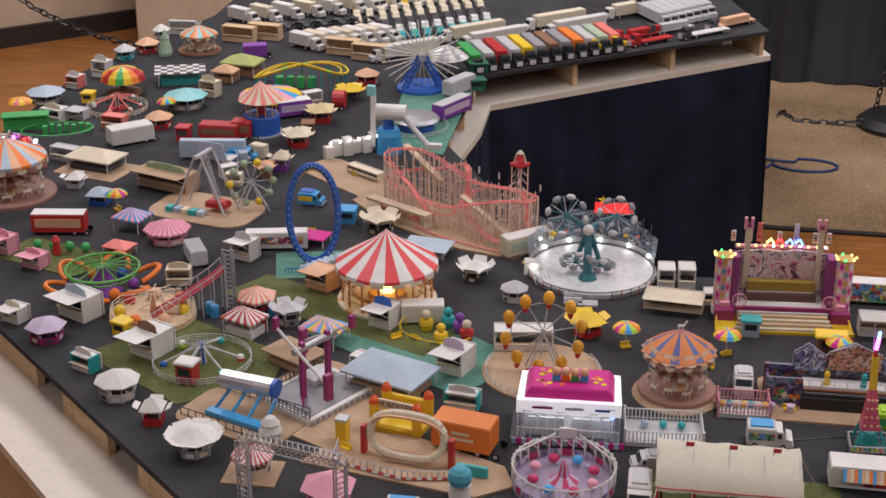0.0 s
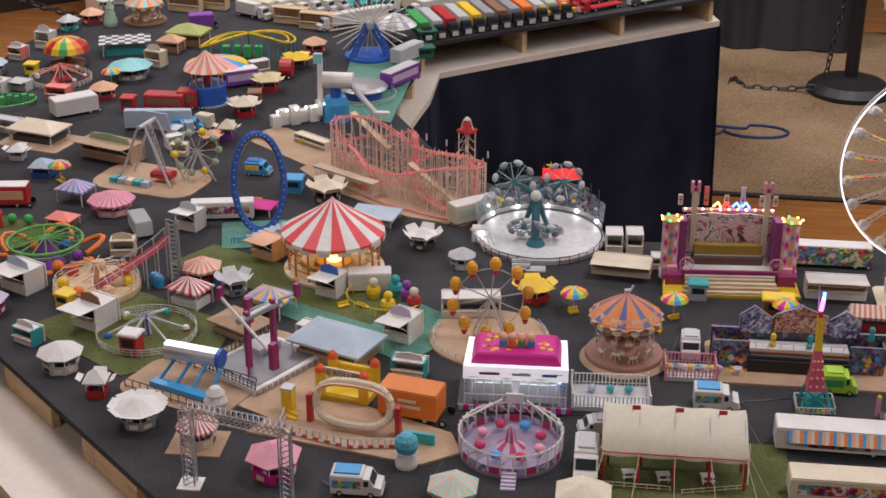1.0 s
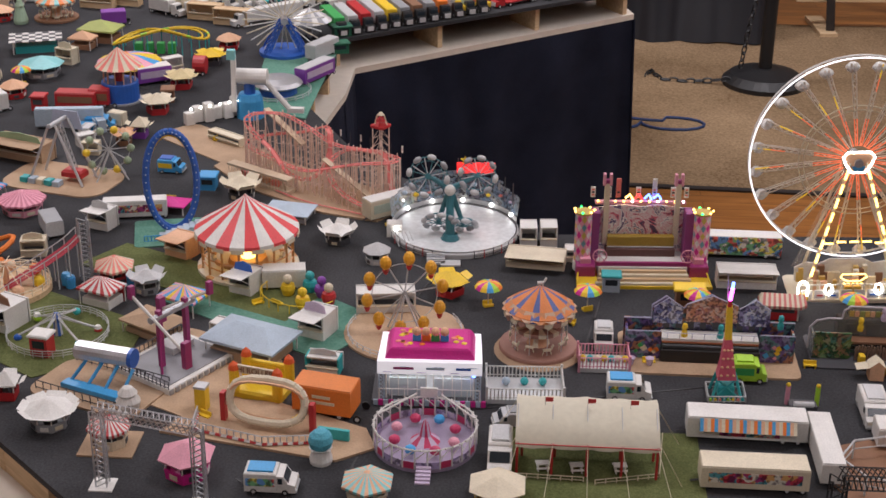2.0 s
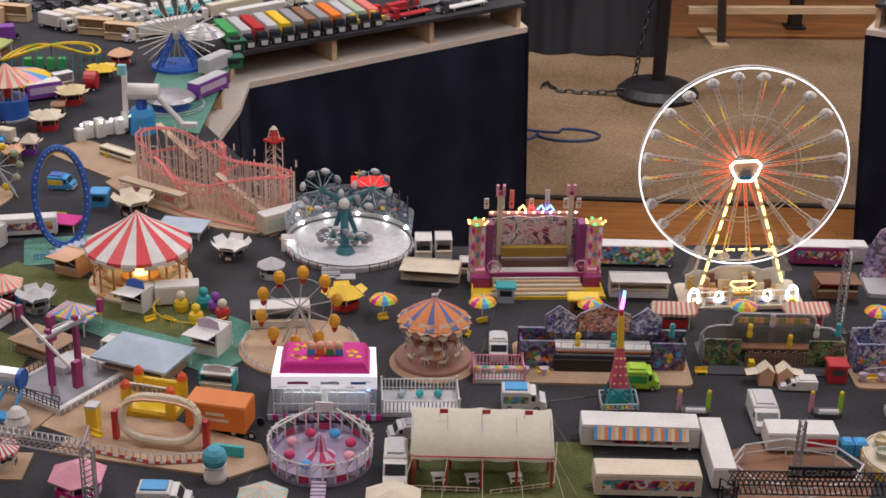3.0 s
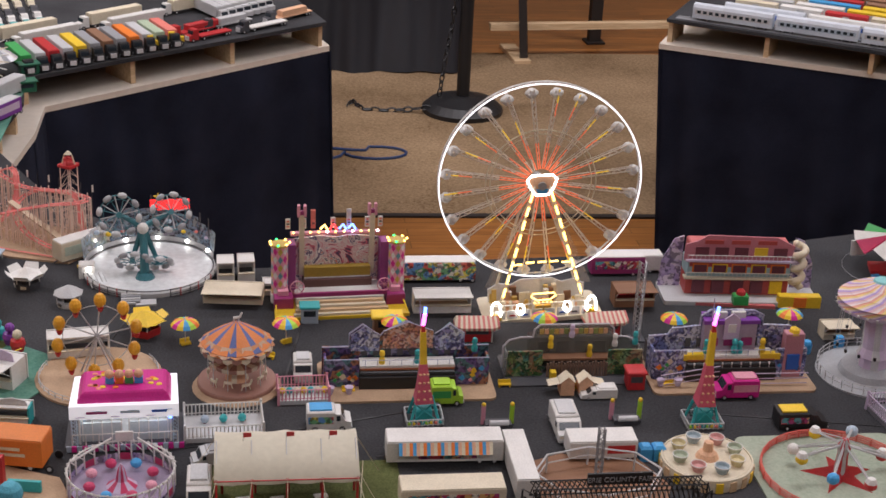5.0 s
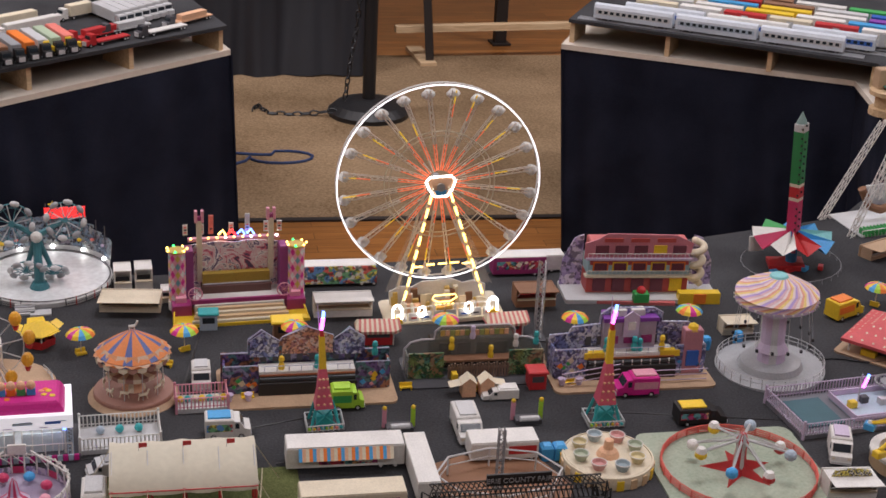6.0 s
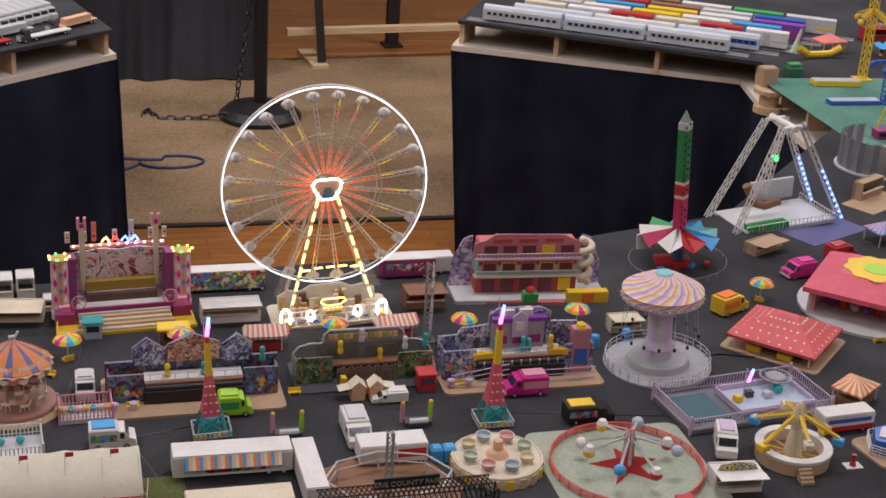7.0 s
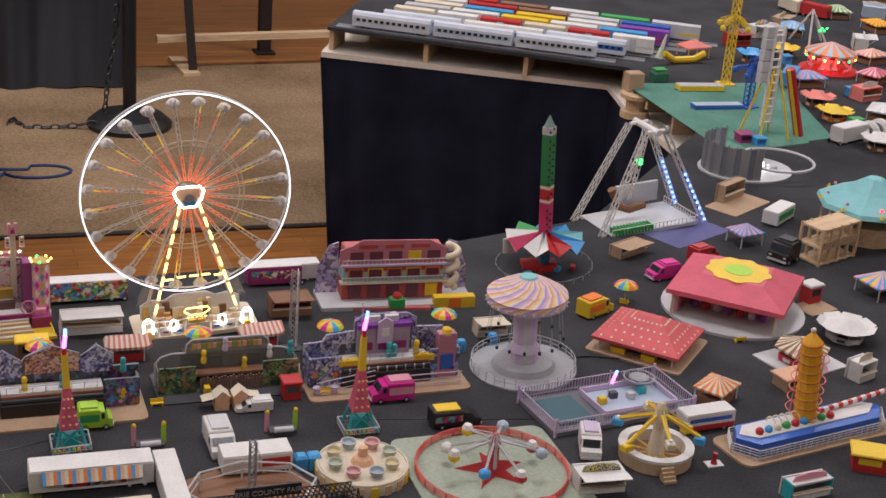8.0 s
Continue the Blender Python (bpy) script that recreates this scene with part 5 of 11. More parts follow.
def awning_stand(x, y, yaw, w, d, h):
    """A red counter under a long eight-sided canopy in narrow red and cream stripes."""
    th = thing("awning_stand", x, y, yaw, "red counter stand under a red and cream striped canopy", "food stand", "striped stands")
    Mesh(RED).box(0, 0, 0, w * 0.62, d * 0.62, h * 0.62).part("counter", th)
    Mesh(DGREY).box(0, -d * 0.312, h * 0.34, w * 0.5, 0.002, h * 0.20).part("serving_hatch", th)
    rose = mat("faded_rose_stripe", (0.66, 0.20, 0.18), 0.6)
    m = Mesh(CREAM, rose)
    n = 18
    depth = lambda u: d / 2 * (1 if abs(u) < 0.36 else 1 - (abs(u) - 0.36) / 0.14 * 0.42)
    for k in range(n):
        u0, u1 = k / n - 0.5, (k + 1) / n - 0.5
        for sy in (-1, 1):
            q = [(w * u0, sy * depth(u0), h * 0.70), (w * u1, sy * depth(u1), h * 0.70), (w * u1 * 0.94, 0, h), (w * u0 * 0.94, 0, h)]
            m.add(q, [(0, 1, 2, 3) if sy < 0 else (3, 2, 1, 0)], k % 2)
            lo = [(q[0][0], q[0][1], h * 0.58), (q[1][0], q[1][1], h * 0.58), q[1], q[0]]
            m.add(lo, [(0, 1, 2, 3) if sy < 0 else (3, 2, 1, 0)], k % 2)
    for sx in (-1, 1):
        y0 = depth(0.5)
        m.add([(sx * w / 2, -y0, h * 0.58), (sx * w / 2, y0, h * 0.58), (sx * w / 2, y0, h * 0.70), (sx * w / 2, -y0, h * 0.70)], [(0, 1, 2, 3) if sx > 0 else (3, 2, 1, 0)], 1)
        m.add([(sx * w / 2, -y0, h * 0.70), (sx * w / 2, y0, h * 0.70), (sx * w * 0.47, 0, h)], [(0, 1, 2) if sx > 0 else (2, 1, 0)], 0)
        for sy in (-1, 1):
            Mesh(WHITE).rod((sx * w * 0.33, sy * d * 0.33, 0), (sx * w * 0.33, sy * d * 0.33, h * 0.72), 0.0013).part("post", th)
    m.part("canopy", th)
    return th


def beacon_tower(x, y, yaw, h):
    th = thing("beacon_tower", x, y, yaw, "rose and yellow tower with a lit violet beacon, teal base", "tower", "lit beacon towers")
    b = 0.024
    for sx in (-1, 1):
        for sy in (-1, 1):
            Mesh(TEAL).rod((sx * b, sy * b * 0.8, 0.004), (sx * b * 0.62, sy * b * 0.5, h * 0.17), 0.0026, 0, 5).part("base_leg", th)
        Mesh(TEAL).rod((sx * b, -b * 0.8, 0.004), (-sx * b * 0.62, -b * 0.5, h * 0.17), 0.0015).part("brace", th)
    Mesh(DGREY).slab(rounded(b * 2.7, b * 2.2, 0.006), 0, 0.002).part("foot_plate", th)
    for a, q in (((-1, -1), (1, -1)), ((1, -1), (1, 1)), ((1, 1), (-1, 1)), ((-1, 1), (-1, -1))):
        picket(th, (a[0] * b * 1.25, a[1] * b * 1.0), (q[0] * b * 1.25, q[1] * b * 1.0), 0.011, LGREY, 7, 0.002)
    for k in range(8):
        Mesh((LIME, YELLOW, CORAL, TEAL)[k % 4]).ball(b * (-1.1 + 0.31 * k), -b * 0.92, 0.006, 0.0032, 0, 6).part("seat_tub", th)
    Mesh(TEAL).box(0, 0, 0.002, b * 1.1, b * 0.9, h * 0.10).part("base_block", th)
    Mesh(mat("rose_print", (0.70, 0.12, 0.20), 0.4)).lathe(0, 0, [(b * 0.92, h * 0.17), (b * 0.62, h * 0.30), (b * 0.36, h * 0.48)], 4, 0, a0=math.pi / 4).part("red_stage", th)
    for k in range(12):
        f = (k // 3) / 4
        rr = b * (0.60 - 0.30 * f)
        Mesh(PEACH).ball((k % 3 - 1) * rr * 0.7, -rr - 0.001, h * (0.21 + 0.065 * (k // 3)), 0.0026, 0, 6, 0.8).part("rosette", th)
    Mesh(YELLOW).lathe(0, 0, [(b * 0.34, h * 0.46), (b * 0.30, h * 0.62), (b * 0.27, h * 0.74)], 4, 0, a0=math.pi / 4).part("yellow_stage", th)
    Mesh(RED).lathe(0, 0, [(b * 0.22, h * 0.74), (b * 0.14, h * 0.79)], 4, a0=math.pi / 4).part("collar", th)
    Mesh(LED_M).rod((0, 0, h * 0.79), (0.003, 0, h * 0.88), 0.0032, 0, 8).part("violet_lamp", th)
    Mesh(LED_B).rod((0.003, 0, h * 0.88), (0.004, 0, h * 0.93), 0.0026, 0, 8).part("blue_lamp", th)
    Mesh(LILAC).rod((-0.004, 0, h * 0.79), (-0.005, 0, h), 0.0009).part("mast", th)
    return th


def cup_ride(x, y, r, h, yaw=0):
    th = thing("teacup_ride", x, y, yaw, "cream round teacup ride with pastel cups on a raised deck", "teacup ride", "round rides")
    Mesh(CREAM, PEACH).lathe(0, 0, [(r, 0), (r * 1.02, h * 0.25), (r, h * 0.5), (r * 0.96, h * 0.52), (r * 0.96, h * 0.46)], 32).part("drum", th)
    Mesh(CREAM).lathe(0, 0, [(r * 0.94, h * 0.46), (r * 0.94, h * 0.5)], 32).part("deck", th)
    Mesh(PEACH, CREAM).lathe(0, 0, [(r * 0.26, h * 0.5), (r * 0.2, h * 0.7), (r * 0.12, h * 0.8), (r * 0.1, h * 1.15), (r * 0.03, h * 1.2)], 12).part("centrepiece", th)
    soft = lambda n, c: mat("pastel_" + n, c, 0.5)
    cols = (soft("sage", (0.42, 0.48, 0.36)), soft("rose", (0.62, 0.32, 0.3)), soft("slate", (0.34, 0.42, 0.46)), soft("straw", (0.6, 0.52, 0.3)), soft("sage", (0.42, 0.48, 0.36)), soft("rose", (0.62, 0.32, 0.3)), soft("slate", (0.34, 0.42, 0.46)), soft("straw", (0.6, 0.52, 0.3)))
    for k in range(8):
        a = 2 * math.pi * k / 8 + 0.2
        cx, cy = r * 0.66 * math.cos(a), r * 0.66 * math.sin(a)
        cup = Mesh(cols[k], WHITE).lathe(cx, cy, [(r * 0.11, h * 0.5), (r * 0.17, h * 0.75), (r * 0.18, h * 0.80), (r * 0.15, h * 0.80), (r * 0.12, h * 0.68)], 14).part("cup", th)
        Mesh(WHITE).ring(cx, cy, h * 0.8, r * 0.17, 0.0009, 0, 14, 4).part("cup_rim", cup)
    for k in range(20):
        a = 2 * math.pi * k / 20
        Mesh(YELLOW if k % 3 == 0 else PLY).box(r * 1.0 * math.cos(a), r * 1.0 * math.sin(a), 0, 0.004, 0.012, h * 0.4, rz=math.degrees(a)).part("drum_panel", th)
    return th


def arm_ride(x, y, r, arms, h, fence, hubmat, armmat, cars, label, yaw=0, drop=0.55, star=True, padm=None, padr=1.25, fr=1.0, cluster=1, reach=0.78, rails=3, bar=0.0009):
    """A centre post with sloping arms that carry cars, in a round fence."""
    th = thing("spinning_ride", x, y, yaw, label, "spinning ride", "round rides")
    if padm:
        Mesh(padm).slab(rounded(2 * r * padr, 2 * r * padr * 0.95, 0.02), 0, 0.003).part("base_pad", th)
    if star:
        for k in range(5):
            a = 2 * math.pi * k / 5 + 0.3
            ca, sa = math.cos(a), math.sin(a)
            m = Mesh(hubmat)
            m.add([(-sa * r * 0.1, ca * r * 0.1, 0.003), (ca * r * 0.50, sa * r * 0.50, 0.003), (sa * r * 0.1, -ca * r * 0.1, 0.003), (0, 0, h * 0.35)], [(0, 2, 1), (0, 1, 3), (1, 2, 3), (2, 0, 3)])
            m.part("star_foot", th)
    else:
        wd_ = mat("honey_timber", (0.58, 0.42, 0.26), 0.6)
        if armmat is YELLOW:
            Mesh(wd_).lathe(0, 0, [(r * 0.98, 0), (r * 1.0, 0.024), (r * 0.80, 0.025), (r * 0.79, 0.006), (r * 0.5, 0.004)], 28).part("drum_wall", th)
            Mesh(WHITE).lathe(0, 0, [(r * 1.02, 0.022), (r * 1.02, 0.027), (r * 0.78, 0.0275), (r * 0.77, 0.006)], 28, cap=False).part("drum_rim", th)
            for k in range(10):
                a = 2 * math.pi * k / 10
                Mesh(GOLD if k % 2 else YELLOW).rod((0, 0, 0.012), (r * 0.76 * math.cos(a), r * 0.76 * math.sin(a), 0.014), 0.0016, 0, 4).part("floor_spoke", th)
            Mesh(BROWN).lathe(0, 0, [(r * 0.76, 0.006), (r * 0.74, 0.0065)], 24).part("dark_floor", th)
            Mesh(CREAM).lathe(0, 0, [(0.016, 0.006), (0.013, 0.03), (0.009, 0.055), (0.012, 0.075), (0.008, 0.096), (0.005, 0.104), (0.001, 0.108)], 12).part("figure_tower", th)
            for k in range(4):
                Mesh(wd_).box(-0.012, -r - 0.004 - 0.005 * k, 0, 0.022, 0.005, 0.020 - 0.005 * k).part("step", th)
    Mesh(hubmat, LGREY).lathe(0, 0, [(r * 0.1, 0.003), (r * 0.07, h * 0.6), (r * 0.09, h * 0.8), (r * 0.04, h)], 10, stripes=[0, 1]).part("hub", th)
    for k in range(arms):
        a = 2 * math.pi * (k + 0.3) / arms
        z1 = h * (drop + 0.35 * ((k * 37) % 10) / 10)
        e = (r * reach * math.cos(a), r * reach * math.sin(a), z1)
        arm = Mesh(armmat).rod((0, 0, h * 0.85), e, 0.0036 if armmat is YELLOW else 0.0022, 0, 5).rod((0, 0, h), (e[0] * 0.7, e[1] * 0.7, z1 * 0.8 + h * 0.25), 0.0008, 0, 4).rod((e[0] * 0.7, e[1] * 0.7, z1 * 0.8 + h * 0.25), e, 0.0008, 0, 4).part("arm", th)
        for j in range(cluster):
            b = 2 * math.pi * j / cluster + 0.4
            cx, cy = (e[0] + r * 0.11 * math.cos(b), e[1] + r * 0.11 * math.sin(b)) if cluster > 1 else e[:2]
            c = cars[(k + 2 * j) % len(cars)]
            seat = (Mesh(c).box(cx, cy, z1 - 0.012, 0.018, 0.014, 0.012, rz=math.degrees(a), bev=0.002) if armmat is YELLOW else Mesh(c).ball(cx, cy, z1 - 0.004, r * 0.085, 0, 8, 0.9)).part("car", arm)
            if (j + k) % 2 == 0:
                Mesh(WHITE).lathe(cx, cy, [(r * 0.08, z1), (r * 0.05, z1 + r * 0.06)], 8).part("car_hood", arm)
    if fence:
        round_fence(th, r * fr, 0.016, fence, 32, rails, bar=bar)
    return th


def swing_ride(x, y, r, h, fr):
    th = thing("swing_carousel", x, y, 0, "chair swing ride with a rainbow-swirled canopy on a lilac column", "swing ride", "round rides")
    Mesh(mat("smoky_base", (0.46, 0.48, 0.50), 0.25)).lathe(0, 0, [(fr, 0), (fr, 0.006), (fr * 0.6, 0.007), (fr * 0.55, 0.018), (fr * 0.3, 0.02)], 36).part("base", th)
    Mesh(LILAC, LGREY).lathe(0, 0, [(r * 0.36, 0.006), (r * 0.34, h * 0.2), (r * 0.42, h * 0.22), (r * 0.3, h * 0.3), (r * 0.3, h * 0.58), (r * 0.5, h * 0.68)], 12, stripes=[0, 0, 1]).part("column", th)
    cols = (mat("blush_white", (0.74, 0.62, 0.62), 0.6), mat("dusty_pink", (0.72, 0.34, 0.24), 0.6), mat("dusty_yellow", (0.76, 0.58, 0.20), 0.6), mat("blush_white", (0.74, 0.62, 0.62), 0.6), mat("soft_violet", (0.42, 0.30, 0.62), 0.6), mat("dusty_rose", (0.66, 0.42, 0.46), 0.6))
    n = 60
    m = Mesh(*cols)
    prof = [(r, 0.765), (r * 1.0, 0.825), (r * 0.75, 0.885), (r * 0.5, 0.94), (r * 0.22, 0.985)]
    for j in range(len(prof) - 1):
        for k in range(n):
            q = []
            for (rr, zz), tw, kk in ((prof[j], j, k), (prof[j], j, k + 1), (prof[j + 1], j + 1, k + 1), (prof[j + 1], j + 1, k)):
                a = 2 * math.pi * kk / n + tw * 0.35
                q.append((rr * math.cos(a), rr * math.sin(a), h * zz))
            m.add(q, [(0, 1, 2, 3)], k % 6)
    m.part("canopy", th, "white canopy with swirled rainbow stripes")
    Mesh(LILAC).lathe(0, 0, [(r * 0.99, h * 0.735), (r * 0.99, h * 0.762)], 32).part("ceiling_disc", th)
    Mesh(AQUA).lathe(0, 0, [(r * 0.24, h * 0.98), (r * 0.2, h * 1.0), (r * 0.05, h * 1.01)], 14).part("cap", th)
    for k in range(28):
        a = 2 * math.pi * k / 28
        Mesh(WHITE).ball(r * 1.01 * math.cos(a), r * 1.01 * math.sin(a), h * 0.755, 0.0022, 0, 5).part("rim_bulb", th)
    for k in range(16):
        a = 2 * math.pi * k / 16
        c, s = math.cos(a), math.sin(a)
        ch = Mesh(LGREY).rod((r * 0.85 * c, r * 0.85 * s, h * 0.7), (r * 0.95 * c, r * 0.95 * s, h * 0.36), 0.0005, 0, 3).part("chain", th)
        Mesh(BLACK).box(r * 0.95 * c, r * 0.95 * s, h * 0.33, 0.004, 0.004, 0.006).part("chair", ch)
    round_fence(th, fr * 0.97, 0.018, LGREY, 30, 2, z=0.006)
    return th


def drop_tower(x, y, h):
    th = thing("drop_tower", x, y, 0, "slim green and red drop tower above a folded canopy", "drop tower")
    w = 0.011
    for k, (z0, z1, c) in enumerate(((0.10, 0.44, RASPBERRY), (0.44, 0.46, CREAM), (0.46, 0.53, RED), (0.53, 0.55, CREAM), (0.55, 0.88, mat("tower_green", (0.03, 0.26, 0.08), 0.5)), (0.88, 0.93, LGREY))):
        Mesh(c).box(0, 0, h * z0, w * 2, w * 2, h * (z1 - z0), rz=40).part("tower_section", th)
        for j in range(int((z1 - z0) * 40)):
            Mesh(BLACK).box(-0.004 + 0.008 * (j % 2), -w * 1.36, h * z0 + 0.006 + h * j / 44, 0.003, 0.003, 0.004).part("cut_out", th)
    Mesh(mat("grey_green", (0.20, 0.30, 0.28), 0.5)).lathe(0, 0, [(w * 1.1, h * 0.93), (w * 0.5, h * 0.97), (0.001, h)], 8).part("spire", th)
    cols = (SKY, TEAL, SKY, GREEN, WHITE, RASPBERRY, WHITE, RED, SKY, AQUA)
    for k in range(10):
        a0, a1 = 2 * math.pi * k / 10, 2 * math.pi * (k + 1) / 10
        am, r = (a0 + a1) / 2, 0.088
        z0, z1 = h * 0.245, h * (0.225 if 2 < k < 8 else 0.205)
        leaf = Mesh(cols[k])
        leaf.add([(0.010 * math.cos(a0), 0.010 * math.sin(a0), z0), (r * math.cos(a0), r * math.sin(a0), z1), (r * 0.92 * math.cos(am), r * 0.92 * math.sin(am), z1 - 0.022), (0.010 * math.cos(am), 0.010 * math.sin(am), z0 - 0.016)], [(0, 1, 2, 3)])
        leaf.add([(0.010 * math.cos(am), 0.010 * math.sin(am), z0 - 0.016), (r * 0.92 * math.cos(am), r * 0.92 * math.sin(am), z1 - 0.022), (r * math.cos(a1), r * math.sin(a1), z1), (0.010 * math.cos(a1), 0.010 * math.sin(a1), z0)], [(0, 1, 2, 3)])
        leaf.part("canopy_leaf", th)
    Mesh(SKY).rod((0, 0, 0), (0, 0, h * 0.24), 0.012, 0, 10).part("post", th)
    Mesh(RED).box(-0.012, 0, 0, 0.075, 0.05, 0.012, rz=-14).part("base", th)
    for k in range(4):
        Mesh(RED if k % 2 else SKY).box(-0.05 + 0.035 * k, -0.03, 0, 0.016, 0.010, 0.009, rz=20 * k).part("seat_block", th)
    Mesh(WHITE).box(-0.075, 0.012, h * 0.11, 0.032, 0.004, 0.034).part("white_panel", th)
    round_fence(th, 0.105, 0.010, GREY, 24, 1, bar=0.0006)
    return th


def pendulum_frame(x, y, yaw, h):
    """Four lattice legs meet at a high axle; two of them carry blue lamps; a boat-like gondola hangs below."""
    th = thing("pendulum_ride", x, y, yaw, "white lattice pendulum ride with blue lamps along its legs", "pendulum ride")
    for sx, sy in ((-1, -1), (1, -1), (-1, 1), (1, 1)):
        a, b = (sx * 0.145, sy * 0.06, 0), (sx * 0.026, sy * 0.035, h)
        leg = Mesh(WHITE).truss(a, b, 0.011, 0.0014, 12, 0).part("leg", th)
        if sx > 0:
            for k in range(9):
                p = Vector(a).lerp(Vector(b), 0.04 + 0.062 * k)
                Mesh(LED_B).ball(p.x, p.y - 0.009, p.z, 0.0034, 0, 6).part("blue_lamp", leg)
    Mesh(WHITE).rod((0, -0.05, h), (0, 0.05, h), 0.008, 0, 10).rod((-0.024, -0.035, h), (0.024, -0.035, h), 0.005, 0, 8).rod((-0.024, 0.035, h), (0.024, 0.035, h), 0.005, 0, 8).part("axle", th)
    Mesh(GREY).rod((0.026, -0.035, h), (0.034, -0.035, h), 0.010, 0, 12).part("motor", th)
    Mesh(WHITE).truss((0, 0, h), (-0.035, 0, h * 0.26), 0.012, 0.0014, 9).part("arm", th)
    Mesh(BROWN, PEACH).tube([(-0.085, 0, h * 0.40), (-0.06, 0, h * 0.20), (-0.03, 0, h * 0.15), (0.01, 0, h * 0.18)], 0.010, 0, 8).part("gondola", th, "brown curved gondola")
    Mesh(LGREY).box(0, 0, 0, 0.24, 0.14, 0.008).part("platform", th)
    Mesh(LED_G).box(0.03, 0.06, h * 0.5, 0.016, 0.006, 0.014).part("green_lamp", th)
    Mesh(LGREY, PALEBLUE).box(0.05, 0.09, 0.008, 0.12, 0.008, 0.05).part("backdrop", th)
    for k in range(12):
        Mesh(GREEN).box(-0.11 + 0.009 * k, -0.06, 0.008, 0.003, 0.03, 0.014).part("green_rail", th)
    picket(th, (-0.12, -0.07), (0.12, -0.07), 0.014, WHITE, 22, 0.008)
    picket(th, (0.12, -0.07), (0.12, 0.07), 0.014, WHITE, 14, 0.008)
    return th


def glide(points, per=0.0155):
    """Even steps along a smooth closed curve through the points."""
    pts, out = [Vector(p) for p in points], []
    n = len(pts)
    for k in range(n):
        a, b, c, d = pts[k - 1], pts[k], pts[(k + 1) % n], pts[(k + 2) % n]
        steps = max(int((c - b).length / per), 1)
        for j in range(steps):
            t = j / steps
            out.append(0.5 * (2 * b + (c - a) * t + (2 * a - 5 * b + 4 * c - d) * t * t + (3 * b - a - 3 * c + d) * t ** 3))
    return out


def wood_coaster(x, y, yaw, pad_pts):
    """A scaffold coaster: pale posts and braces carry a coral track that runs round twice."""
    th = thing("wooden_coaster", x, y, yaw, "pink and white scaffold roller coaster on a tan oval board", "roller coaster")
    Mesh(TAN).slab(pad_pts, 0, 0.004).part("base_board", th)
    coral, post = mat("coral_track", (0.84, 0.24, 0.22), 0.5), mat("pale_pink_timber", (0.86, 0.68, 0.58), 0.6)
    beige = mat("beige_plank", (0.60, 0.47, 0.33), 0.7)
    path = glide([(0.165, 0.015, 0.108), (0.10, 0.03, 0.098), (0.02, 0.03, 0.092), (-0.06, 0.035, 0.112), (-0.14, 0.04, 0.124), (-0.195, 0.0, 0.122), (-0.165, -0.04, 0.112),
                  (-0.09, -0.05, 0.076), (-0.045, -0.052, 0.036), (0.0, -0.03, 0.026), (0.012, 0.015, 0.060), (-0.012, 0.045, 0.118), (-0.08, 0.055, 0.092), (-0.185, 0.03, 0.066), (-0.19, -0.02, 0.060),
                  (-0.1, -0.045, 0.056), (0.0, -0.05, 0.052), (0.08, -0.05, 0.078), (0.15, -0.04, 0.100), (0.198, -0.01, 0.104), (0.19, 0.03, 0.100), (0.12, 0.05, 0.090), (0.05, 0.03, 0.086),
                  (0.04, -0.02, 0.062), (0.10, -0.055, 0.032), (0.18, -0.055, 0.014), (0.205, -0.01, 0.012), (0.185, 0.01, 0.060)])
    n = len(path)
    for k in range(n):
        a, b = path[k], path[(k + 1) % n]
        d = b - a
        s = Vector((-d.y, d.x, 0)).normalized() * 0.0052
        steep = abs(d.z) > 0.42 * d.length
        m = Mesh(coral)
        m.rod(a + s, b + s, 0.0018, 0, 4).rod(a - s, b - s, 0.0018, 0, 4).rod(a + s, a - s, 0.0012, 0, 4)
        if steep:
            m.add([a + s, b + s, b - s, a - s], [(0, 1, 2, 3)])
        m.part("track_piece", th)
        bent = Mesh(post)
        for sg in (1, -1):
            p = a + s * sg * 1.25
            bent.rod((p.x, p.y, 0.004), (p.x, p.y, p.z + (0.007 if k % 2 else 0)), 0.0015, 0, 4)
        for zz in (0.028, 0.056, 0.084):
            if zz < a.z - 0.008:
                bent.rod((a.x + s.x * 1.25, a.y + s.y * 1.25, zz), (a.x - s.x * 1.25, a.y - s.y * 1.25, zz), 0.0008, 0, 4)
                if k % 2:
                    bent.rod((a.x + s.x, a.y + s.y, zz), (b.x + s.x, b.y + s.y, zz), 0.0008, 0, 4)
        if k % 4 == 0 and a.z > 0.05:
            bent.rod((a.x + s.x, a.y + s.y, 0.006), (b.x + s.x, b.y + s.y, a.z - 0.004), 0.0007, 0, 3)
        bent.part("bent", th)
    # lift hill with a small roofed tower
    tx = 0.165
    for px in (tx - 0.012, tx + 0.012):
        for py in (-0.006, 0.018):
            Mesh(post).rod((px, py, 0.004), (px, py, 0.172), 0.0015, 0, 4).part("tower_post", th)
    for k in range(8):
        zz = 0.02 + 0.018 * k
        Mesh(post).tube([(tx - 0.012, -0.006, zz), (tx + 0.012, -0.006, zz + 0.018), (tx + 0.012, 0.018, zz), (tx - 0.012, 0.018, zz + 0.018)], 0.0008, 0, 4, True).part("tower_brace", th)
    Mesh(RED).slab(rounded(0.033, 0.033, 0.004), 0.172, 0.177).part("tower_floor", th).location = (tx, 0.006, 0)
    cabin = Mesh(CREAM, RED)
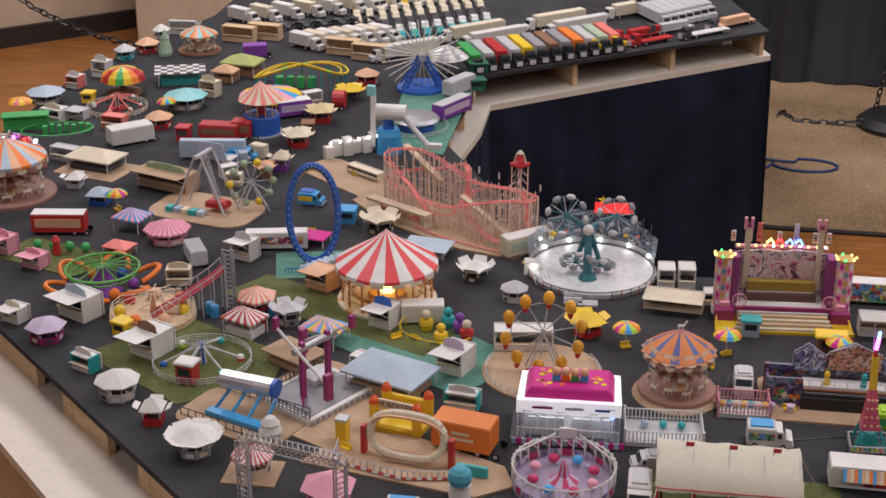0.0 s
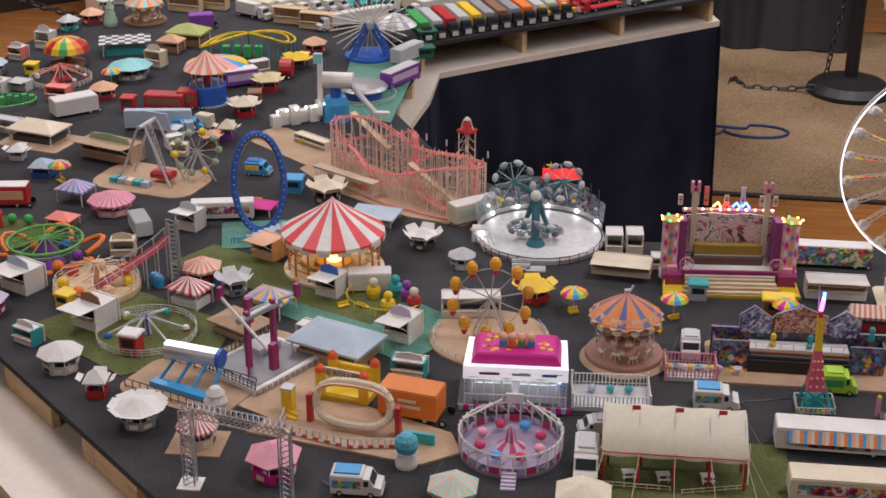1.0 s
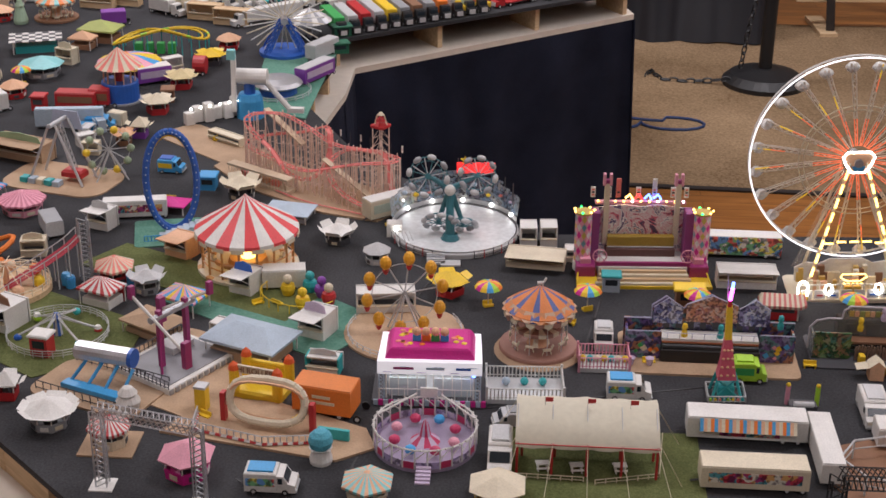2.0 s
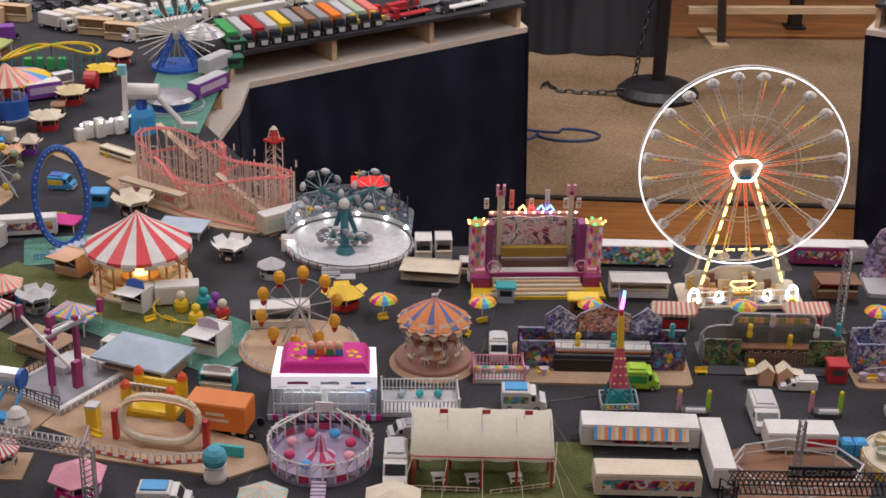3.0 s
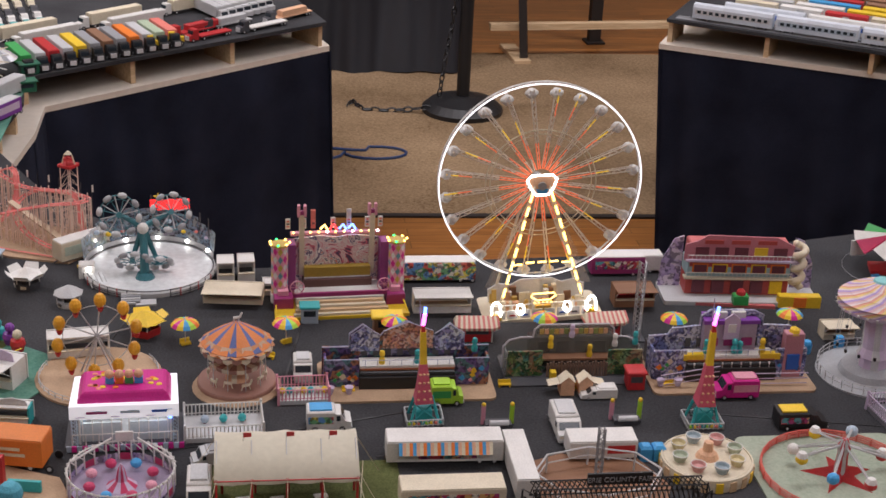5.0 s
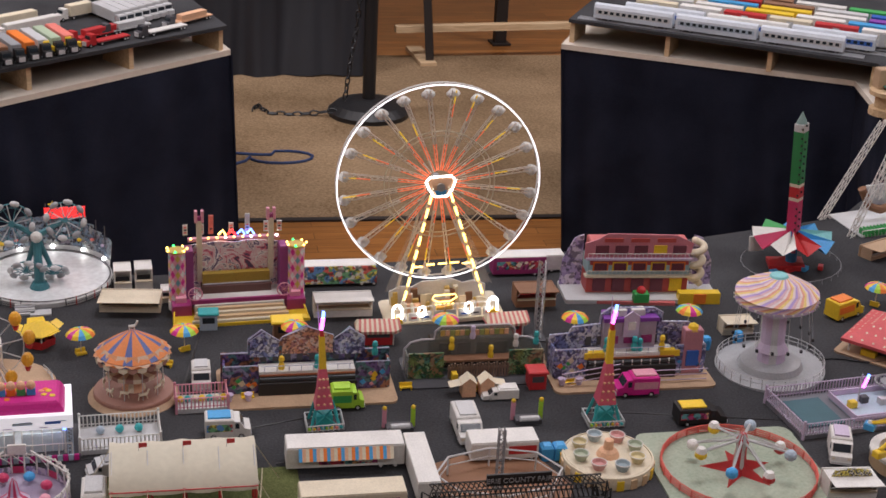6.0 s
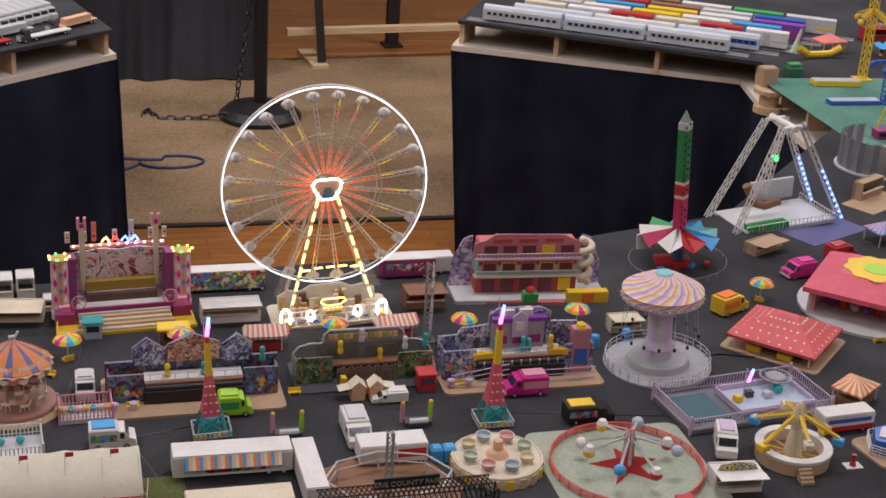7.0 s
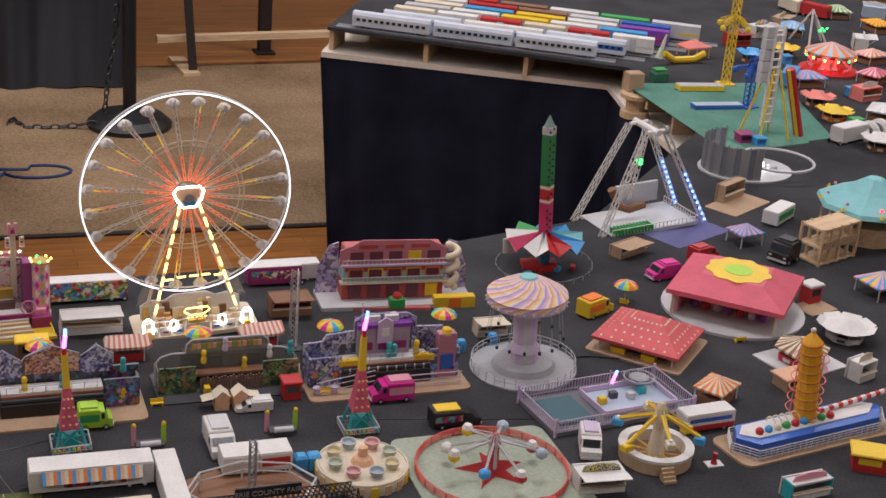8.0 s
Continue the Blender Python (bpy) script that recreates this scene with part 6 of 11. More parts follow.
    for k in range(4):
        a = 2 * math.pi * k / 4 + 0.4
        cabin.rod((tx + 0.013 * math.cos(a), 0.006 + 0.013 * math.sin(a), 0.177), (tx + 0.007 * math.cos(a), 0.006 + 0.007 * math.sin(a), 0.198), 0.0016, k % 2, 4)
    cabin.lathe(tx, 0.006, [(0.011, 0.186), (0.009, 0.190)], 8, 1).lathe(tx, 0.006, [(0.008, 0.198), (0.003, 0.204)], 8, 0)
    cabin.part("tower_roof", th)
    # beige ramps and the station
    for a, b, wd in (((-0.20, 0.055, 0.118), (-0.07, 0.03, 0.070), 0.016), ((0.03, -0.02, 0.075), (0.20, -0.045, 0.022), 0.014)):
        a, b = Vector(a), Vector(b)
        sd = Vector((-(b - a).y, (b - a).x, 0)).normalized() * wd / 2
        up = Vector((0, 0, 0.003))
        Mesh(beige).add([a - sd, b - sd, b + sd, a + sd, a - sd + up, b - sd + up, b + sd + up, a + sd + up], [(3, 2, 1, 0), (4, 5, 6, 7), (0, 1, 5, 4), (1, 2, 6, 5), (2, 3, 7, 6), (3, 0, 4, 7)]).part("ramp", th, "beige inclined plank")
    Mesh(beige).box(-0.10, -0.080, 0.034, 0.175, 0.024, 0.005).part("station_roof", th)
    Mesh(beige).box(-0.10, -0.078, 0.004, 0.172, 0.026, 0.008).part("station_deck", th)
    for k in range(20):
        Mesh(CREAM).rod((-0.183 + 0.0088 * k, -0.091, 0.008), (-0.183 + 0.0088 * k, -0.091, 0.034), 0.0009, 0, 4).part("station_post", th)
    for k in range(4):
        Mesh((CORAL, beige, PEACH)[k % 3]).box(-0.15 + 0.03 * k, -0.076, 0.012, 0.022, 0.012, 0.010).part("train_car", th)
    Mesh(coral).tube([(0.03 * j - 0.06, -0.088 - 0.010 * math.sin(j * 0.5), 0.008) for j in range(9)], 0.0018, 0, 4).part("ground_rail", th)
    for k in range(8):
        fx = -0.02 + 0.028 * k
        Mesh(DGREY).rod((fx, 0.062, 0.004), (fx, 0.062, 0.115), 0.0007, 0, 4).part("flag_pole", th)
        if k % 2:
            Mesh(WHITE).box(fx + 0.002, 0.062, 0.100, 0.004, 0.001, 0.015).part("flag", th)
    return th


def loop_coaster(x, y, yaw, rx, h):
    th = thing("loop_ride", x, y, yaw, "tall blue looping coaster ring with pale bolts and yellow inner track", "looping ride")
    pts = []
    n = 40
    for k in range(n):
        a = 2 * math.pi * k / n - math.pi / 2
        pts.append(Vector((rx * math.cos(a), 0.018 * math.sin(a / 2 + 0.8), h * 0.52 + h * 0.48 * math.sin(a))))
    c = Vector((0, 0, h * 0.52))
    for k in range(n):
        a, b = pts[k], pts[(k + 1) % n]
        seg = Mesh(BLUE).rod(a, b, 0.0072, 0, 8).part("ring_piece", th)
        ia, ib = c + (a - c) * 0.92, c + (b - c) * 0.92
        Mesh(YELLOW if k in range(13, 27) else BLUE).rod(ia, ib, 0.002, 0, 5).part("inner_rail", seg)
        Mesh(PALEBLUE).ball(a.x, a.y - 0.0072, a.z, 0.0017, 0, 5).part("bolt", seg)
    for k in range(7):
        Mesh(PALEBLUE).box(-rx * 0.5 + 0.012 * k, -0.02, 0, 0.012, 0.03, 0.006 + 0.004 * k).part("step", th)
    picket(th, (-rx * 1.2, -0.04), (rx * 1.0, -0.04), 0.014, SKY, 16)
    Mesh(GREENMAT).slab(rounded(rx * 3.2, 0.13, 0.01), 0, 0.00305).part("base_pad", th)
    return th


def lit_pavilion(x, y, yaw, w, d, h):
    th = thing("lit_pavilion", x, y, yaw, "white lit bumper pavilion under a magenta roof with round dots", "pavilion")
    Mesh(DGREY).slab(rounded(w * 1.25, d * 1.25, 0.01), 0, 0.006).part("base", th)
    for k in range(22):
        Mesh(MAGENTA if k % 2 else PALEBLUE).box(-w * 0.58 + w * 1.16 * k / 21, -d * 0.62, 0.001, w * 0.05, 0.003, 0.010).part("skirt_panel", th)
    Mesh(LGREY).box(0, d * 0.1, 0.006, w * 0.9, d * 0.7, h * 0.05).part("floor_plate", th)
    Mesh(WHITE).box(0, d * 0.42, 0.006, w * 0.9, 0.004, h * 0.5).part("back_wall", th)
    for sx in (-1, 1):
        Mesh(PALEBLUE).box(sx * w * 0.45, d * 0.05, 0.006, 0.004, d * 0.7, h * 0.45).part("side_wall", th)
        for sy in (-1, 1):
            Mesh(WHITE).rod((sx * w * 0.47, sy * d * 0.44, 0.006), (sx * w * 0.47, sy * d * 0.44, h * 0.55), 0.002).part("post", th)
        Mesh(PALEBLUE, LED_M).truss((sx * w * 0.52, -d * 0.5, 0.006), (sx * w * 0.52, -d * 0.5, h * 0.62), 0.008, 0.0009, 8).part("lattice_post", th)
    for sx in (-0.24, 0.24):
        Mesh(mat("grey_glass", (0.58, 0.66, 0.70), 0.15)).box(sx * w, -d * 0.38, 0.008, w * 0.4, 0.003, h * 0.34).part("glass_panel", th)
        for k in range(5):
            Mesh(WHITE).rod((sx * w - w * 0.2 + w * 0.1 * k, -d * 0.39, 0.008), (sx * w - w * 0.2 + w * 0.1 * k, -d * 0.39, h * 0.5), 0.0012).part("glazing_bar", th)
    z0 = h * 0.56
    lamp = mat("lit_white_panel", (0.93, 0.93, 1.0), 0.4, glow=0.42, bump=0)
    m = Mesh(lamp)
    m.slab([(-w * 0.56, -d * 0.60), (w * 0.56, -d * 0.60), (w * 0.54, d * 0.60), (-w * 0.54, d * 0.60)], z0 + h * 0.03, z0 + h * 0.26)
    m.part("fascia", th, "glowing white fascia with printed names")
    for sx, ww, c in ((-0.28, 0.22, PLUM), (0.06, 0.2, PALEBLUE), (0.36, 0.16, BLUE)):
        Mesh(c).box(sx * w, -d * 0.602, z0 + h * 0.12, ww * w, 0.0014, h * 0.045).part("name_bar", th, "unreadable printed name")
    for k in range(6):
        Mesh((LILAC, PALEBLUE)[k % 2]).box(w * (-0.45 + 0.18 * k), -d * 0.602, z0 + h * (0.06 + 0.10 * (k % 2)), w * 0.10, 0.0012, h * 0.014).part("print_line", th)
    for k in range(9):
        Mesh(WHITE).rod((-w * 0.54 + w * 0.135 * k, -d * 0.58, 0.006), (-w * 0.54 + w * 0.135 * k, -d * 0.58, h * 0.30), 0.0009, 0, 4).part("rail_post", th)
    Mesh(WHITE).rod((-w * 0.54, -d * 0.58, h * 0.30), (w * 0.54, -d * 0.58, h * 0.30), 0.0011, 0, 4).part("front_rail", th)
    prof = [(0.48, 0.82), (0.46, 0.90), (0.43, 0.97), (0.40, 1.0)]
    m = Mesh(MAGENTA)
    for (s0, h0), (s1, h1) in zip(prof, prof[1:]):
        for k in range(4):
            cs = ((-1, -1), (1, -1), (1, 1), (-1, 1))
            a, b = cs[k], cs[(k + 1) % 4]
            m.add([(a[0] * w * s0, a[1] * d * s0, h * h0), (b[0] * w * s0, b[1] * d * s0, h * h0), (b[0] * w * s1, b[1] * d * s1, h * h1), (a[0] * w * s1, a[1] * d * s1, h * h1)], [(0, 1, 2, 3)])
    m.add([(-w * 0.40, -d * 0.40, h), (w * 0.40, -d * 0.40, h), (w * 0.40, d * 0.40, h), (-w * 0.40, d * 0.40, h)], [(0, 1, 2, 3)])
    roof = m.part("roof", th, "magenta padded roof")
    rng = random.Random(8)
    for k in range(30):
        u = rng.uniform(-0.42, 0.42)
        yy = rng.uniform(-0.30, 0.30)
        Mesh((YELLOW, ORANGE, CORAL)[k % 3]).lathe(u * w * 0.86, yy * d * 1.15, [(0.0050, h * 1.0 + 0.0004), (0.0038, h * 1.0 + 0.0012)], 8).part("dot", roof)
    for k, c in enumerate((SKY, ORANGE, GREEN, SKY)):
        fx = -0.15 * w + 0.1 * w * k
        Mesh(c, PEACH, YELLOW).box(fx, -d * 0.1, h, 0.013, 0.008, 0.011).ball(fx, -d * 0.1, h + 0.016, 0.0075, 1, 8).part("roof_figurine", roof)
    Mesh(LED_B).box(w * 0.47, -d * 0.5, h * 0.52, 0.005, 0.004, h * 0.2).part("blue_lamp", th)
    Mesh(LED_W).rod((-w * 0.46, -d * 0.40, z0 - 0.003), (w * 0.46, -d * 0.40, z0 - 0.003), 0.002).part("lamp_tube", th)
    return th


def ring_ride(x, y, r, h):
    th = thing("rotor_ride", x, y, 0, "lilac round rotor ride with red and blue tubs", "rotor ride", "round rides")
    Mesh(mat("mauve_floor", (0.34, 0.28, 0.40), 0.5)).lathe(0, 0, [(r, 0), (r, 0.006), (r * 0.9, 0.008)], 36).part("base", th)
    for k in range(26):
        a0, a1 = 2 * math.pi * k / 26, 2 * math.pi * (k + 0.96) / 26
        p, q = (r * math.cos(a0), r * math.sin(a0)), (r * math.cos(a1), r * math.sin(a1))
        m = Mesh(ART_LILAC, RASPBERRY, WHITE)
        m.add([(*p, 0.006), (*q, 0.006), (*q, h * 0.24), (*p, h * 0.24)], [(0, 1, 2, 3)], 1 if k % 3 == 0 else 0)
        m.rod((*p, 0.006), (p[0], p[1], h * 0.52), 0.0014, 2, 4).rod((p[0], p[1], h * 0.52), (q[0], q[1], h * 0.52), 0.0016, 2, 4).rod((*p, h * 0.3), (q[0], q[1], h * 0.52), 0.0009, 2, 4)
        m.part("wall_bay", th)
    for k in range(8):
        a = 2 * math.pi * (k + 0.5) / 8
        Mesh((RASPBERRY, SKY, RASPBERRY, PINK)[k % 4], DGREY).ball(r * 0.62 * math.cos(a), r * 0.62 * math.sin(a), h * 0.26, r * 0.115, 0, 10, 0.8).part("tub", th)
    Mesh(LILAC, RASPBERRY).lathe(0, 0, [(r * 0.3, 0.008), (r * 0.12, h * 0.25), (r * 0.07, h * 0.5), (0.001, h * 0.62)], 12, stripes=[0, 1]).part("centre", th)
    Mesh(WHITE).box(0, r * 0.98, h * 0.55, r * 0.34, 0.004, h * 0.20).part("name_board", th)
    for k in range(40):
        a = 2 * math.pi * k / 40
        Mesh(WHITE).ball(r * 1.01 * math.cos(a), r * 1.01 * math.sin(a), h * 0.53, 0.0021, 0, 5).part("garland_bulb", th)
    for k in range(5):
        Mesh(LILAC).box(r * 0.05, -r - 0.004 - 0.006 * k, 0, r * 0.28, 0.006, 0.014 - 0.0028 * k).part("step", th)
    for sx in (-1, 1):
        Mesh(WHITE).rod((sx * r * 0.25, r * 0.97, h * 0.6), (sx * r * 0.95, r * 0.2, h * 0.55), 0.0018).part("garland_beam", th)
    return th


# ---- middle of the fairground ----
giant_wheel(-0.025, -0.205, 0, 0.1915, 0.2672)
stage_ride(-0.412, -0.155, 4, 0.2560, 0.16, 0.1914)
disc_ride(-0.777, -0.006, 4, 0.129)
trailer(-0.918, 0.070, 38, 0.112, 0.034, 0.046, CREAM, "long cream trailer with a pale green printed side", stripe=mat("pale_mint", (0.52, 0.60, 0.50), 0.6), roof=WHITE)
HAUNT = [(-0.5, 0), (0.5, 0), (0.5, 0.55), (0.34, 0.55), (0.34, 0.75), (0.26, 0.95), (0.18, 0.75), (0.18, 0.66), (0.14, 0.8), (0, 1.0), (-0.14, 0.8), (-0.18, 0.66), (-0.18, 0.78), (-0.26, 0.95), (-0.34, 0.78), (-0.34, 0.55), (-0.5, 0.55)]
MANSION = [(-0.5, 0), (0.5, 0), (0.5, 0.5), (0.40, 0.72), (0.22, 0.74), (0.22, 0.9), (0.16, 0.98), (-0.12, 1.0), (-0.18, 0.9), (-0.18, 0.74), (-0.36, 0.7), (-0.38, 0.6), (-0.5, 0.58)]
facade_ride(-0.313, -0.486, 0, 0.2906, 0.11, 0.1078, ART_DARK, "dark haunted-house ride front with gables on a tan board", HAUNT, mat("lilac_edge", (0.46, 0.46, 0.60), 0.5), gables=((-0.33, -0.16, 0.52, 0.96, ART_ICE), (-0.14, 0.16, 0.56, 1.02, ART_ORANGE), (0.17, 0.35, 0.52, 0.97, ART_ICE)))
jungle_ride(-0.012, -0.455, 0, 0.2470, 0.10, 0.0860)
th = facade_ride(0.264, -0.482, 0, 0.2855, 0.11, 0.1191, ART_ICE, "blue and violet mansion ride with a white balcony and stairs", MANSION, mat("lilac_edge", (0.46, 0.46, 0.60), 0.5), wing=ART_ICE)
mw, mh = 0.2855, 0.1191
stone = mat("mauve_stone", (0.40, 0.33, 0.42), 0.6)
Mesh(stone).box(0, 0.014, mh * 0.40, mw * 0.34, 0.03, mh * 0.46).part("centre_block", th)
Mesh(PURPLE).slab([(-mw * 0.18, -0.006), (mw * 0.18, -0.006), (mw * 0.16, 0.034), (-mw * 0.16, 0.034)], mh * 0.86, mh * 0.92).part("centre_roof", th)
Mesh(LILAC).board([(-mw * 0.05, mh * 0.62), (mw * 0.05, mh * 0.62), (mw * 0.05, mh * 0.95), (0, mh * 1.04), (-mw * 0.05, mh * 0.95)], -0.008, -0.004).part("gable", th)
Mesh(WHITE).box(0, -0.009, mh * 0.74, mw * 0.05, 0.002, mh * 0.13).part("clock_panel", th)
for k in range(3):
    Mesh(PLUM).box(-mw * 0.11 + mw * 0.11 * k, -0.0025, mh * 0.50, mw * 0.07, 0.003, mh * 0.12).part("upper_window", th)
for k in range(2):
    Mesh(WHITE).box(-mw * 0.07 + mw * 0.12 * k, 0.012, mh * 0.92, mw * 0.09, 0.016, mh * 0.10).part("roof_turret", th)
    Mesh(YELLOW, LIME).box((-0.24, 0.25)[k] * mw, -0.018, mh * 0.34, mw * 0.13, 0.012, mh * 0.10).part("balcony_booth", th, "yellow signed booth")
Mesh(WHITE).box(0, -0.019, mh * 0.33, mw * 0.36, 0.006, mh * 0.09).part("balcony_front", th)
for k in range(9):
    Mesh(WHITE).box(-mw * 0.24 + mw * 0.06 * k, -0.030, 0.004, 0.0022, 0.002, mh * 0.30).part("porch_column", th)
for sx in (-1, 1):
    for zz in (0.0, 0.010, 0.020):
        Mesh(LILAC).rod((sx * mw * 0.47, -0.052, 0.008 + zz), (sx * mw * 0.10, -0.052, 0.008 + zz + 0.016 * (sx < 0)), 0.0010, 0, 4).part("stair_rail", th)
for px, c in ((-0.16, TEAL), (0.02, TEAL), (0.20, YELLOW)):
    ornament(th, mw * px, -0.016, mh * 0.44, c, 1.2)
pink_tower = Mesh(mat("dusty_rose_wall", (0.55, 0.25, 0.30), 0.6)).box(mw * 0.40, -0.012, 0.004, mw * 0.12, 0.02, mh * 0.72).part("pink_tower", th)
Mesh(YELLOW).lathe(mw * 0.40, -0.012, [(0.012, mh * 0.72), (0.009, mh * 0.80), (0.001, mh * 0.84)], 6).part("crown", pink_tower)
Mesh(BLUE).box(mw * 0.40, -0.0235, 0.02, mw * 0.08, 0.003, mh * 0.25).part("doorway", pink_tower)
beacon_tower(-0.296, -0.620, 0, 0.2229)
beacon_tower(0.172, -0.653, 0, 0.2334)
carousel(-0.604, -0.479, 0.0679, 0.1254, (mat("warm_orange", (0.74, 0.24, 0.06), 0.55), mat("warm_orange", (0.74, 0.24, 0.06), 0.55), mat("dull_blue", (0.10, 0.14, 0.36), 0.55)), "classic carousel with an orange and blue striped roof", deck=mat("rose_brown", (0.36, 0.19, 0.15), 0.6), eaves=0.88, brim=(mat("buff_card", (0.58, 0.40, 0.28), 0.6), mat("dull_orange", (0.60, 0.26, 0.11), 0.55)))
pad(-0.604, -0.491, 0, disc_pts(0.0764), TAN, "round tan cardboard pad under the carousel")
lit_pavilion(-0.779, -0.642, 2, 0.150, 0.084, 0.0975)
ring_ride(-0.775, -0.809, 0.0795, 0.075)
swing_ride(0.536, -0.492, 0.0745, 0.1885, 0.0997)
drop_tower(0.765, -0.043, 0.345)
cup_ride(0.138, -0.793, 0.0734, 0.042)
arm_ride(0.345, -0.833, 0.1240, 8, 0.072, mat("coral_fence", (0.72, 0.13, 0.10), 0.5), RED, LGREY, (RED, PALEBLUE, YELLOW, WHITE, YELLOW, SKY), "white-armed spider ride with coloured cars inside a red fence", padm=SAGE, padr=1.1, drop=0.45, reach=0.62, rails=4, bar=0.0016)
booth(0.392, -0.960, 0, 0.024, 0.018, 0.022, mat("coral_fence", (0.72, 0.13, 0.10), 0.5), RED, "small coral ticket booth at the ride fence", door=BLACK)
arm_ride(0.634, -0.842, 0.0624, 6, 0.100, None, CREAM, YELLOW, (YELLOW, CREAM, SKY), "cream tower ride with yellow arms on a round wooden drum", star=False, drop=0.42, reach=1.12)
pendulum_frame(1.103, 0.182, 8, 0.2359)


def balloon_wheel(x, y, r, zc):
    th = thing("balloon_wheel", x, y, 6, "small white ferris wheel with yellow balloon gondolas", "ferris wheel", "round rides")
    Mesh(TAN).slab(disc_pts(r * 1.6), 0, 0.0043).part("base_pad", th)
    Mesh(LGREY).ring(0, 0, zc, r * 0.85, 0.0008, 0, 32, 4, plane="y").part("rim", th)
    for k in range(10):
        a = 2 * math.pi * k / 10 + 0.2
        c, s = math.cos(a), math.sin(a)
        Mesh(LGREY).rod((0, 0, zc), (c * r, 0, zc + s * r), 0.0012, 0, 4).part("spoke", th)
        g = Mesh(mat("amber_balloon", (0.85, 0.42, 0.03), 0.35)).ball(c * r, 0, zc + s * r, 0.0105, 0, 10, 1.25).part("balloon", th)
        Mesh(RED).lathe(c * r, 0, [(0.003, zc + s * r - 0.021), (0.006, zc + s * r - 0.014)], 8).part("basket", g)
    for sy in (-1, 1):
        for sx in (-1, 1):
            Mesh(LGREY).rod((0, sy * 0.008, zc), (sx * r * 0.45, sy * 0.02, 0.003), 0.0018).part("leg", th)
    Mesh(RED, CREAM).box(0, -0.03, 0.003, 0.06, 0.03, 0.014).part("station", th)
    round_fence(th, r * 1.5, 0.014, LGREY, 26, 2, 150, 390)


balloon_wheel(-0.839, -0.451, 0.0671, 0.0806)


def big_tent(x, y, yaw, w, d, h):
    th = thing("show_tent", x, y, yaw, "large cream canvas show tent on red poles over green turf", "tent")
    n = 6
    vs, fs = [], []
    rows = ((-0.5, 0.60), (-0.485, 0.70), (-0.20, 0.88), (0.12, 1.0), (0.32, 0.92), (0.5, 0.72))
    for j, (fy, fz) in enumerate(rows):
        for k in range(25):
            sag = 0.03 * abs(math.sin(math.pi * 4 * k / 24)) * (1 if j not in (3,) else 0.4)
            vs.append((w * (k / 24 - 0.5), d * fy, h * (fz - sag + 0.022 * noise.noise((k * 0.9, j * 1.7, 2)))))
    fs = [(j * 25 + k, j * 25 + k + 1, (j + 1) * 25 + k + 1, (j + 1) * 25 + k) for j in range(5) for k in range(24)]
    canvas = mat("cream_canvas", (0.66, 0.62, 0.50), 0.8, vary=0.07, scale=16, bump=0.12)
    Mesh(canvas).add(vs, fs).part("canvas_roof", th, "sagging cream canvas", smooth=True)
    for k in range(5):
        px = w * (k / 4 - 0.5) * 0.97
        Mesh(LGREY).rod((px, -d * 0.5, h * 0.66), (px, 0, h * 1.0 + 0.001), 0.0009).part("seam_rope", th)
        for sy in (-0.48, 0.48):
            Mesh(RED).rod((px, d * sy, 0.003), (px, d * sy, h * 0.68), 0.0021).part("tent_pole", th)
        Mesh(RED).rod((px * 0.96 + w * 0.015, -d * 0.1, 0.003), (px * 0.96 + w * 0.015, -d * 0.1, h * 0.88), 0.0022).part("tent_pole", th)
        Mesh(CREAM).rod((px, -d * 0.5, h * 0.66), (px * 1.2, -d * 0.95, 0.003), 0.0006, 0, 3).part("guy_rope", th)
    for sx in (-1, 1):
        Mesh(CREAM).rod((sx * w * 0.5, d * 0.3, h * 0.8), (sx * w * 0.68, d * 0.3, 0.003), 0.0006, 0, 3).part("guy_rope", th)
        Mesh(CREAM).rod((sx * w * 0.5, -d * 0.4, h * 0.68), (sx * w * 0.66, -d * 0.6, 0.003), 0.0006, 0, 3).part("guy_rope", th)
    Mesh(RED).rod((-w * 0.5, -d * 0.5, h * 0.655), (w * 0.5, -d * 0.5, h * 0.655), 0.001).part("edge_rope", th)
    for k in range(3):
        fx = w * (-0.3 + 0.3 * k)
        Mesh(WHITE).rod((fx, 0, h), (fx, 0, h * 1.16), 0.0007).part("flag_pole", th)
        Mesh(RED).board([(fx, h * 1.07), (fx + 0.012, h * 1.08), (fx + 0.012, h * 1.16), (fx, h * 1.16)], -0.0005, 0.0005).part("flag", th)


big_tent(-0.529, -0.818, 0, 0.2136, 0.13, 0.0858)
pad(-0.503, -0.865, 0, rounded(0.30, 0.24, 0.01), GRASS, "green flocked turf pad under the show tent")
for px, py in ((-0.594, -0.865), (-0.543, -0.866), (-0.478, -0.862)):
    th = thing("picnic_table", px, py, 8, "small white picnic table on the turf", "table", "picnic tables", 0.003)
    Mesh(WHITE).box(0, 0, 0.010, 0.02, 0.012, 0.0015).part("tabletop", th)
    for sy in (-1, 1):
        Mesh(WHITE).box(0, sy * 0.010, 0.006, 0.02, 0.004, 0.0012).part("bench_seat", th)
    for sx in (-1, 1):
        Mesh(WHITE).box(sx * 0.007, 0, 0, 0.0015, 0.018, 0.010).part("trestle", th)


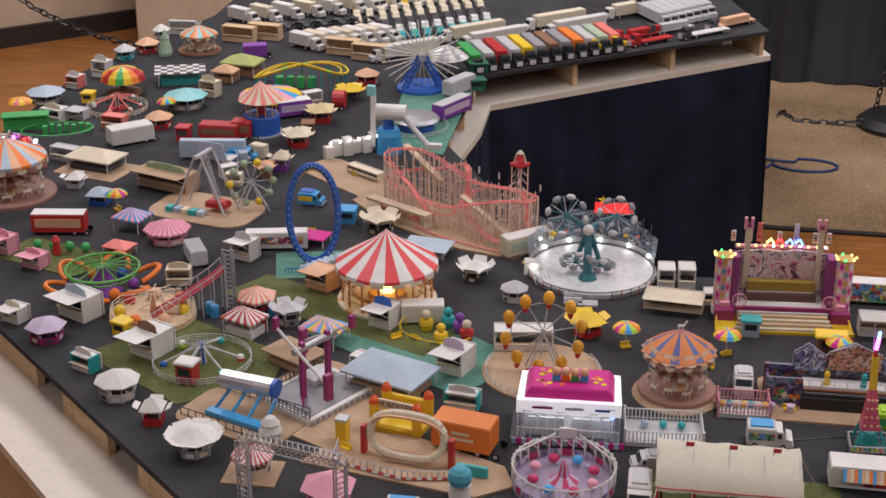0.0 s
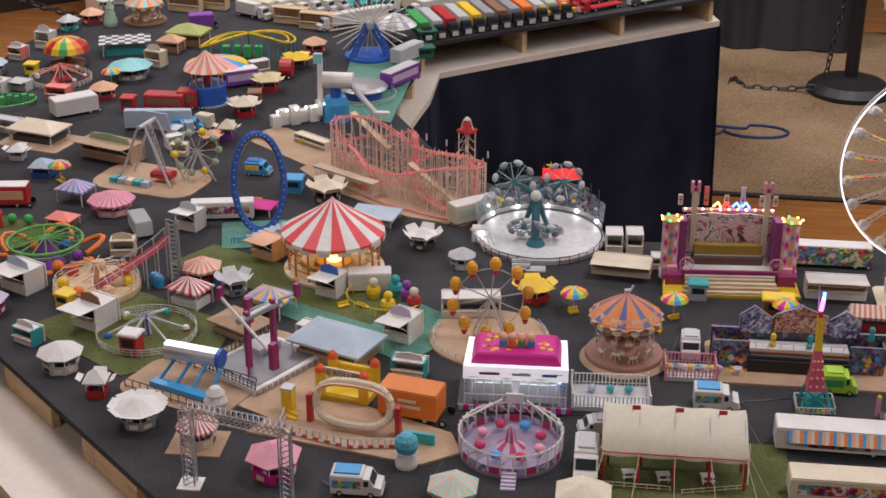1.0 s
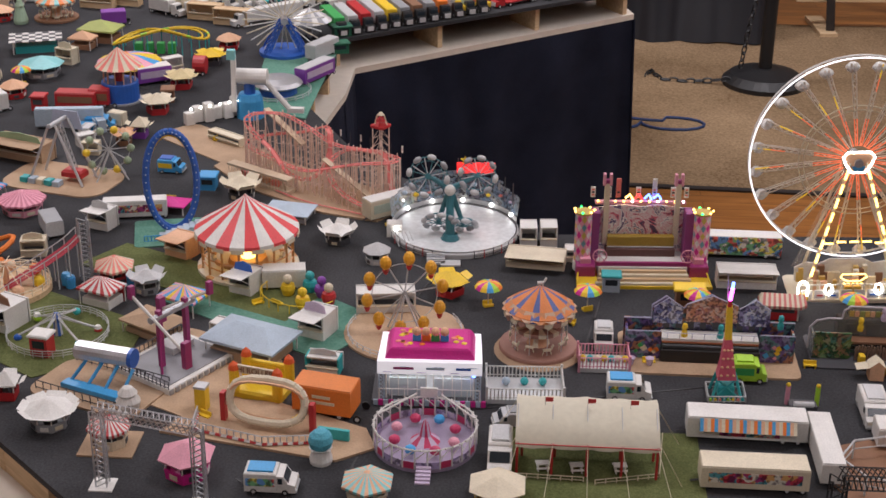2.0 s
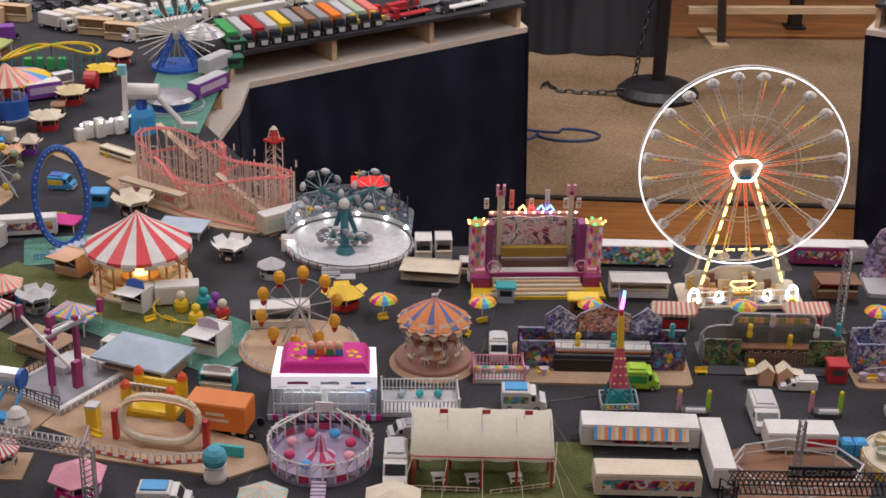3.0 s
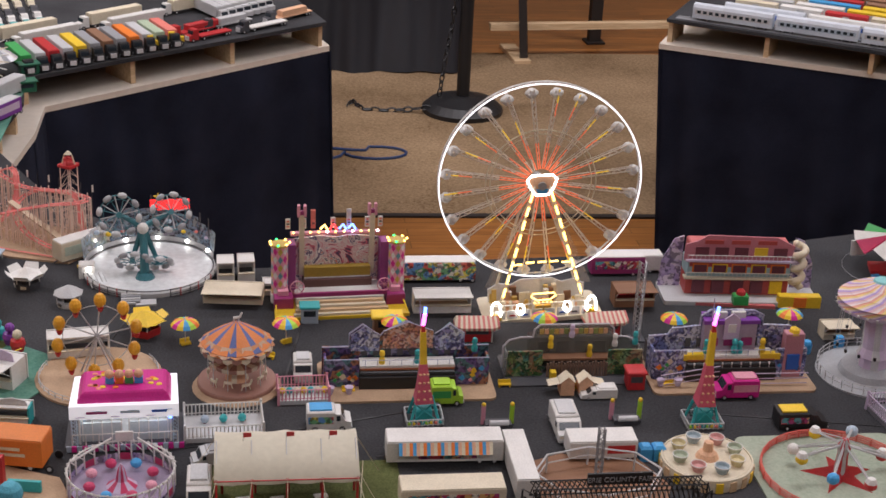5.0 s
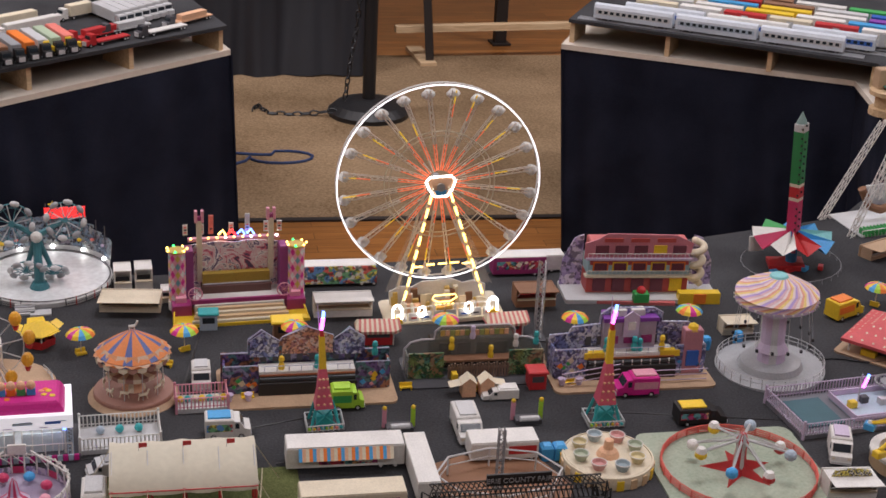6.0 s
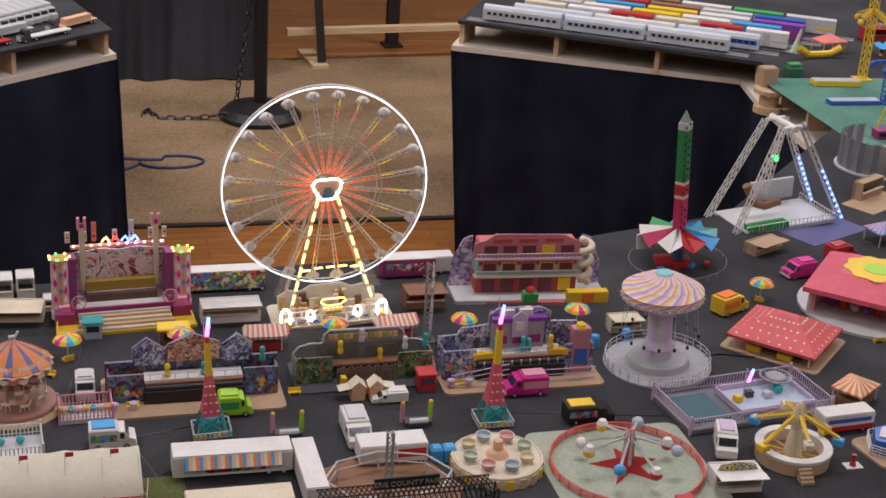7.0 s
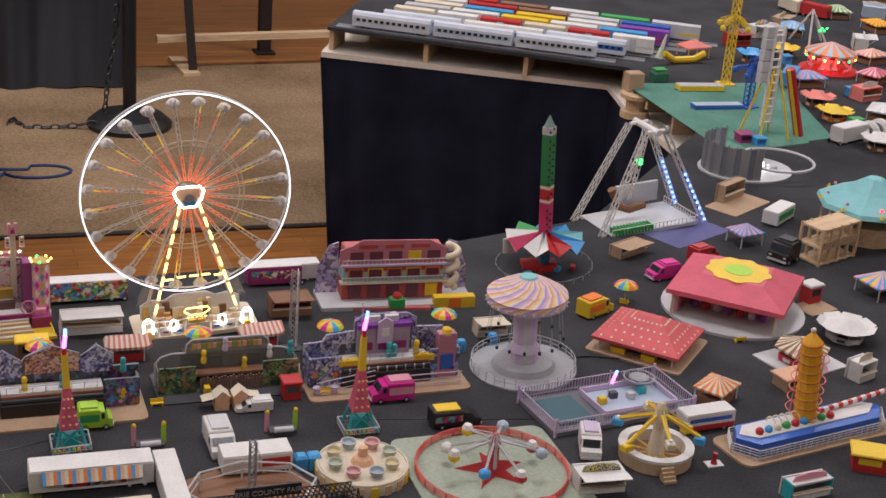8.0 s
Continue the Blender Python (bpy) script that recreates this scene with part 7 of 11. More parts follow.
def low_fence(x0, y0, x1, y1, label="low white rail fence on the turf", c=CREAM, h=0.01):
    th = thing("rail_fence", x0, y0, 0, label, "fence", "rail fences")
    dx, dy = x1 - x0, y1 - y0
    n = max(int(math.hypot(dx, dy) / 0.015), 2)
    for k in range(n + 1):
        Mesh(c).rod((dx * k / n, dy * k / n, 0), (dx * k / n, dy * k / n, h), 0.0009, 0, 4).part("post", th)
    for zz in (0.4, 0.95):
        Mesh(c).rod((0, 0, h * zz), (dx, dy, h * zz), 0.0007, 0, 4).part("rail", th)


low_fence(-0.634, -0.890, -0.533, -0.893)
low_fence(-0.516, -0.899, -0.420, -0.874)
low_fence(-0.420, -0.874, -0.408, -0.760)

# midway parasols and benches
umbrella(-0.697, -0.328)
umbrella(-0.516, -0.329)
umbrella(-0.318, -0.329)
umbrella(-0.038, -0.322)
umbrella(0.207, -0.334)
umbrella(0.437, -0.321)
umbrella(0.860, -0.249)
bench(-0.415, -0.522, 4)
bench(-0.142, -0.511, 0)
bench(0.147, -0.523, 0)
bench(-0.013, -0.527, 5)
bench(-1.130, -0.760, -30)

# stalls of the middle
kiosk(-0.611, -0.143, -6, 0.1291, 0.05, 0.034, "long cream food trailer with a raised flap", wall=CREAM, inside=BROWN)
kiosk(-0.628, -0.046, 3, 0.038, 0.05, 0.05, "plain white storage box beside the ride", flap=False)
kiosk(-0.588, -0.040, 3, 0.038, 0.05, 0.05, "plain white storage box beside the ride", flap=False)
kiosk(-0.542, -0.112, 3, 0.03, 0.035, 0.03, "plain white cabinet beside the ride", flap=False)
kiosk(-0.215, -0.199, 0, 0.1266, 0.04, 0.045, "long white game stall with a flat roof flap", inside=TAN)
kiosk(0.166, -0.182, 0, 0.0909, 0.045, 0.045, "brown wooden stall with a red counter", wall=BROWN, inside=RED)
trailer(-0.206, -0.063, 0, 0.1481, 0.035, 0.0450, ART_POSTER, "carnival trailer printed with bright posters", roof=WHITE)
trailer(0.166, -0.041, 0, 0.1111, 0.035, 0.0430, PLUM, "maroon show trailer with a white roof", roof=WHITE, stripe=ART_RED)
trailer(0.200, -0.025, 0, 0.1289, 0.035, 0.0384, WHITE, "long white semi trailer beside the wheel")
awning_stand(-0.165, -0.323, -2, 0.084, 0.052, 0.046)
awning_stand(0.080, -0.312, 5, 0.084, 0.052, 0.046)
food_stand(-1.008, -0.073, 20, 0.0706, 0.04, WHITE, DGREY, "white folded-roof stand with upturned flaps", sides=6, petal=0.25)
food_stand(-0.920, -0.158, 0, 0.0608, 0.04, LGREY, LGREY, "pale grey octagonal stand with striped counter", sides=8)
food_stand(-0.771, -0.283, 30, 0.0759, 0.045, YELLOW, RED, "yellow star-roofed stand on a red counter", sides=5, petal=0.12)
booth(-0.470, -0.241, 0, 0.032, 0.026, 0.036, PALEBLUE, TEAL, "teal and white ticket booth with lit windows")
booth(-0.329, -0.292, 0, 0.05, 0.03, 0.04, BROWN, YELLOW, "brown booth under a yellow roof", name="game_booth", group="game booths")


def picket_box(x, y, yaw, w, d, c, label, h=0.016, deck=LGREY, lift=0.008):
    th = thing("fenced_platform", x, y, yaw, label, "platform", "fenced platforms")
    Mesh(deck).box(0, 0, 0, w, d, lift).part("deck", th)
    for a, b in (((-w / 2, -d / 2), (w / 2, -d / 2)), ((w / 2, -d / 2), (w / 2, d / 2)), ((w / 2, d / 2), (-w / 2, d / 2)), ((-w / 2, d / 2), (-w / 2, -d / 2))):
        picket(th, a, b, h, c, max(int(math.hypot(a[0] - b[0], a[1] - b[1]) / 0.006), 3), lift)
    for sx in (-1, 1):
        for sy in (-1, 1):
            Mesh(c).box(sx * w / 2, sy * d / 2, 0, 0.004, 0.004, lift + h * 1.25).part("corner_post", th)
    return th


th = picket_box(-0.625, -0.637, 3, 0.125, 0.075, WHITE, "white fenced loading platform with blue tubs", h=0.02)
for k in range(3):
    Mesh(TEAL if k else PALEBLUE).ball(-0.03 + 0.03 * k, 0.01, 0.016, 0.007, 0, 8).part("tub", th)
th = picket_box(-0.493, -0.535, 2, 0.0851, 0.05, PINK, "pink fenced game pen with prizes", h=0.02)
for k in range(7):
    Mesh((YELLOW, TEAL, CREAM)[k % 3]).ball(-0.035 + 0.012 * k, 0, 0.014, 0.006, 0, 7).part("prize", th)
van(-0.491, -0.464, 90, 0.055, 0.032, 0.036, WHITE, LGREY, "plain white box truck parked behind the pen", category="truck")
van(-0.455, -0.634, 180, 0.072, 0.036, 0.036, WHITE, SKY, "white ice-cream van with blue roof hatches", stripe=ART_POSTER)
van(-0.990, -0.946, 180, 0.075, 0.036, 0.036, WHITE, SKY, "white ice-cream van with printed sides and blue hatches", stripe=ART_POSTER)
van(-0.658, -0.863, 90, 0.085, 0.036, 0.05, WHITE, LGREY, "white delivery truck facing the midway", category="truck")
van(-0.643, -0.736, 10, 0.06, 0.03, 0.026, LGREY, GREY, "grey pickup parked by the tent", category="truck")
van(-0.251, -0.560, 180, 0.0541, 0.034, 0.038, LIME, LIME, "lime green food truck with dark windows", stripe=GREEN)
van(0.257, -0.561, 0, 0.0764, 0.034, 0.038, MAGENTA, PINK, "hot pink food truck with a raised roof", stripe=PINK)
van(0.338, -0.667, 180, 0.0851, 0.036, 0.032, BLACK, YELLOW, "black delivery truck with a yellow roof and flame art", stripe=ART_RED, category="truck")
trailer(-0.278, -0.741, -1, 0.1849, 0.045, 0.0422, WHITE, "long white concession trailer with a striped awning", awning=(SKY, PEACH, CREAM, ORANGE))
trailer(-0.283, -0.878, 0, 0.1583, 0.045, 0.0417, CREAM, "white show trailer with brown painted artwork", stripe=ART_RED)
trailer(-0.166, -0.801, 90, 0.15, 0.0354, 0.04, WHITE, "plain white box trailer with a grey edge")
trailer(-0.051, -0.743, 0, 0.0562, 0.045, 0.0359, WHITE, "plain white box trailer on wheels", group="white trailers")
trailer(0.005, -0.743, 0, 0.0527, 0.045, 0.0359, WHITE, "white box trailer with a red slanting stripe", stripe=RED, group="white trailers")
van(-0.066, -0.667, 90, 0.09, 0.04, 0.036, WHITE, LGREY, "white flatbed truck facing the camera side", category="truck")
van(0.015, -0.553, 0, 0.0624, 0.028, 0.02, WHITE, WHITE, "long white car with dark windows", hood=0.25, category="car")
trailer(0.770, -0.763, 4, 0.0989, 0.036, 0.036, WHITE, "red, white and blue striped cargo trailer", stripe=BLUE, roof=WHITE, base=RED)
van(0.531, -0.803, 70, 0.07, 0.034, 0.04, WHITE, LILAC, "white box truck seen from above", category="truck")


def gable_stall(x, y, yaw):
    th = thing("gable_stall", x, y, yaw, "pair of tan gabled huts with side awnings", "hut", "huts")
    for sx in (-1, 1):
        Mesh(PEACH).board([(sx * 0.016 - 0.012, 0), (sx * 0.016 + 0.012, 0), (sx * 0.016 + 0.012, 0.026), (sx * 0.016, 0.036), (sx * 0.016 - 0.012, 0.026)], -0.012, 0.012).part("hut_body", th)
        Mesh(CREAM).add([(sx * 0.016 - 0.014, -0.014, 0.025), (sx * 0.016, -0.014, 0.037), (sx * 0.016, 0.014, 0.037), (sx * 0.016 - 0.014, 0.014, 0.025), (sx * 0.016 + 0.014, -0.014, 0.025), (sx * 0.016 + 0.014, 0.014, 0.025)], [(0, 1, 2, 3), (1, 4, 5, 2)]).part("roof", th)
        Mesh(CREAM).add([(sx * 0.03, -0.012, 0.024), (sx * 0.05, -0.012, 0.020), (sx * 0.05, 0.012, 0.020), (sx * 0.03, 0.012, 0.024)], [(0, 1, 2, 3)]).part("awning", th)


gable_stall(-0.022, -0.537, 0)
for cx, cy in ((-0.175, -0.645), (0.044, -0.640)):
    th = thing("game_trailer", cx, cy, 0, "small fishing-game stand between two painted posts", "game stand", "game stands")
    Mesh(DGREY).box(0, 0, 0, 0.045, 0.022, 0.008).part("tray", th)
    Mesh(LGREY).rod((-0.016, -0.012, 0.012), (0.016, -0.012, 0.012), 0.005, 0, 8).part("drum", th)
    for sx in (-1, 1):
        Mesh(LIME if sx > 0 else PINK).box(sx * 0.024, 0.008, 0, 0.007, 0.004, 0.036).part("post", th)
        Mesh(YELLOW).ball(sx * 0.024, 0.008, 0.036, 0.004, 0, 6).part("finial", th)
booth(0.088, -0.519, 0, 0.03, 0.03, 0.036, RED, RED, "plain red ticket box", door=DGREY)
th = thing("water_tank", 0.057, -0.759, 0, "bright blue plastic twin water tank", "tank", "tanks")
for sx in (-1, 1):
    Mesh(SKY).box(sx * 0.011, 0, 0, 0.02, 0.022, 0.026, bev=0.004).part("tank", th)


def sign_gantry(x, y, z, w):
    """A black lattice beam on posts, with the fair's name on a board above it."""
    th = thing("entrance_gantry", x, y, 0.5, "black lattice entrance gantry with a lettered name board", "gantry")
    Mesh(BLACK).truss((-w / 2, 0, z), (w / 2, 0, z), 0.022, 0.0014, 34).part("beam", th)
    for sx in (-1, 1):
        Mesh(BLACK).truss((sx * w / 2, 0, 0), (sx * w / 2, 0, z), 0.02, 0.0014, 10).part("post", th)
    board = Mesh(BLACK).box(0.0, -0.004, z + 0.013, 0.092, 0.004, 0.017).part("name_board", th)
    cu = bpy.data.curves.new("lettering", "FONT")
    cu.body, cu.size, cu.align_x, cu.extrude = "ERIE COUNTY FAIR", 0.0108, "CENTER", 0.0006
    cu.materials.append(GREY)
    t = new("lettering", cu)
    t.parent = board
    t.matrix_basis = pose(0, -0.0072, z + 0.0175, 90)


sign_gantry(-0.078, -1.050, 0.131, 0.245)
th = thing("lattice_arena", -0.052, -0.847, 0, "grey octagonal lattice ring with a mast on a brown board", "ride frame")
Mesh(BROWN).slab(disc_pts(0.12, 8), 0, 0.003).part("base_board", th)
for k in range(8):
    a, b = 2 * math.pi * k / 8, 2 * math.pi * (k + 1) / 8
    Mesh(LGREY).rod((0.1 * math.cos(a), 0.07 * math.sin(a), 0.003), (0.1 * math.cos(a), 0.07 * math.sin(a), 0.035), 0.0016).part("post", th)
    Mesh(LGREY).rod((0.1 * math.cos(a), 0.07 * math.sin(a), 0.035), (0.1 * math.cos(b), 0.07 * math.sin(b), 0.035), 0.0016).rod((0.1 * math.cos(a), 0.07 * math.sin(a), 0.02), (0.1 * math.cos(b), 0.07 * math.sin(b), 0.02), 0.001).part("rail", th)
Mesh(GREY).truss((0, 0, 0.003), (0, 0, 0.11), 0.009, 0.0012, 12).part("mast", th)
th = thing("lattice_mast", 0.135, -0.339, 0, "slim silver lattice mast standing on the midway", "mast")
Mesh(SILVER).truss((0, 0, 0), (0, 0, 0.1583), 0.012, 0.0012, 16).part("mast_frame", th)
Mesh(DGREY).box(0, 0, 0, 0.03, 0.03, 0.003).part("foot", th)


# slender models stand a little out of plumb
for nm, deg in (("ferris_wheel", -3.6), ("drop_tower", -4.0), ("pendulum_ride", -3.0), ("swing_carousel", -2.5), ("beacon_tower", -2.5)):
    ob = bpy.data.objects[nm]
    ob.matrix_basis = ob.matrix_basis @ Matrix.Rotation(radians(deg), 4, "Y")


# ---- right half ----
def fun_house(x, y, yaw, w, d, h):
    th = thing("fun_house", x, y, yaw, "red and teal fun house with balconies and a slide", "fun house")
    Mesh(LGREY).slab(rounded(w * 1.0, d, 0.006), 0, 0.008).part("base", th)
    body = Mesh(mat("brick_red", (0.5, 0.08, 0.07), 0.5), mat("pale_teal", (0.36, 0.56, 0.60), 0.5), mat("salmon", (0.62, 0.16, 0.16), 0.5))
    body.box(-w * 0.02, d * 0.15, 0.008, w * 0.66, d * 0.5, h * 0.30, mi=0).box(-w * 0.02, d * 0.12, h * 0.34, w * 0.66, d * 0.5, h * 0.26, mi=1).box(-w * 0.02, d * 0.13, h * 0.60, w * 0.64, d * 0.48, h * 0.24, mi=2).box(-w * 0.02, -d * 0.1325, h * 0.50, w * 0.64, 0.002, h * 0.09, mi=0)
    body.part("body", th)
    Mesh(mat("faded_rose", (0.60, 0.22, 0.27), 0.6)).board([(-w * 0.38, h * 0.6), (w * 0.30, h * 0.6), (w * 0.32, h * 0.84), (w * 0.20, h * 0.97), (-w * 0.24, h * 0.99), (-w * 0.30, h * 0.9), (-w * 0.38, h * 0.84)], -d * 0.145, -d * 0.115).part("top_board", th)
    for k in range(3):
        Mesh(mat("brick_red", (0.5, 0.08, 0.07), 0.5)).box(-w * 0.2 + w * 0.17 * k, -d * 0.15, h * 0.86, w * 0.12, 0.002, h * 0.06).part("name_bar", th, "unreadable red lettering")
    for zz, c in ((h * 0.32, CREAM), (h * 0.59, LILAC)):
        Mesh(c).box(-w * 0.02, -d * 0.13, zz, w * 0.7, d * 0.18, 0.004).part("balcony", th)
        for k in range(26):
            px = -w * 0.36 + w * 0.68 * k / 25
            Mesh(WHITE).rod((px, -d * 0.2, zz + 0.004), (px, -d * 0.2, zz + 0.014), 0.0006, 0, 4).part("baluster", th)
        Mesh(WHITE).rod((-w * 0.36, -d * 0.2, zz + 0.014), (w * 0.32, -d * 0.2, zz + 0.014), 0.0009).part("handrail", th)
    for k in range(5):
        px = -w * 0.27 + w * 0.125 * k
        fr = Mesh(YELLOW if k % 2 else ORANGE).box(px, -d * 0.13, h * 0.40, w * 0.10, 0.003, h * 0.15).part("window_frame", th)
        Mesh(mat("maroon_opening", (0.16, 0.04, 0.06), 0.5)).box(px, -d * 0.13 - 0.002, h * 0.42, w * 0.08, 0.002, h * 0.11).part("pane", fr)
        Mesh(mat("maroon_opening", (0.16, 0.04, 0.06), 0.5) if k != 3 else YELLOW).box(px, -d * 0.15, h * 0.68, w * 0.085, 0.003, h * 0.13).part("upper_window", th)
        Mesh(mat("maroon_opening", (0.16, 0.04, 0.06), 0.5) if k != 4 else YELLOW).box(px, -d * 0.1 - 0.002, 0.012, w * 0.08, 0.003, h * 0.2).part("doorway", th)
    Mesh(CREAM).tube([(w * 0.36 + 0.010 * math.cos(k * 0.5), -d * 0.1 + 0.010 * math.sin(k * 0.5), h * (0.18 + 0.016 * k)) for k in range(44)], 0.0075, 0, 7).part("spiral_slide", th, "cream spiral slide", smooth=True)
    for sx in (-1, 1):
        Mesh(ART_LILAC).board([(sx * w * 0.36, 0.008), (sx * w * 0.50, 0.008), (sx * w * 0.49, h * 0.45), (sx * w * 0.42, h * 0.8), (sx * w * 0.36, h * 0.85)][::sx], d * 0.30, d * 0.33).part("wing_panel", th)
    Mesh(YELLOW, ORANGE).box(w * 0.36, -d * 0.45, 0, w * 0.27, d * 0.2, h * 0.18).box(w * 0.36, -d * 0.56, 0.002, w * 0.08, 0.002, h * 0.15, mi=1).part("ticket_counter", th)
    Mesh(mat("salmon", (0.58, 0.24, 0.22), 0.5)).slab([(-w * 0.3, -d * 0.5), (w * 0.2, -d * 0.62), (w * 0.2, -d * 0.5), (-w * 0.3, -d * 0.45)], 0, 0.006).part("ramp", th)
    booth_ob = Mesh(GREEN, RED).box(-w * 0.02, -d * 0.5, 0.006, 0.03, 0.02, 0.02).ball(-w * 0.02, -d * 0.5, 0.028, 0.01, 1, 8).part("clown_booth", th)


fun_house(0.389, -0.156, -4, 0.3139, 0.095, 0.1376)
kiosk(0.527, -0.339, 0, 0.0703, 0.035, 0.034, "small brown and white stall behind the swing ride", wall=CREAM, inside=BROWN)
van(0.773, -0.290, 205, 0.0756, 0.036, 0.04, YELLOW, ORANGE, "orange and yellow camper van on the midway", stripe=ORANGE)
van(1.002, -0.141, 10, 0.0685, 0.034, 0.036, MAGENTA, MAGENTA, "magenta delivery van parked behind a tent")
van(1.144, -0.060, 200, 0.0710, 0.034, 0.036, RED, RED, "dark red round-nosed van")


def dotted_tent(x, y, yaw, w, d, h):
    th = thing("dotted_tent", x, y, yaw, "red hipped tent roof with cream polka dots on a tan board", "tent", "large tents")
    Mesh(TAN).slab(rounded(w * 1.1, d * 1.1, 0.01), 0, 0.003).part("base_pad", th)
    coral = mat("faded_red_roof", (0.72, 0.12, 0.13), 0.6)
    m = Mesh(coral)
    cs = ((-1, -1), (1, -1), (1, 1), (-1, 1))
    zr = h * 0.45
    lo = [Vector((a * w / 2, b * d / 2, zr)) for a, b in cs]
    hi = [Vector((a * w * 0.12, b * d * 0.04, h)) for a, b in cs]
    for k in range(4):
        m.add([lo[k], lo[(k + 1) % 4], hi[(k + 1) % 4], hi[k]], [(0, 1, 2, 3)])
        m.add([lo[k] - Vector((0, 0, 0.006)), lo[(k + 1) % 4] - Vector((0, 0, 0.006)), lo[(k + 1) % 4], lo[k]], [(0, 1, 2, 3)])
    m.add(hi, [(0, 1, 2, 3)])
    roof = m.part("roof", th)
    for k in range(4):
        nrm = (lo[(k + 1) % 4] - lo[k]).cross(hi[k] - lo[k]).normalized()
        for i in range(7):
            for j in range(4):
                u, v = (i + 0.5 + 0.5 * (j % 2)) / 7.6, (j + 0.4) / 4.2
                p = lo[k].lerp(lo[(k + 1) % 4], u).lerp(hi[k].lerp(hi[(k + 1) % 4], u), v) + nrm * 0.0008
                t1 = (lo[(k + 1) % 4] - lo[k]).normalized()
                t2 = nrm.cross(t1)
                Mesh(CREAM).add([p + (t1 * math.cos(q * 1.0472) + t2 * math.sin(q * 1.0472)) * 0.0026 for q in range(6)], [tuple(range(6))]).part("dot", roof)
    for a, b in cs:
        Mesh(WHITE).rod((a * w * 0.42, b * d * 0.42, 0.003), (a * w * 0.42, b * d * 0.42, zr), 0.002).part("post", th)
    Mesh(DGREY).box(0, 0, 0.003, w * 0.62, d * 0.62, zr * 0.8).part("stall_core", th)
    for k in range(4):
        Mesh(YELLOW).box(-w * 0.2 + w * 0.35 * (k % 2), -d * 0.40 if k < 2 else 0, 0.003, 0.028, 0.014, 0.012).part("counter_box", th)


dotted_tent(0.816, -0.445, -46, 0.175, 0.165, 0.066)


def flower_tent(x, y, yaw, w, d, h):
    th = thing("flower_tent", x, y, yaw, "pink ride pavilion with a yellow flower painted on its roof", "tent", "large tents")
    m = Mesh(mat("raspberry_roof", (0.74, 0.13, 0.19), 0.55))
    zr = h * 0.7
    lo = [Vector((a * w / 2, b * d / 2, zr)) for a, b in ((-1, -1), (1, -1), (1, 1), (-1, 1))]
    hi = [Vector((a * w * 0.26, b * d * 0.26, h)) for a, b in ((-1, -1), (1, -1), (1, 1), (-1, 1))]
    for k in range(4):
        m.add([lo[k], lo[(k + 1) % 4], hi[(k + 1) % 4], hi[k]], [(0, 1, 2, 3)])
        m.add([lo[k] - Vector((0, 0, 0.01)), lo[(k + 1) % 4] - Vector((0, 0, 0.01)), lo[(k + 1) % 4], lo[k]], [(0, 1, 2, 3)])
    m.add(hi, [(0, 1, 2, 3)])
    roof = m.part("roof", th)
    pet = []
    for k in range(40):
        a = 2 * math.pi * k / 40
        rr = w * 0.27 * (1 + 0.07 * math.cos(9 * a))
        pet.append((rr * math.cos(a), rr * math.sin(a)))
    Mesh(YELLOW).slab(pet, h * 0.985, h + 0.0012).part("flower", roof, "yellow painted flower")
    Mesh(LIME).slab(disc_pts(w * 0.12, 20), h + 0.0012, h + 0.0022).part("flower_eye", roof)
    for a, b in ((-1, -1), (1, -1), (1, 1), (-1, 1)):
        Mesh(CREAM).rod((a * w * 0.44, b * d * 0.44, 0), (a * w * 0.44, b * d * 0.44, zr), 0.0035).part("post", th)
    Mesh(LGREY).slab(disc_pts(w * 0.62, 30), 0, 0.006).part("platform", th)
    Mesh(PLUM, PINK).box(0, d * 0.2, 0.006, w * 0.6, d * 0.3, h * 0.4).box(-w * 0.42, -d * 0.1, 0.006, 0.01, d * 0.6, h * 0.45, mi=1).part("ride_core", th)
    for k in range(7):
        Mesh((PURPLE, RED, LILAC)[k % 3]).ball(-w * 0.3 + w * 0.1 * k, -d * 0.2, 0.016, 0.010, 0, 8).part("ride_car", th)


flower_tent(1.076, -0.318, -42, 0.24, 0.225, 0.088)
th = picket_box(0.626, -0.665, 7, 0.285, 0.13, LILAC, "lilac fenced dodgem platform with a violet lamp post", h=0.022, deck=mat("pen_floor", (0.20, 0.20, 0.23), 0.5))
Mesh(mat("deep_teal_mat", (0.05, 0.13, 0.16), 0.6)).box(-0.085, 0.0, 0.0085, 0.07, 0.09, 0.003).part("floor_mat", th)
Mesh(PALEBLUE).box(0.045, 0.0, 0.0085, 0.15, 0.085, 0.003).part("floor_sheet", th)
for sy in (-0.045, 0.045):
    Mesh(LILAC).box(0.045, sy, 0.0118, 0.15, 0.003, 0.010).part("inner_wall", th)
for px in (-0.03, 0.12):
    Mesh(LILAC).box(px, 0, 0.0118, 0.003, 0.084, 0.010).part("inner_wall", th)
for k in range(4):
    Mesh((YELLOW, DGREY, LGREY, TEAL)[k]).box(-0.01 + 0.03 * k, 0.012 * (k % 2), 0.0118, 0.014, 0.012, 0.012).part("seat_block", th)
Mesh(LGREY).rod((0.0, 0, 0.008), (0.0, 0, 0.075), 0.0012).part("mast", th)
Mesh(LED_M).rod((0.006, 0, 0.048), (0.012, 0, 0.066), 0.0028, 0, 8).part("violet_lamp", th)
Mesh(LED_B).rod((0.012, 0, 0.066), (0.014, 0, 0.072), 0.0024, 0, 8).part("blue_lamp", th)
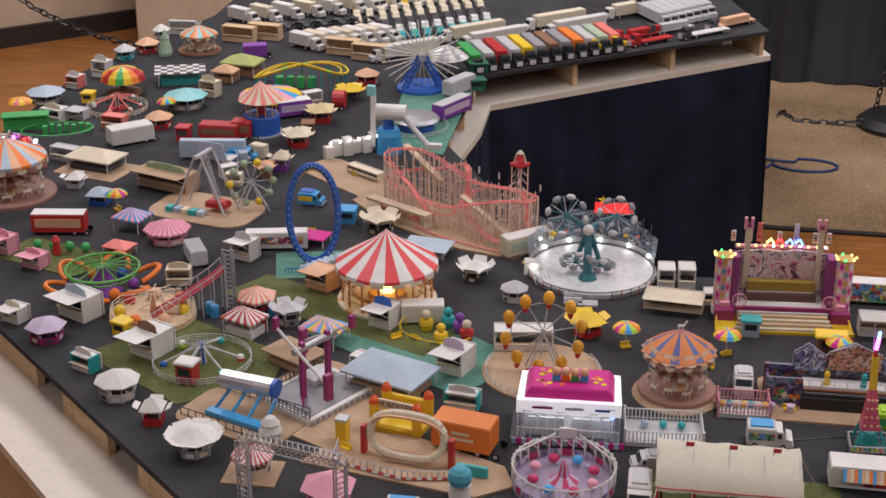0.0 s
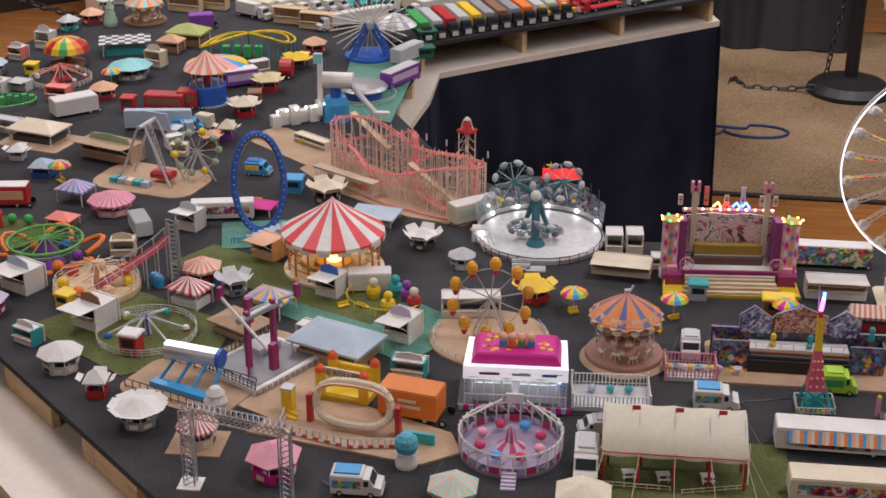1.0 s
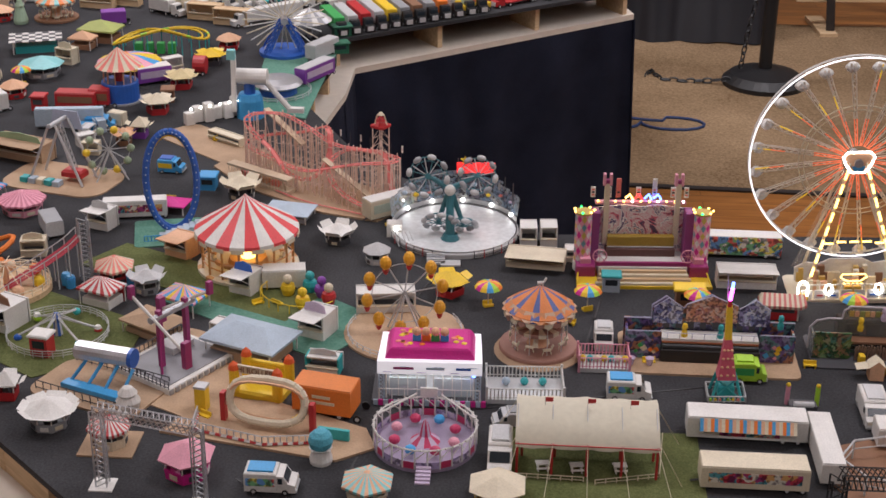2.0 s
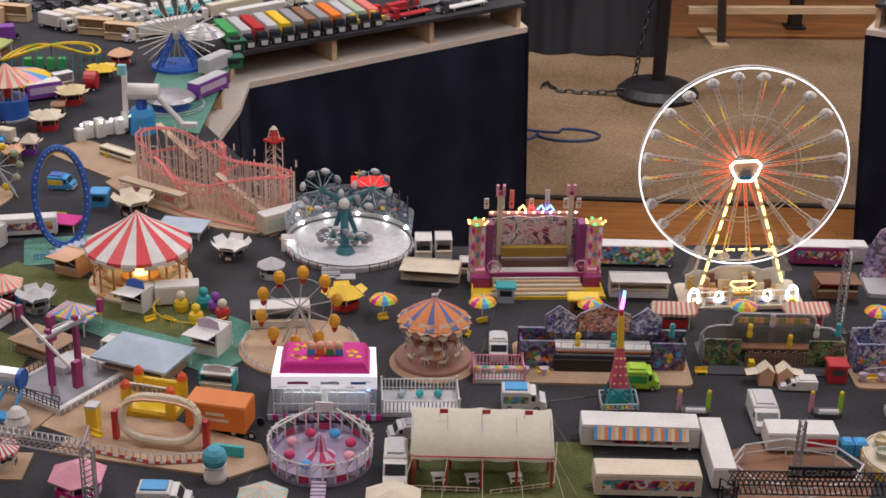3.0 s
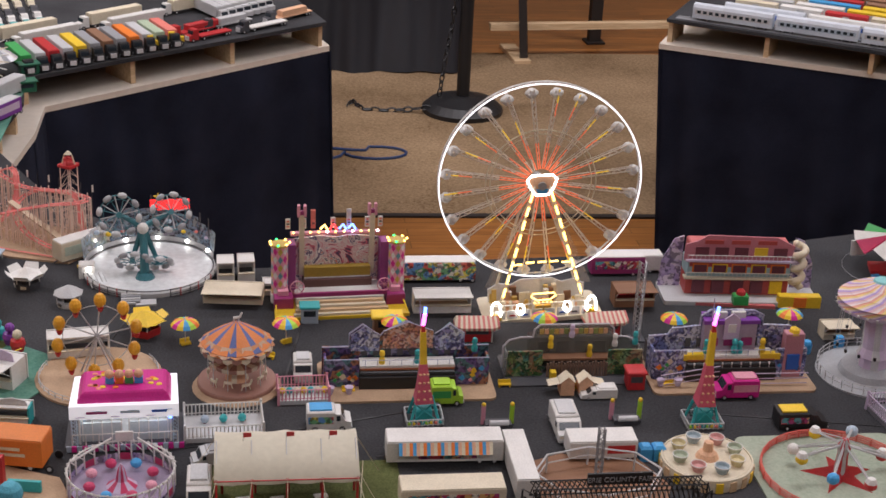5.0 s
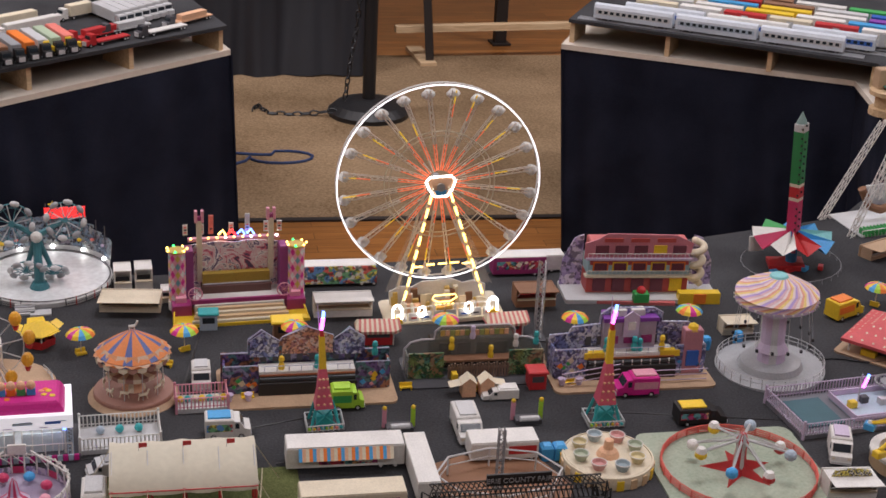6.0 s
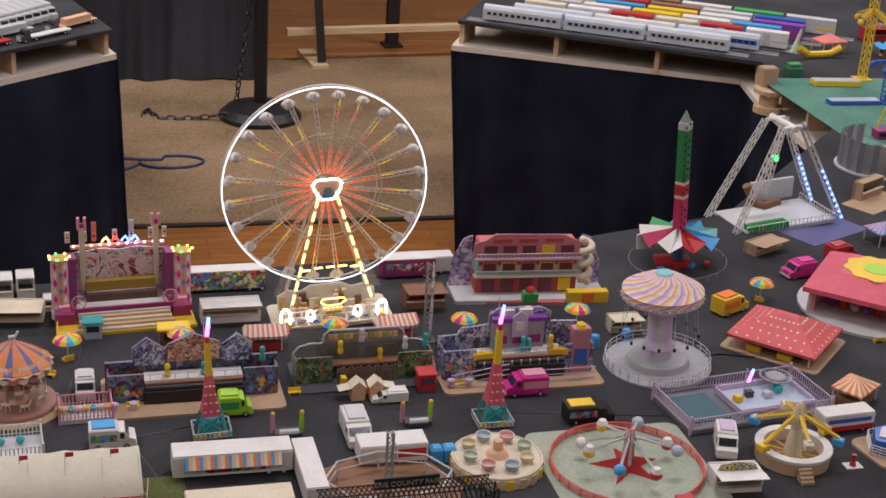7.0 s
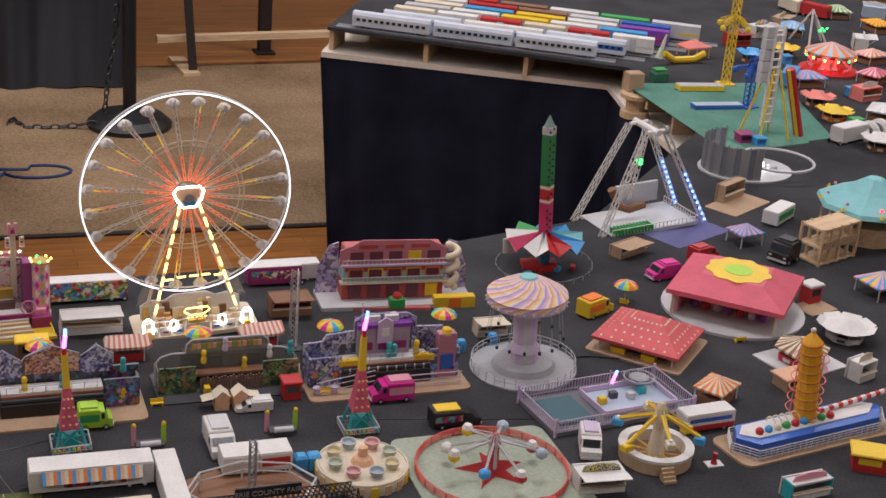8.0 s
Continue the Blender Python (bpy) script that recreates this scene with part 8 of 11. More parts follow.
w_ = Mesh(GREY).ring(0.085, 0.03, 0.034, 0.028, 0.0022, 0, 24, 5).lathe(0.085, 0.03, [(0.019, 0.034), (0.016, 0.036), (0.004, 0.038)], 18).part("grey_wheel", th)
for k in range(6):
    a = math.pi * k / 3
    Mesh(GREY).rod((0.085, 0.03, 0.034), (0.085 + 0.028 * math.cos(a), 0.03 + 0.028 * math.sin(a), 0.034), 0.001).part("spoke", w_)
Mesh(GREY).rod((0.085, 0.03, 0.008), (0.085, 0.03, 0.034), 0.002).part("wheel_post", th)
kiosk(0.498, -0.909, -4, 0.0907, 0.045, 0.04, "white stall with a black and yellow chequered board", sign=mural("chequer", [(0.02, 0.02, 0.02), (0.7, 0.6, 0.1), (0.75, 0.74, 0.7)], 120))
open_tent(0.840, -0.675, 35, 0.075, 0.06, 0.05, (ORANGE, CREAM), "orange and white striped hut tent", base=BROWN)


def galleon(x, y, yaw, ln, wd):
    th = thing("boat_ride", x, y, yaw, "blue boat ride with white rails and an orange pagoda", "boat ride")
    Mesh(TAN).slab(rounded(ln * 1.08, wd * 1.5, 0.02), 0, 0.004).part("base_pad", th)
    hull = [(-ln / 2, 0), (-ln * 0.42, -wd / 2), (ln * 0.4, -wd / 2), (ln / 2, 0), (ln * 0.4, wd / 2), (-ln * 0.42, wd / 2)]
    Mesh(BLUE).slab(hull, 0.004, 0.030).part("hull", th)
    Mesh(WHITE).slab([(a * 0.93, b * 0.66 + 0.006) for a, b in hull], 0.0295, 0.032).part("deck", th)
    for k in range(6):
        a, b = hull[k], hull[(k + 1) % 6]
        n = max(int(math.hypot(a[0] - b[0], a[1] - b[1]) / 0.012), 1)
        for zz in (0.008, 0.013, 0.018, 0.023):
            Mesh(WHITE).rod((a[0] * 1.05, a[1] * 1.2, zz), (b[0] * 1.05, b[1] * 1.2, zz), 0.001, 0, 4).part("rail", th)
        for j in range(n + 1):
            px, py = a[0] + (b[0] - a[0]) * j / n, a[1] + (b[1] - a[1]) * j / n
            Mesh(WHITE).rod((px * 1.05, py * 1.2, 0.004), (px * 1.05, py * 1.2, 0.023), 0.001, 0, 4).part("baluster", th)
    prof = []
    for k in range(9):
        z = 0.026 + 0.0175 * k
        prof += [(0.0205 - 0.0003 * k, z), (0.0198 - 0.0003 * k, z + 0.012), (0.0212 - 0.0003 * k, z + 0.0145), (0.0205 - 0.0003 * k, z + 0.017)]
    pag = Mesh(mat("amber_card", (0.88, 0.44, 0.02), 0.5)).lathe(0.0, 0.01, prof + [(0.009, 0.194), (0.001, 0.204)], 10).part("pagoda", th, "orange-yellow pagoda tower")
    pag.rotation_euler[1] = radians(-6)
    for k in range(9):
        Mesh(RED).ring(0.0, 0.01, 0.040 + 0.0175 * k, 0.0213 - 0.0003 * k, 0.0009, 0, 14, 4).part("pagoda_ring", pag)
    Mesh(WHITE).ball(0, 0.01, 0.205, 0.005, 0, 8).part("finial", pag)
    for k in range(6):
        Mesh(CORAL).ring(0.012, 0.034, 0.036 + 0.02 * k, 0.030, 0.0011, 0, 18, 4).part("spiral_rail", th)
    for sx in (-0.018, 0.042):
        Mesh(CORAL).rod((sx, 0.034, 0.03), (sx, 0.034, 0.136), 0.0011).part("spiral_post", th)
    for k in range(9):
        Mesh((RED, SKY, CREAM, GREEN)[k % 4]).ball(-ln * 0.36 + 0.02 * k, -0.005, 0.036, 0.0075, 0, 8).part("seat_tub", th)
    for k in range(6):
        Mesh(CREAM).ring(-ln * 0.24 + 0.014 * k, 0.012, 0.034, 0.012, 0.0016, 0, 10, 4, 0, 180, "x").part("bench_hoop", th)
    m = Mesh(RED, WHITE)
    for k in range(18):
        m.rod((ln * 0.1 + 0.011 * k, 0.016, 0.034 + 0.0008 * k), (ln * 0.1 + 0.011 * (k + 1), 0.016, 0.0348 + 0.0008 * k), 0.005, k % 2, 6)
    m.part("striped_slide", th)


galleon(0.939, -0.828, 10, 0.33, 0.07)
food_stand(1.241, -0.482, 0, 0.1049, 0.04, WHITE, LGREY, "white fluted-roof stand on a grey counter", sides=8, petal=0.15)
food_stand(1.088, -0.562, 15, 0.1205, 0.045, (BROWN, CREAM), RED, "brown and cream striped hexagonal stand on a pad", pad=LGREY)
kiosk(1.169, -0.644, 20, 0.055, 0.04, 0.045, "white gabled kiosk with printed walls", flap=False, sign=CREAM)
booth(1.016, -0.649, 10, 0.06, 0.04, 0.028, TAN, PEACH, "low tan counter hut", name="game_booth", group="game booths")
booth(0.986, -0.943, -30, 0.055, 0.045, 0.035, RED, YELLOW, "red lettered stall under a yellow roof", name="game_booth", door=YELLOW, group="game booths")
kiosk(0.829, -0.998, 6, 0.0937, 0.035, 0.036, "white stall with teal ends and a pink arched sign", flap=False, side=TEAL, sign=PINK)
th = thing("strength_tester", 0.724, -0.883, 0, "tiny red bell game on a pale pad", "game")
Mesh(LGREY).box(0, 0, 0, 0.03, 0.02, 0.002).part("pad", th)
Mesh(RED).lathe(0, 0, [(0.006, 0.002), (0.003, 0.012), (0.004, 0.022)], 8).part("bell_post", th)
open_tent(1.452, -0.296, 10, 0.09, 0.08, 0.05, (PINK, SKY, YELLOW), "pastel striped canopy tent")
booth(1.269, -0.306, 15, 0.035, 0.03, 0.045, RED, WHITE, "red and white popcorn booth on a tan pad")
pad(1.262, -0.339, 15, rounded(0.08, 0.06, 0.004), TAN, "tan card pad under the popcorn booth")
pad(1.187, 0.098, 25, rounded(0.2, 0.11, 0.006), mat("violet_card", (0.12, 0.12, 0.28), 0.7), "dark violet card pad")
kiosk(1.411, 0.297, 30, 0.11, 0.03, 0.055, "tan cut-out stall front on a tan pad", wall=TAN, flap=False)
pad(1.413, 0.256, 30, rounded(0.17, 0.09, 0.006), TAN, "tan pad under the cut-out stall")
trailer(1.454, 0.135, 35, 0.10, 0.04, 0.038, WHITE, "white box stall with green striped side", stripe=GREEN, tow=False)
open_tent(1.295, 0.019, 10, 0.07, 0.06, 0.05, (PINK, SKY), "pink and blue canopy tent on thin posts")
kiosk(0.987, 0.002, 25, 0.10, 0.04, 0.03, "long brown stall with a white flap", wall=TAN, inside=BROWN)


def circus_top(x, y, yaw, r, h):
    th = thing("circus_top", x, y, yaw, "aqua peaked circus roof with stars on wooden stilts", "tent", "large tents")
    Mesh(AQUA, mat("rose_trim", (0.7, 0.35, 0.33), 0.6)).lathe(0, 0, [(r, h * 0.55), (r * 0.96, h * 0.62), (r * 0.5, h * 0.80), (r * 0.15, h), (0.001, h * 1.02)], 8).part("roof", th)
    for k in range(8):
        a = 2 * math.pi * k / 8
        Mesh(PLY).rod((r * 0.85 * math.cos(a), r * 0.85 * math.sin(a), 0), (r * 0.85 * math.cos(a), r * 0.85 * math.sin(a), h * 0.58), 0.003).part("stilt", th)
        Mesh(YELLOW).lathe(r * 0.92 * math.cos(a + 0.4), r * 0.92 * math.sin(a + 0.4), [(0.006, h * 0.60), (0.001, h * 0.66)], 5).part("star", th)
        Mesh(LED_R if k == 5 else PINK).ball(r * 0.8 * math.cos(a + 0.4), r * 0.8 * math.sin(a + 0.4), h * 0.70, 0.004, 0, 6).part("ornament", th)
    Mesh(PLY).lathe(0, 0, [(r * 0.6, 0), (r * 0.6, h * 0.3), (r * 0.3, h * 0.32)], 10).part("arena", th)


circus_top(1.619, 0.010, 0, 0.13, 0.15)


def stilt_house(x, y, yaw, w, d, h):
    th = thing("timber_frame", x, y, yaw, "unpainted wooden two-storey ride frame with posts", "ride frame")
    for k in range(5):
        for j in range(2):
            Mesh(PLY).box(-w / 2 + w * k / 4, -d / 2 + d * j, 0, 0.006, 0.006, h).part("post", th)
    for zz in (h * 0.02, h * 0.45, h * 0.92):
        Mesh(PLY).box(0, 0, zz, w * 1.04, d * 1.06, 0.005).part("floor_board", th)
    for k in range(4):
        Mesh(TAN).box(-w * 0.375 + w * 0.25 * k, -d / 2 - 0.004, h * 0.45, w * 0.2, 0.003, h * 0.2).part("panel", th)


stilt_house(1.447, -0.088, 20, 0.13, 0.06, 0.09)
van(1.331, -0.094, 30, 0.06, 0.05, 0.05, BLACK, BLACK, "black cloth-covered box cart", category="cart")

# ---- right wing, beyond the pendulum ride ----
th = thing("dodgem_ring", 1.572, 0.500, 0, "grey panelled round dodgem ring with a lit white car", "dodgem ride", "round rides")
for k in range(18):
    a, b = radians(95 + 170 * k / 18), radians(95 + 170 * (k + 0.96) / 18)
    m = Mesh(mat("smoke_grey", (0.17, 0.18, 0.21), 0.35), STEEL)
    m.add([(0.12 * math.cos(a), 0.10 * math.sin(a), 0), (0.12 * math.cos(b), 0.10 * math.sin(b), 0), (0.12 * math.cos(b), 0.10 * math.sin(b), 0.085), (0.12 * math.cos(a), 0.10 * math.sin(a), 0.085)], [(0, 1, 2, 3)], k % 2)
    m.rod((0.12 * math.cos(a), 0.10 * math.sin(a), 0), (0.12 * math.cos(a), 0.10 * math.sin(a), 0.092), 0.0022, 1, 4)
    m.part("wall_panel", th)
Mesh(LGREY).slab(disc_pts(0.13, 30, 0.85), 0, 0.004).part("floor_plate", th)
Mesh(LED_W).ball(0.03, -0.02, 0.022, 0.012, 0, 8).part("lit_car", th)
for k in range(5):
    Mesh((LGREY, PALEBLUE)[k % 2]).box(-0.05 + 0.03 * k, 0.03 - 0.012 * k, 0.004, 0.025, 0.016, 0.014, bev=0.004).part("dodgem_car", th)
Mesh(LGREY).ring(0.08, -0.02, 0.03, 0.10, 0.004, 0, 24, 5).part("rail_ring", th)


def ladder_ride(x, y, yaw, h):
    th = thing("ladder_ride", x, y, yaw, "white ladder-like swing tower between yellow legs", "swing tower")
    for sx in (-1, 1):
        for sy in (-1, 1):
            Mesh(YELLOW).rod((sx * 0.055, sy * 0.045, 0), (sx * 0.012, sy * 0.012, h * 0.62), 0.0035).part("leg", th)
        Mesh(WHITE).box(sx * 0.016, 0, h * 0.12, 0.005, 0.01, h * 0.88).part("tower_rail", th)
    for k in range(12):
        Mesh(WHITE).box(0, 0, h * (0.14 + 0.07 * k), 0.03, 0.008, 0.004).part("rung", th)
    for k in range(5):
        Mesh(LGREY).box(-0.03, 0.01, h * (0.5 + 0.1 * k), 0.03, 0.02, h * 0.092).part("cabin", th)
    m = Mesh(RED, YELLOW)
    for k in range(7):
        a = Vector((0.05 + 0.012 * k, -0.01, h * 0.62 - h * 0.1 * k))
        m.rod(a, a + Vector((0.012, 0, -h * 0.1)), 0.014, 0, 8).rod(a + Vector((-0.013, -0.008, 0)), a + Vector((0, -0.008, -h * 0.1)), 0.005, 1, 6)
    m.part("passenger_car", th, "red and yellow passenger car")
    Mesh(GREENMAT).slab(rounded(0.22, 0.16, 0.01), 0, 0.003).part("base_pad", th)


ladder_ride(1.770, 0.743, 10, 0.3274)


def crane_ride(x, y, yaw, h, c, label):
    th = thing("lattice_tower_ride", x, y, yaw, label, "tower ride", "lattice tower rides")
    Mesh(c).truss((0, 0, 0), (0, 0, h), 0.02, 0.0022, 11).part("tower", th)
    for k in range(4):
        a = math.pi * k / 2 + 0.4
        arm = Mesh(c).truss((0, 0, h * 0.8), (0.05 * math.cos(a), 0.05 * math.sin(a), h * 0.72), 0.01, 0.0015, 4).part("arm", th)
        Mesh(c).ball(0.055 * math.cos(a), 0.055 * math.sin(a), h * 0.68, 0.010, 0, 7).part("seat", arm)
    Mesh(c).box(0, 0, 0, 0.05, 0.05, 0.006).part("foot", th)


crane_ride(1.940, 1.270, 0, 0.2798, YELLOW, "yellow lattice tower ride with four seats")
crane_ride(1.884, 1.032, 20, 0.1605, BLUE, "blue lattice tower ride")
trailer(1.819, 1.216, -5, 0.15, 0.04, 0.018, YELLOW, "yellow flatbed trailer with a grey load", roof=LGREY)
trailer(1.777, 1.029, -2, 0.16, 0.035, 0.014, BLUE, "blue flatbed trailer with a pale frame", roof=PALEBLUE)
carousel(2.411, 1.408, 0.10, 0.105, (ORANGE, PALEBLUE), "red-lit carousel with an orange and blue striped roof", deck=RED, lower=False, finial=False, centre=LED_R, figure=PINK, lamps=(LED_R, LED_Y, LED_R, LED_G))
food_stand(2.101, 0.890, 10, 0.1020, 0.045, YELLOW, ORANGE, "yellow-roofed stand on an orange counter", petal=0.1)
booth(1.690, 0.716, 0, 0.04, 0.035, 0.03, PLUM, PLUM, "dark red ticket box", door=BLACK)
booth(1.720, 0.683, 0, 0.03, 0.03, 0.028, SKY, SKY, "small bright blue plastic bin", door=BLUE)
booth(2.313, 1.120, 0, 0.03, 0.03, 0.03, SKY, SKY, "small bright blue plastic bin", door=BLUE)
booth(2.304, 1.505, 0, 0.03, 0.03, 0.03, SKY, SKY, "small bright blue plastic bin", door=BLUE)
for bx, by in ((1.731, 1.328), (2.101, 0.780)):
    th = thing("green_bin", bx, by, 0, "dark green rounded dumpster", "dumpster", "dumpsters")
    Mesh(mat("bin_green", (0.03, 0.14, 0.08), 0.5)).box(0, 0, 0, 0.05, 0.04, 0.036, bev=0.01).part("tub", th)
    Mesh(GREEN).box(0, 0, 0.036, 0.04, 0.03, 0.004).part("lid", th)
open_tent(1.999, 1.604, 10, 0.10, 0.07, 0.06, (CORAL,), "red arched tent over yellow posts", post=YELLOW)
th = thing("swing_boat", 1.913, 1.524, 5, "yellow and white swing boat with a tall pale prow", "swing boat")
Mesh(YELLOW).tube([(-0.07, 0, 0.035), (-0.03, 0, 0.012), (0.05, 0, 0.012), (0.09, 0, 0.03)], 0.012, 0, 8).part("boat", th)
Mesh(mat("pale_lime", (0.6, 0.7, 0.5), 0.6)).rod((-0.09, 0, 0.02), (-0.07, 0, 0.10), 0.012, 0, 8, 0.003).part("prow", th)
th = thing("spool", 1.609, 1.230, 0, "wooden cable spool and offcuts on the slab edge", "spool", z=-0.085)
Mesh(PLY).lathe(0, 0, [(0.045, 0), (0.045, 0.02), (0.03, 0.022), (0.03, 0.06), (0.05, 0.062), (0.05, 0.075)], 16).part("spool_body", th)
Mesh(TAN).box(0, 0.03, 0.075, 0.05, 0.04, 0.06).part("offcut", th)
pad(1.93, 1.05, 90, [(-0.33, -0.06), (0.22, -0.22), (0.25, 0.33), (-0.40, 0.34)], GREENMAT, "sea-green board laid over the table corner", 0.0)
for k, (bx, by, c1, c2) in enumerate(((2.226, 1.252, PINK, SKY), (2.644, 1.503, CORAL, CREAM), (2.496, 1.268, PINK, RED), (2.268, 0.887, WHITE, LGREY), (2.562, 1.891, PALEBLUE, SKY), (2.919, 2.142, GREEN, CREAM), (2.953, 1.923, ORANGE, YELLOW))):
    open_tent(bx, by, 15 * k, 0.11, 0.085, 0.05, (c1, c2), "small two-coloured canopy tent in a far row", base=BROWN)
th = thing("tripod_ride", 2.559, 1.771, 0, "white tripod ride frame with a green lamp", "ride frame")
for a in (0.3, 2.4, 4.2, 5.4):
    Mesh(WHITE).rod((0.07 * math.cos(a), 0.07 * math.sin(a), 0), (0, 0, 0.12), 0.004).part("leg", th)
for k in range(4):
    Mesh(LED_G).ball(0.02 + 0.01 * k, -0.03, 0.05 + 0.008 * (k % 2), 0.004, 0, 8).part("green_lamp", th)
for k in range(3):
    kiosk(2.25 + 0.16 * k, 1.75 + 0.12 * k, 20 * k, 0.10, 0.05, 0.05, "far row stall with a red or white front", wall=(RED, WHITE, TAN)[k], sign=ART_POSTER, group="far stalls")


# extra stalls of the right wing
for k, (bx, by) in enumerate(((2.125, 1.025), (2.342, 1.087), (2.165, 1.256), (2.344, 1.589), (2.720, 1.687), (2.817, 2.144), (2.183, 1.525), (2.432, 1.814), (2.021, 0.694), (2.071, 0.613), (3.087, 2.140), (2.771, 2.235))):
    if k % 3 == 0:
        food_stand(bx, by, 20 * k, 0.10, 0.05, (CORAL, WHITE, SKY, YELLOW)[k % 4], (BROWN, RED, TEAL)[k % 3], "small far stand with a bright folded roof", petal=0.1)
    elif k % 3 == 1:
        kiosk(bx, by, 15 * k, 0.10, 0.06, 0.05, "small far kiosk with a printed sign", wall=(WHITE, CORAL, PALEBLUE, LGREY)[k % 4], sign=(PINK, WHITE, YELLOW)[k % 3], flap=k % 2 == 0, group="far stalls")
    else:
        trailer(bx, by, 25 * k, 0.12, 0.045, 0.05, (WHITE, RED, SKY, CREAM)[k % 4], "far show trailer with a plain body", group="far trailers")
th = thing("white_arch_stall", 2.126, 0.736, 20, "white rounded arch tents in a row", "tent", "arch tents")
for k in range(3):
    Mesh(WHITE).tube([(-0.06 + 0.05 * k, 0.03 * math.cos(j * math.pi / 8), 0.035 * math.sin(j * math.pi / 8)) for j in range(9)], 0.012, 0, 6).part("arch_tent", th)


# ---- trains on the right upper deck ----
def coach(x, y, yaw, ln, body, band, label, freight=False, name="train_car"):
    th = thing(name, x, y, yaw, label, "train car", "model trains")
    wd, ht = 0.040, 0.060
    n = 9
    prof = [(-wd / 2, 0.011), (wd / 2, 0.011), (wd / 2, ht * 0.78), (wd * 0.36, ht * 0.95), (0, ht), (-wd * 0.36, ht * 0.95), (-wd / 2, ht * 0.78)]
    if freight:
        prof = [(-wd / 2, 0.011), (wd / 2, 0.011), (wd / 2, ht), (-wd / 2, ht)]
    m = Mesh(body)
    k = len(prof)
    vs = [(-ln / 2, a, b) for a, b in prof] + [(ln / 2, a, b) for a, b in prof]
    m.add(vs, [tuple(range(k))[::-1], tuple(range(k, 2 * k))] + [(i, (i + 1) % k, k + (i + 1) % k, k + i) for i in range(k)])
    m.part("body", th)
    Mesh(band).box(0, -wd / 2, ht * 0.42, ln * 0.94, 0.0014, ht * (0.24 if not freight else 0.12)).part("side_band", th)
    if not freight:
        for j in range(12):
            Mesh(GLASS).box(-ln * 0.42 + ln * 0.84 * j / 11, -wd / 2 - 0.0008, ht * 0.47, ln * 0.045, 0.0012, ht * 0.16).part("window", th)
    else:
        Mesh(LGREY).box(0, -wd / 2, ht * 0.2, ln * 0.16, 0.002, ht * 0.7).part("sliding_door", th)
    for sx in (-1, 1):
        b = Mesh(DGREY).box(sx * ln * 0.36, 0, 0.0045, ln * 0.16, wd * 0.7, 0.006).part("bogie", th)
        for j in (-1, 1):
            Mesh(STEEL).rod((sx * ln * 0.36 + j * ln * 0.05, -wd * 0.36, 0.0095), (sx * ln * 0.36 + j * ln * 0.05, wd * 0.36, 0.0095), 0.005, 0, 8).part("wheelset", b)


RAIL_A, RAIL_B = Vector((0.846, 2.012)), Vector((1.75, 1.455))
rd = (RAIL_B - RAIL_A).normalized()
rn = Vector((-rd.y, rd.x))
ry = math.degrees(math.atan2(rd.y, rd.x))


def train(row, start, cars, ln, bodies, bands, freight, label):
    for k in range(cars):
        p = RAIL_A + rn * (0.05 + 0.068 * row) + rd * (start + (ln + 0.012) * (k + 0.5))
        coach(p.x, p.y, ry, ln, bodies[k % len(bodies)], bands[k % len(bands)], label, freight)
    a, b = RAIL_A + rn * (0.05 + 0.068 * row) + rd * (start - 0.05), RAIL_A + rn * (0.05 + 0.068 * row) + rd * (start + (ln + 0.012) * cars + 0.06)
    th = thing("track", a.x, a.y, ry, "strip of model railway track on grey ballast", "track", "model railway tracks")
    length = (b - a).length
    Mesh(GREY).box(length / 2, 0, 0, length, 0.042, 0.002).part("ballast", th)
    for s in (-1, 1):
        Mesh(STEEL).box(length / 2, s * 0.0083, 0.002, length, 0.0012, 0.0025).part("rail", th)


PALE_SILVER = mat("pale_silver", (0.66, 0.71, 0.78), 0.35)
train(0, 0.05, 3, 0.27, (PALE_SILVER,), (LGREY, PALEBLUE), False, "silver streamlined passenger coach with dark windows")
train(1, 0.14, 3, 0.27, (PALE_SILVER, WHITE), (BLUE, BLUE), False, "silver and blue passenger coach with dark windows")
train(2, 0.16, 6, 0.14, (CREAM, WHITE, RED, CREAM, RED, WHITE), (PALEBLUE, LGREY), True, "white or red box car with a sliding door")
train(3, 0.18, 5, 0.16, (LGREY, WHITE, YELLOW, WHITE, SKY), (LGREY, YELLOW), True, "coloured freight box car")
train(4, 0.2, 5, 0.17, (CREAM, SKY, YELLOW, WHITE, PURPLE), (RED, LGREY), True, "pale freight box car with band")
train(5, 0.2, 5, 0.17, (WHITE, RED, BROWN, LGREY, BLUE), (RED, LGREY), True, "freight box car in mixed colours")
train(6, 0.3, 5, 0.17, (RED, BROWN, WHITE, GREEN, LGREY), (YELLOW, LGREY), True, "freight box car in mixed colours")

# ---- trucks on the left upper deck ----
DK_A, DK_B = Vector((-1.181, 1.305)), Vector((-0.326, 1.935))
dd_ = (DK_B - DK_A).normalized()
dn_ = Vector((-dd_.y, dd_.x))
dy_ = math.degrees(math.atan2(dd_.y, dd_.x))


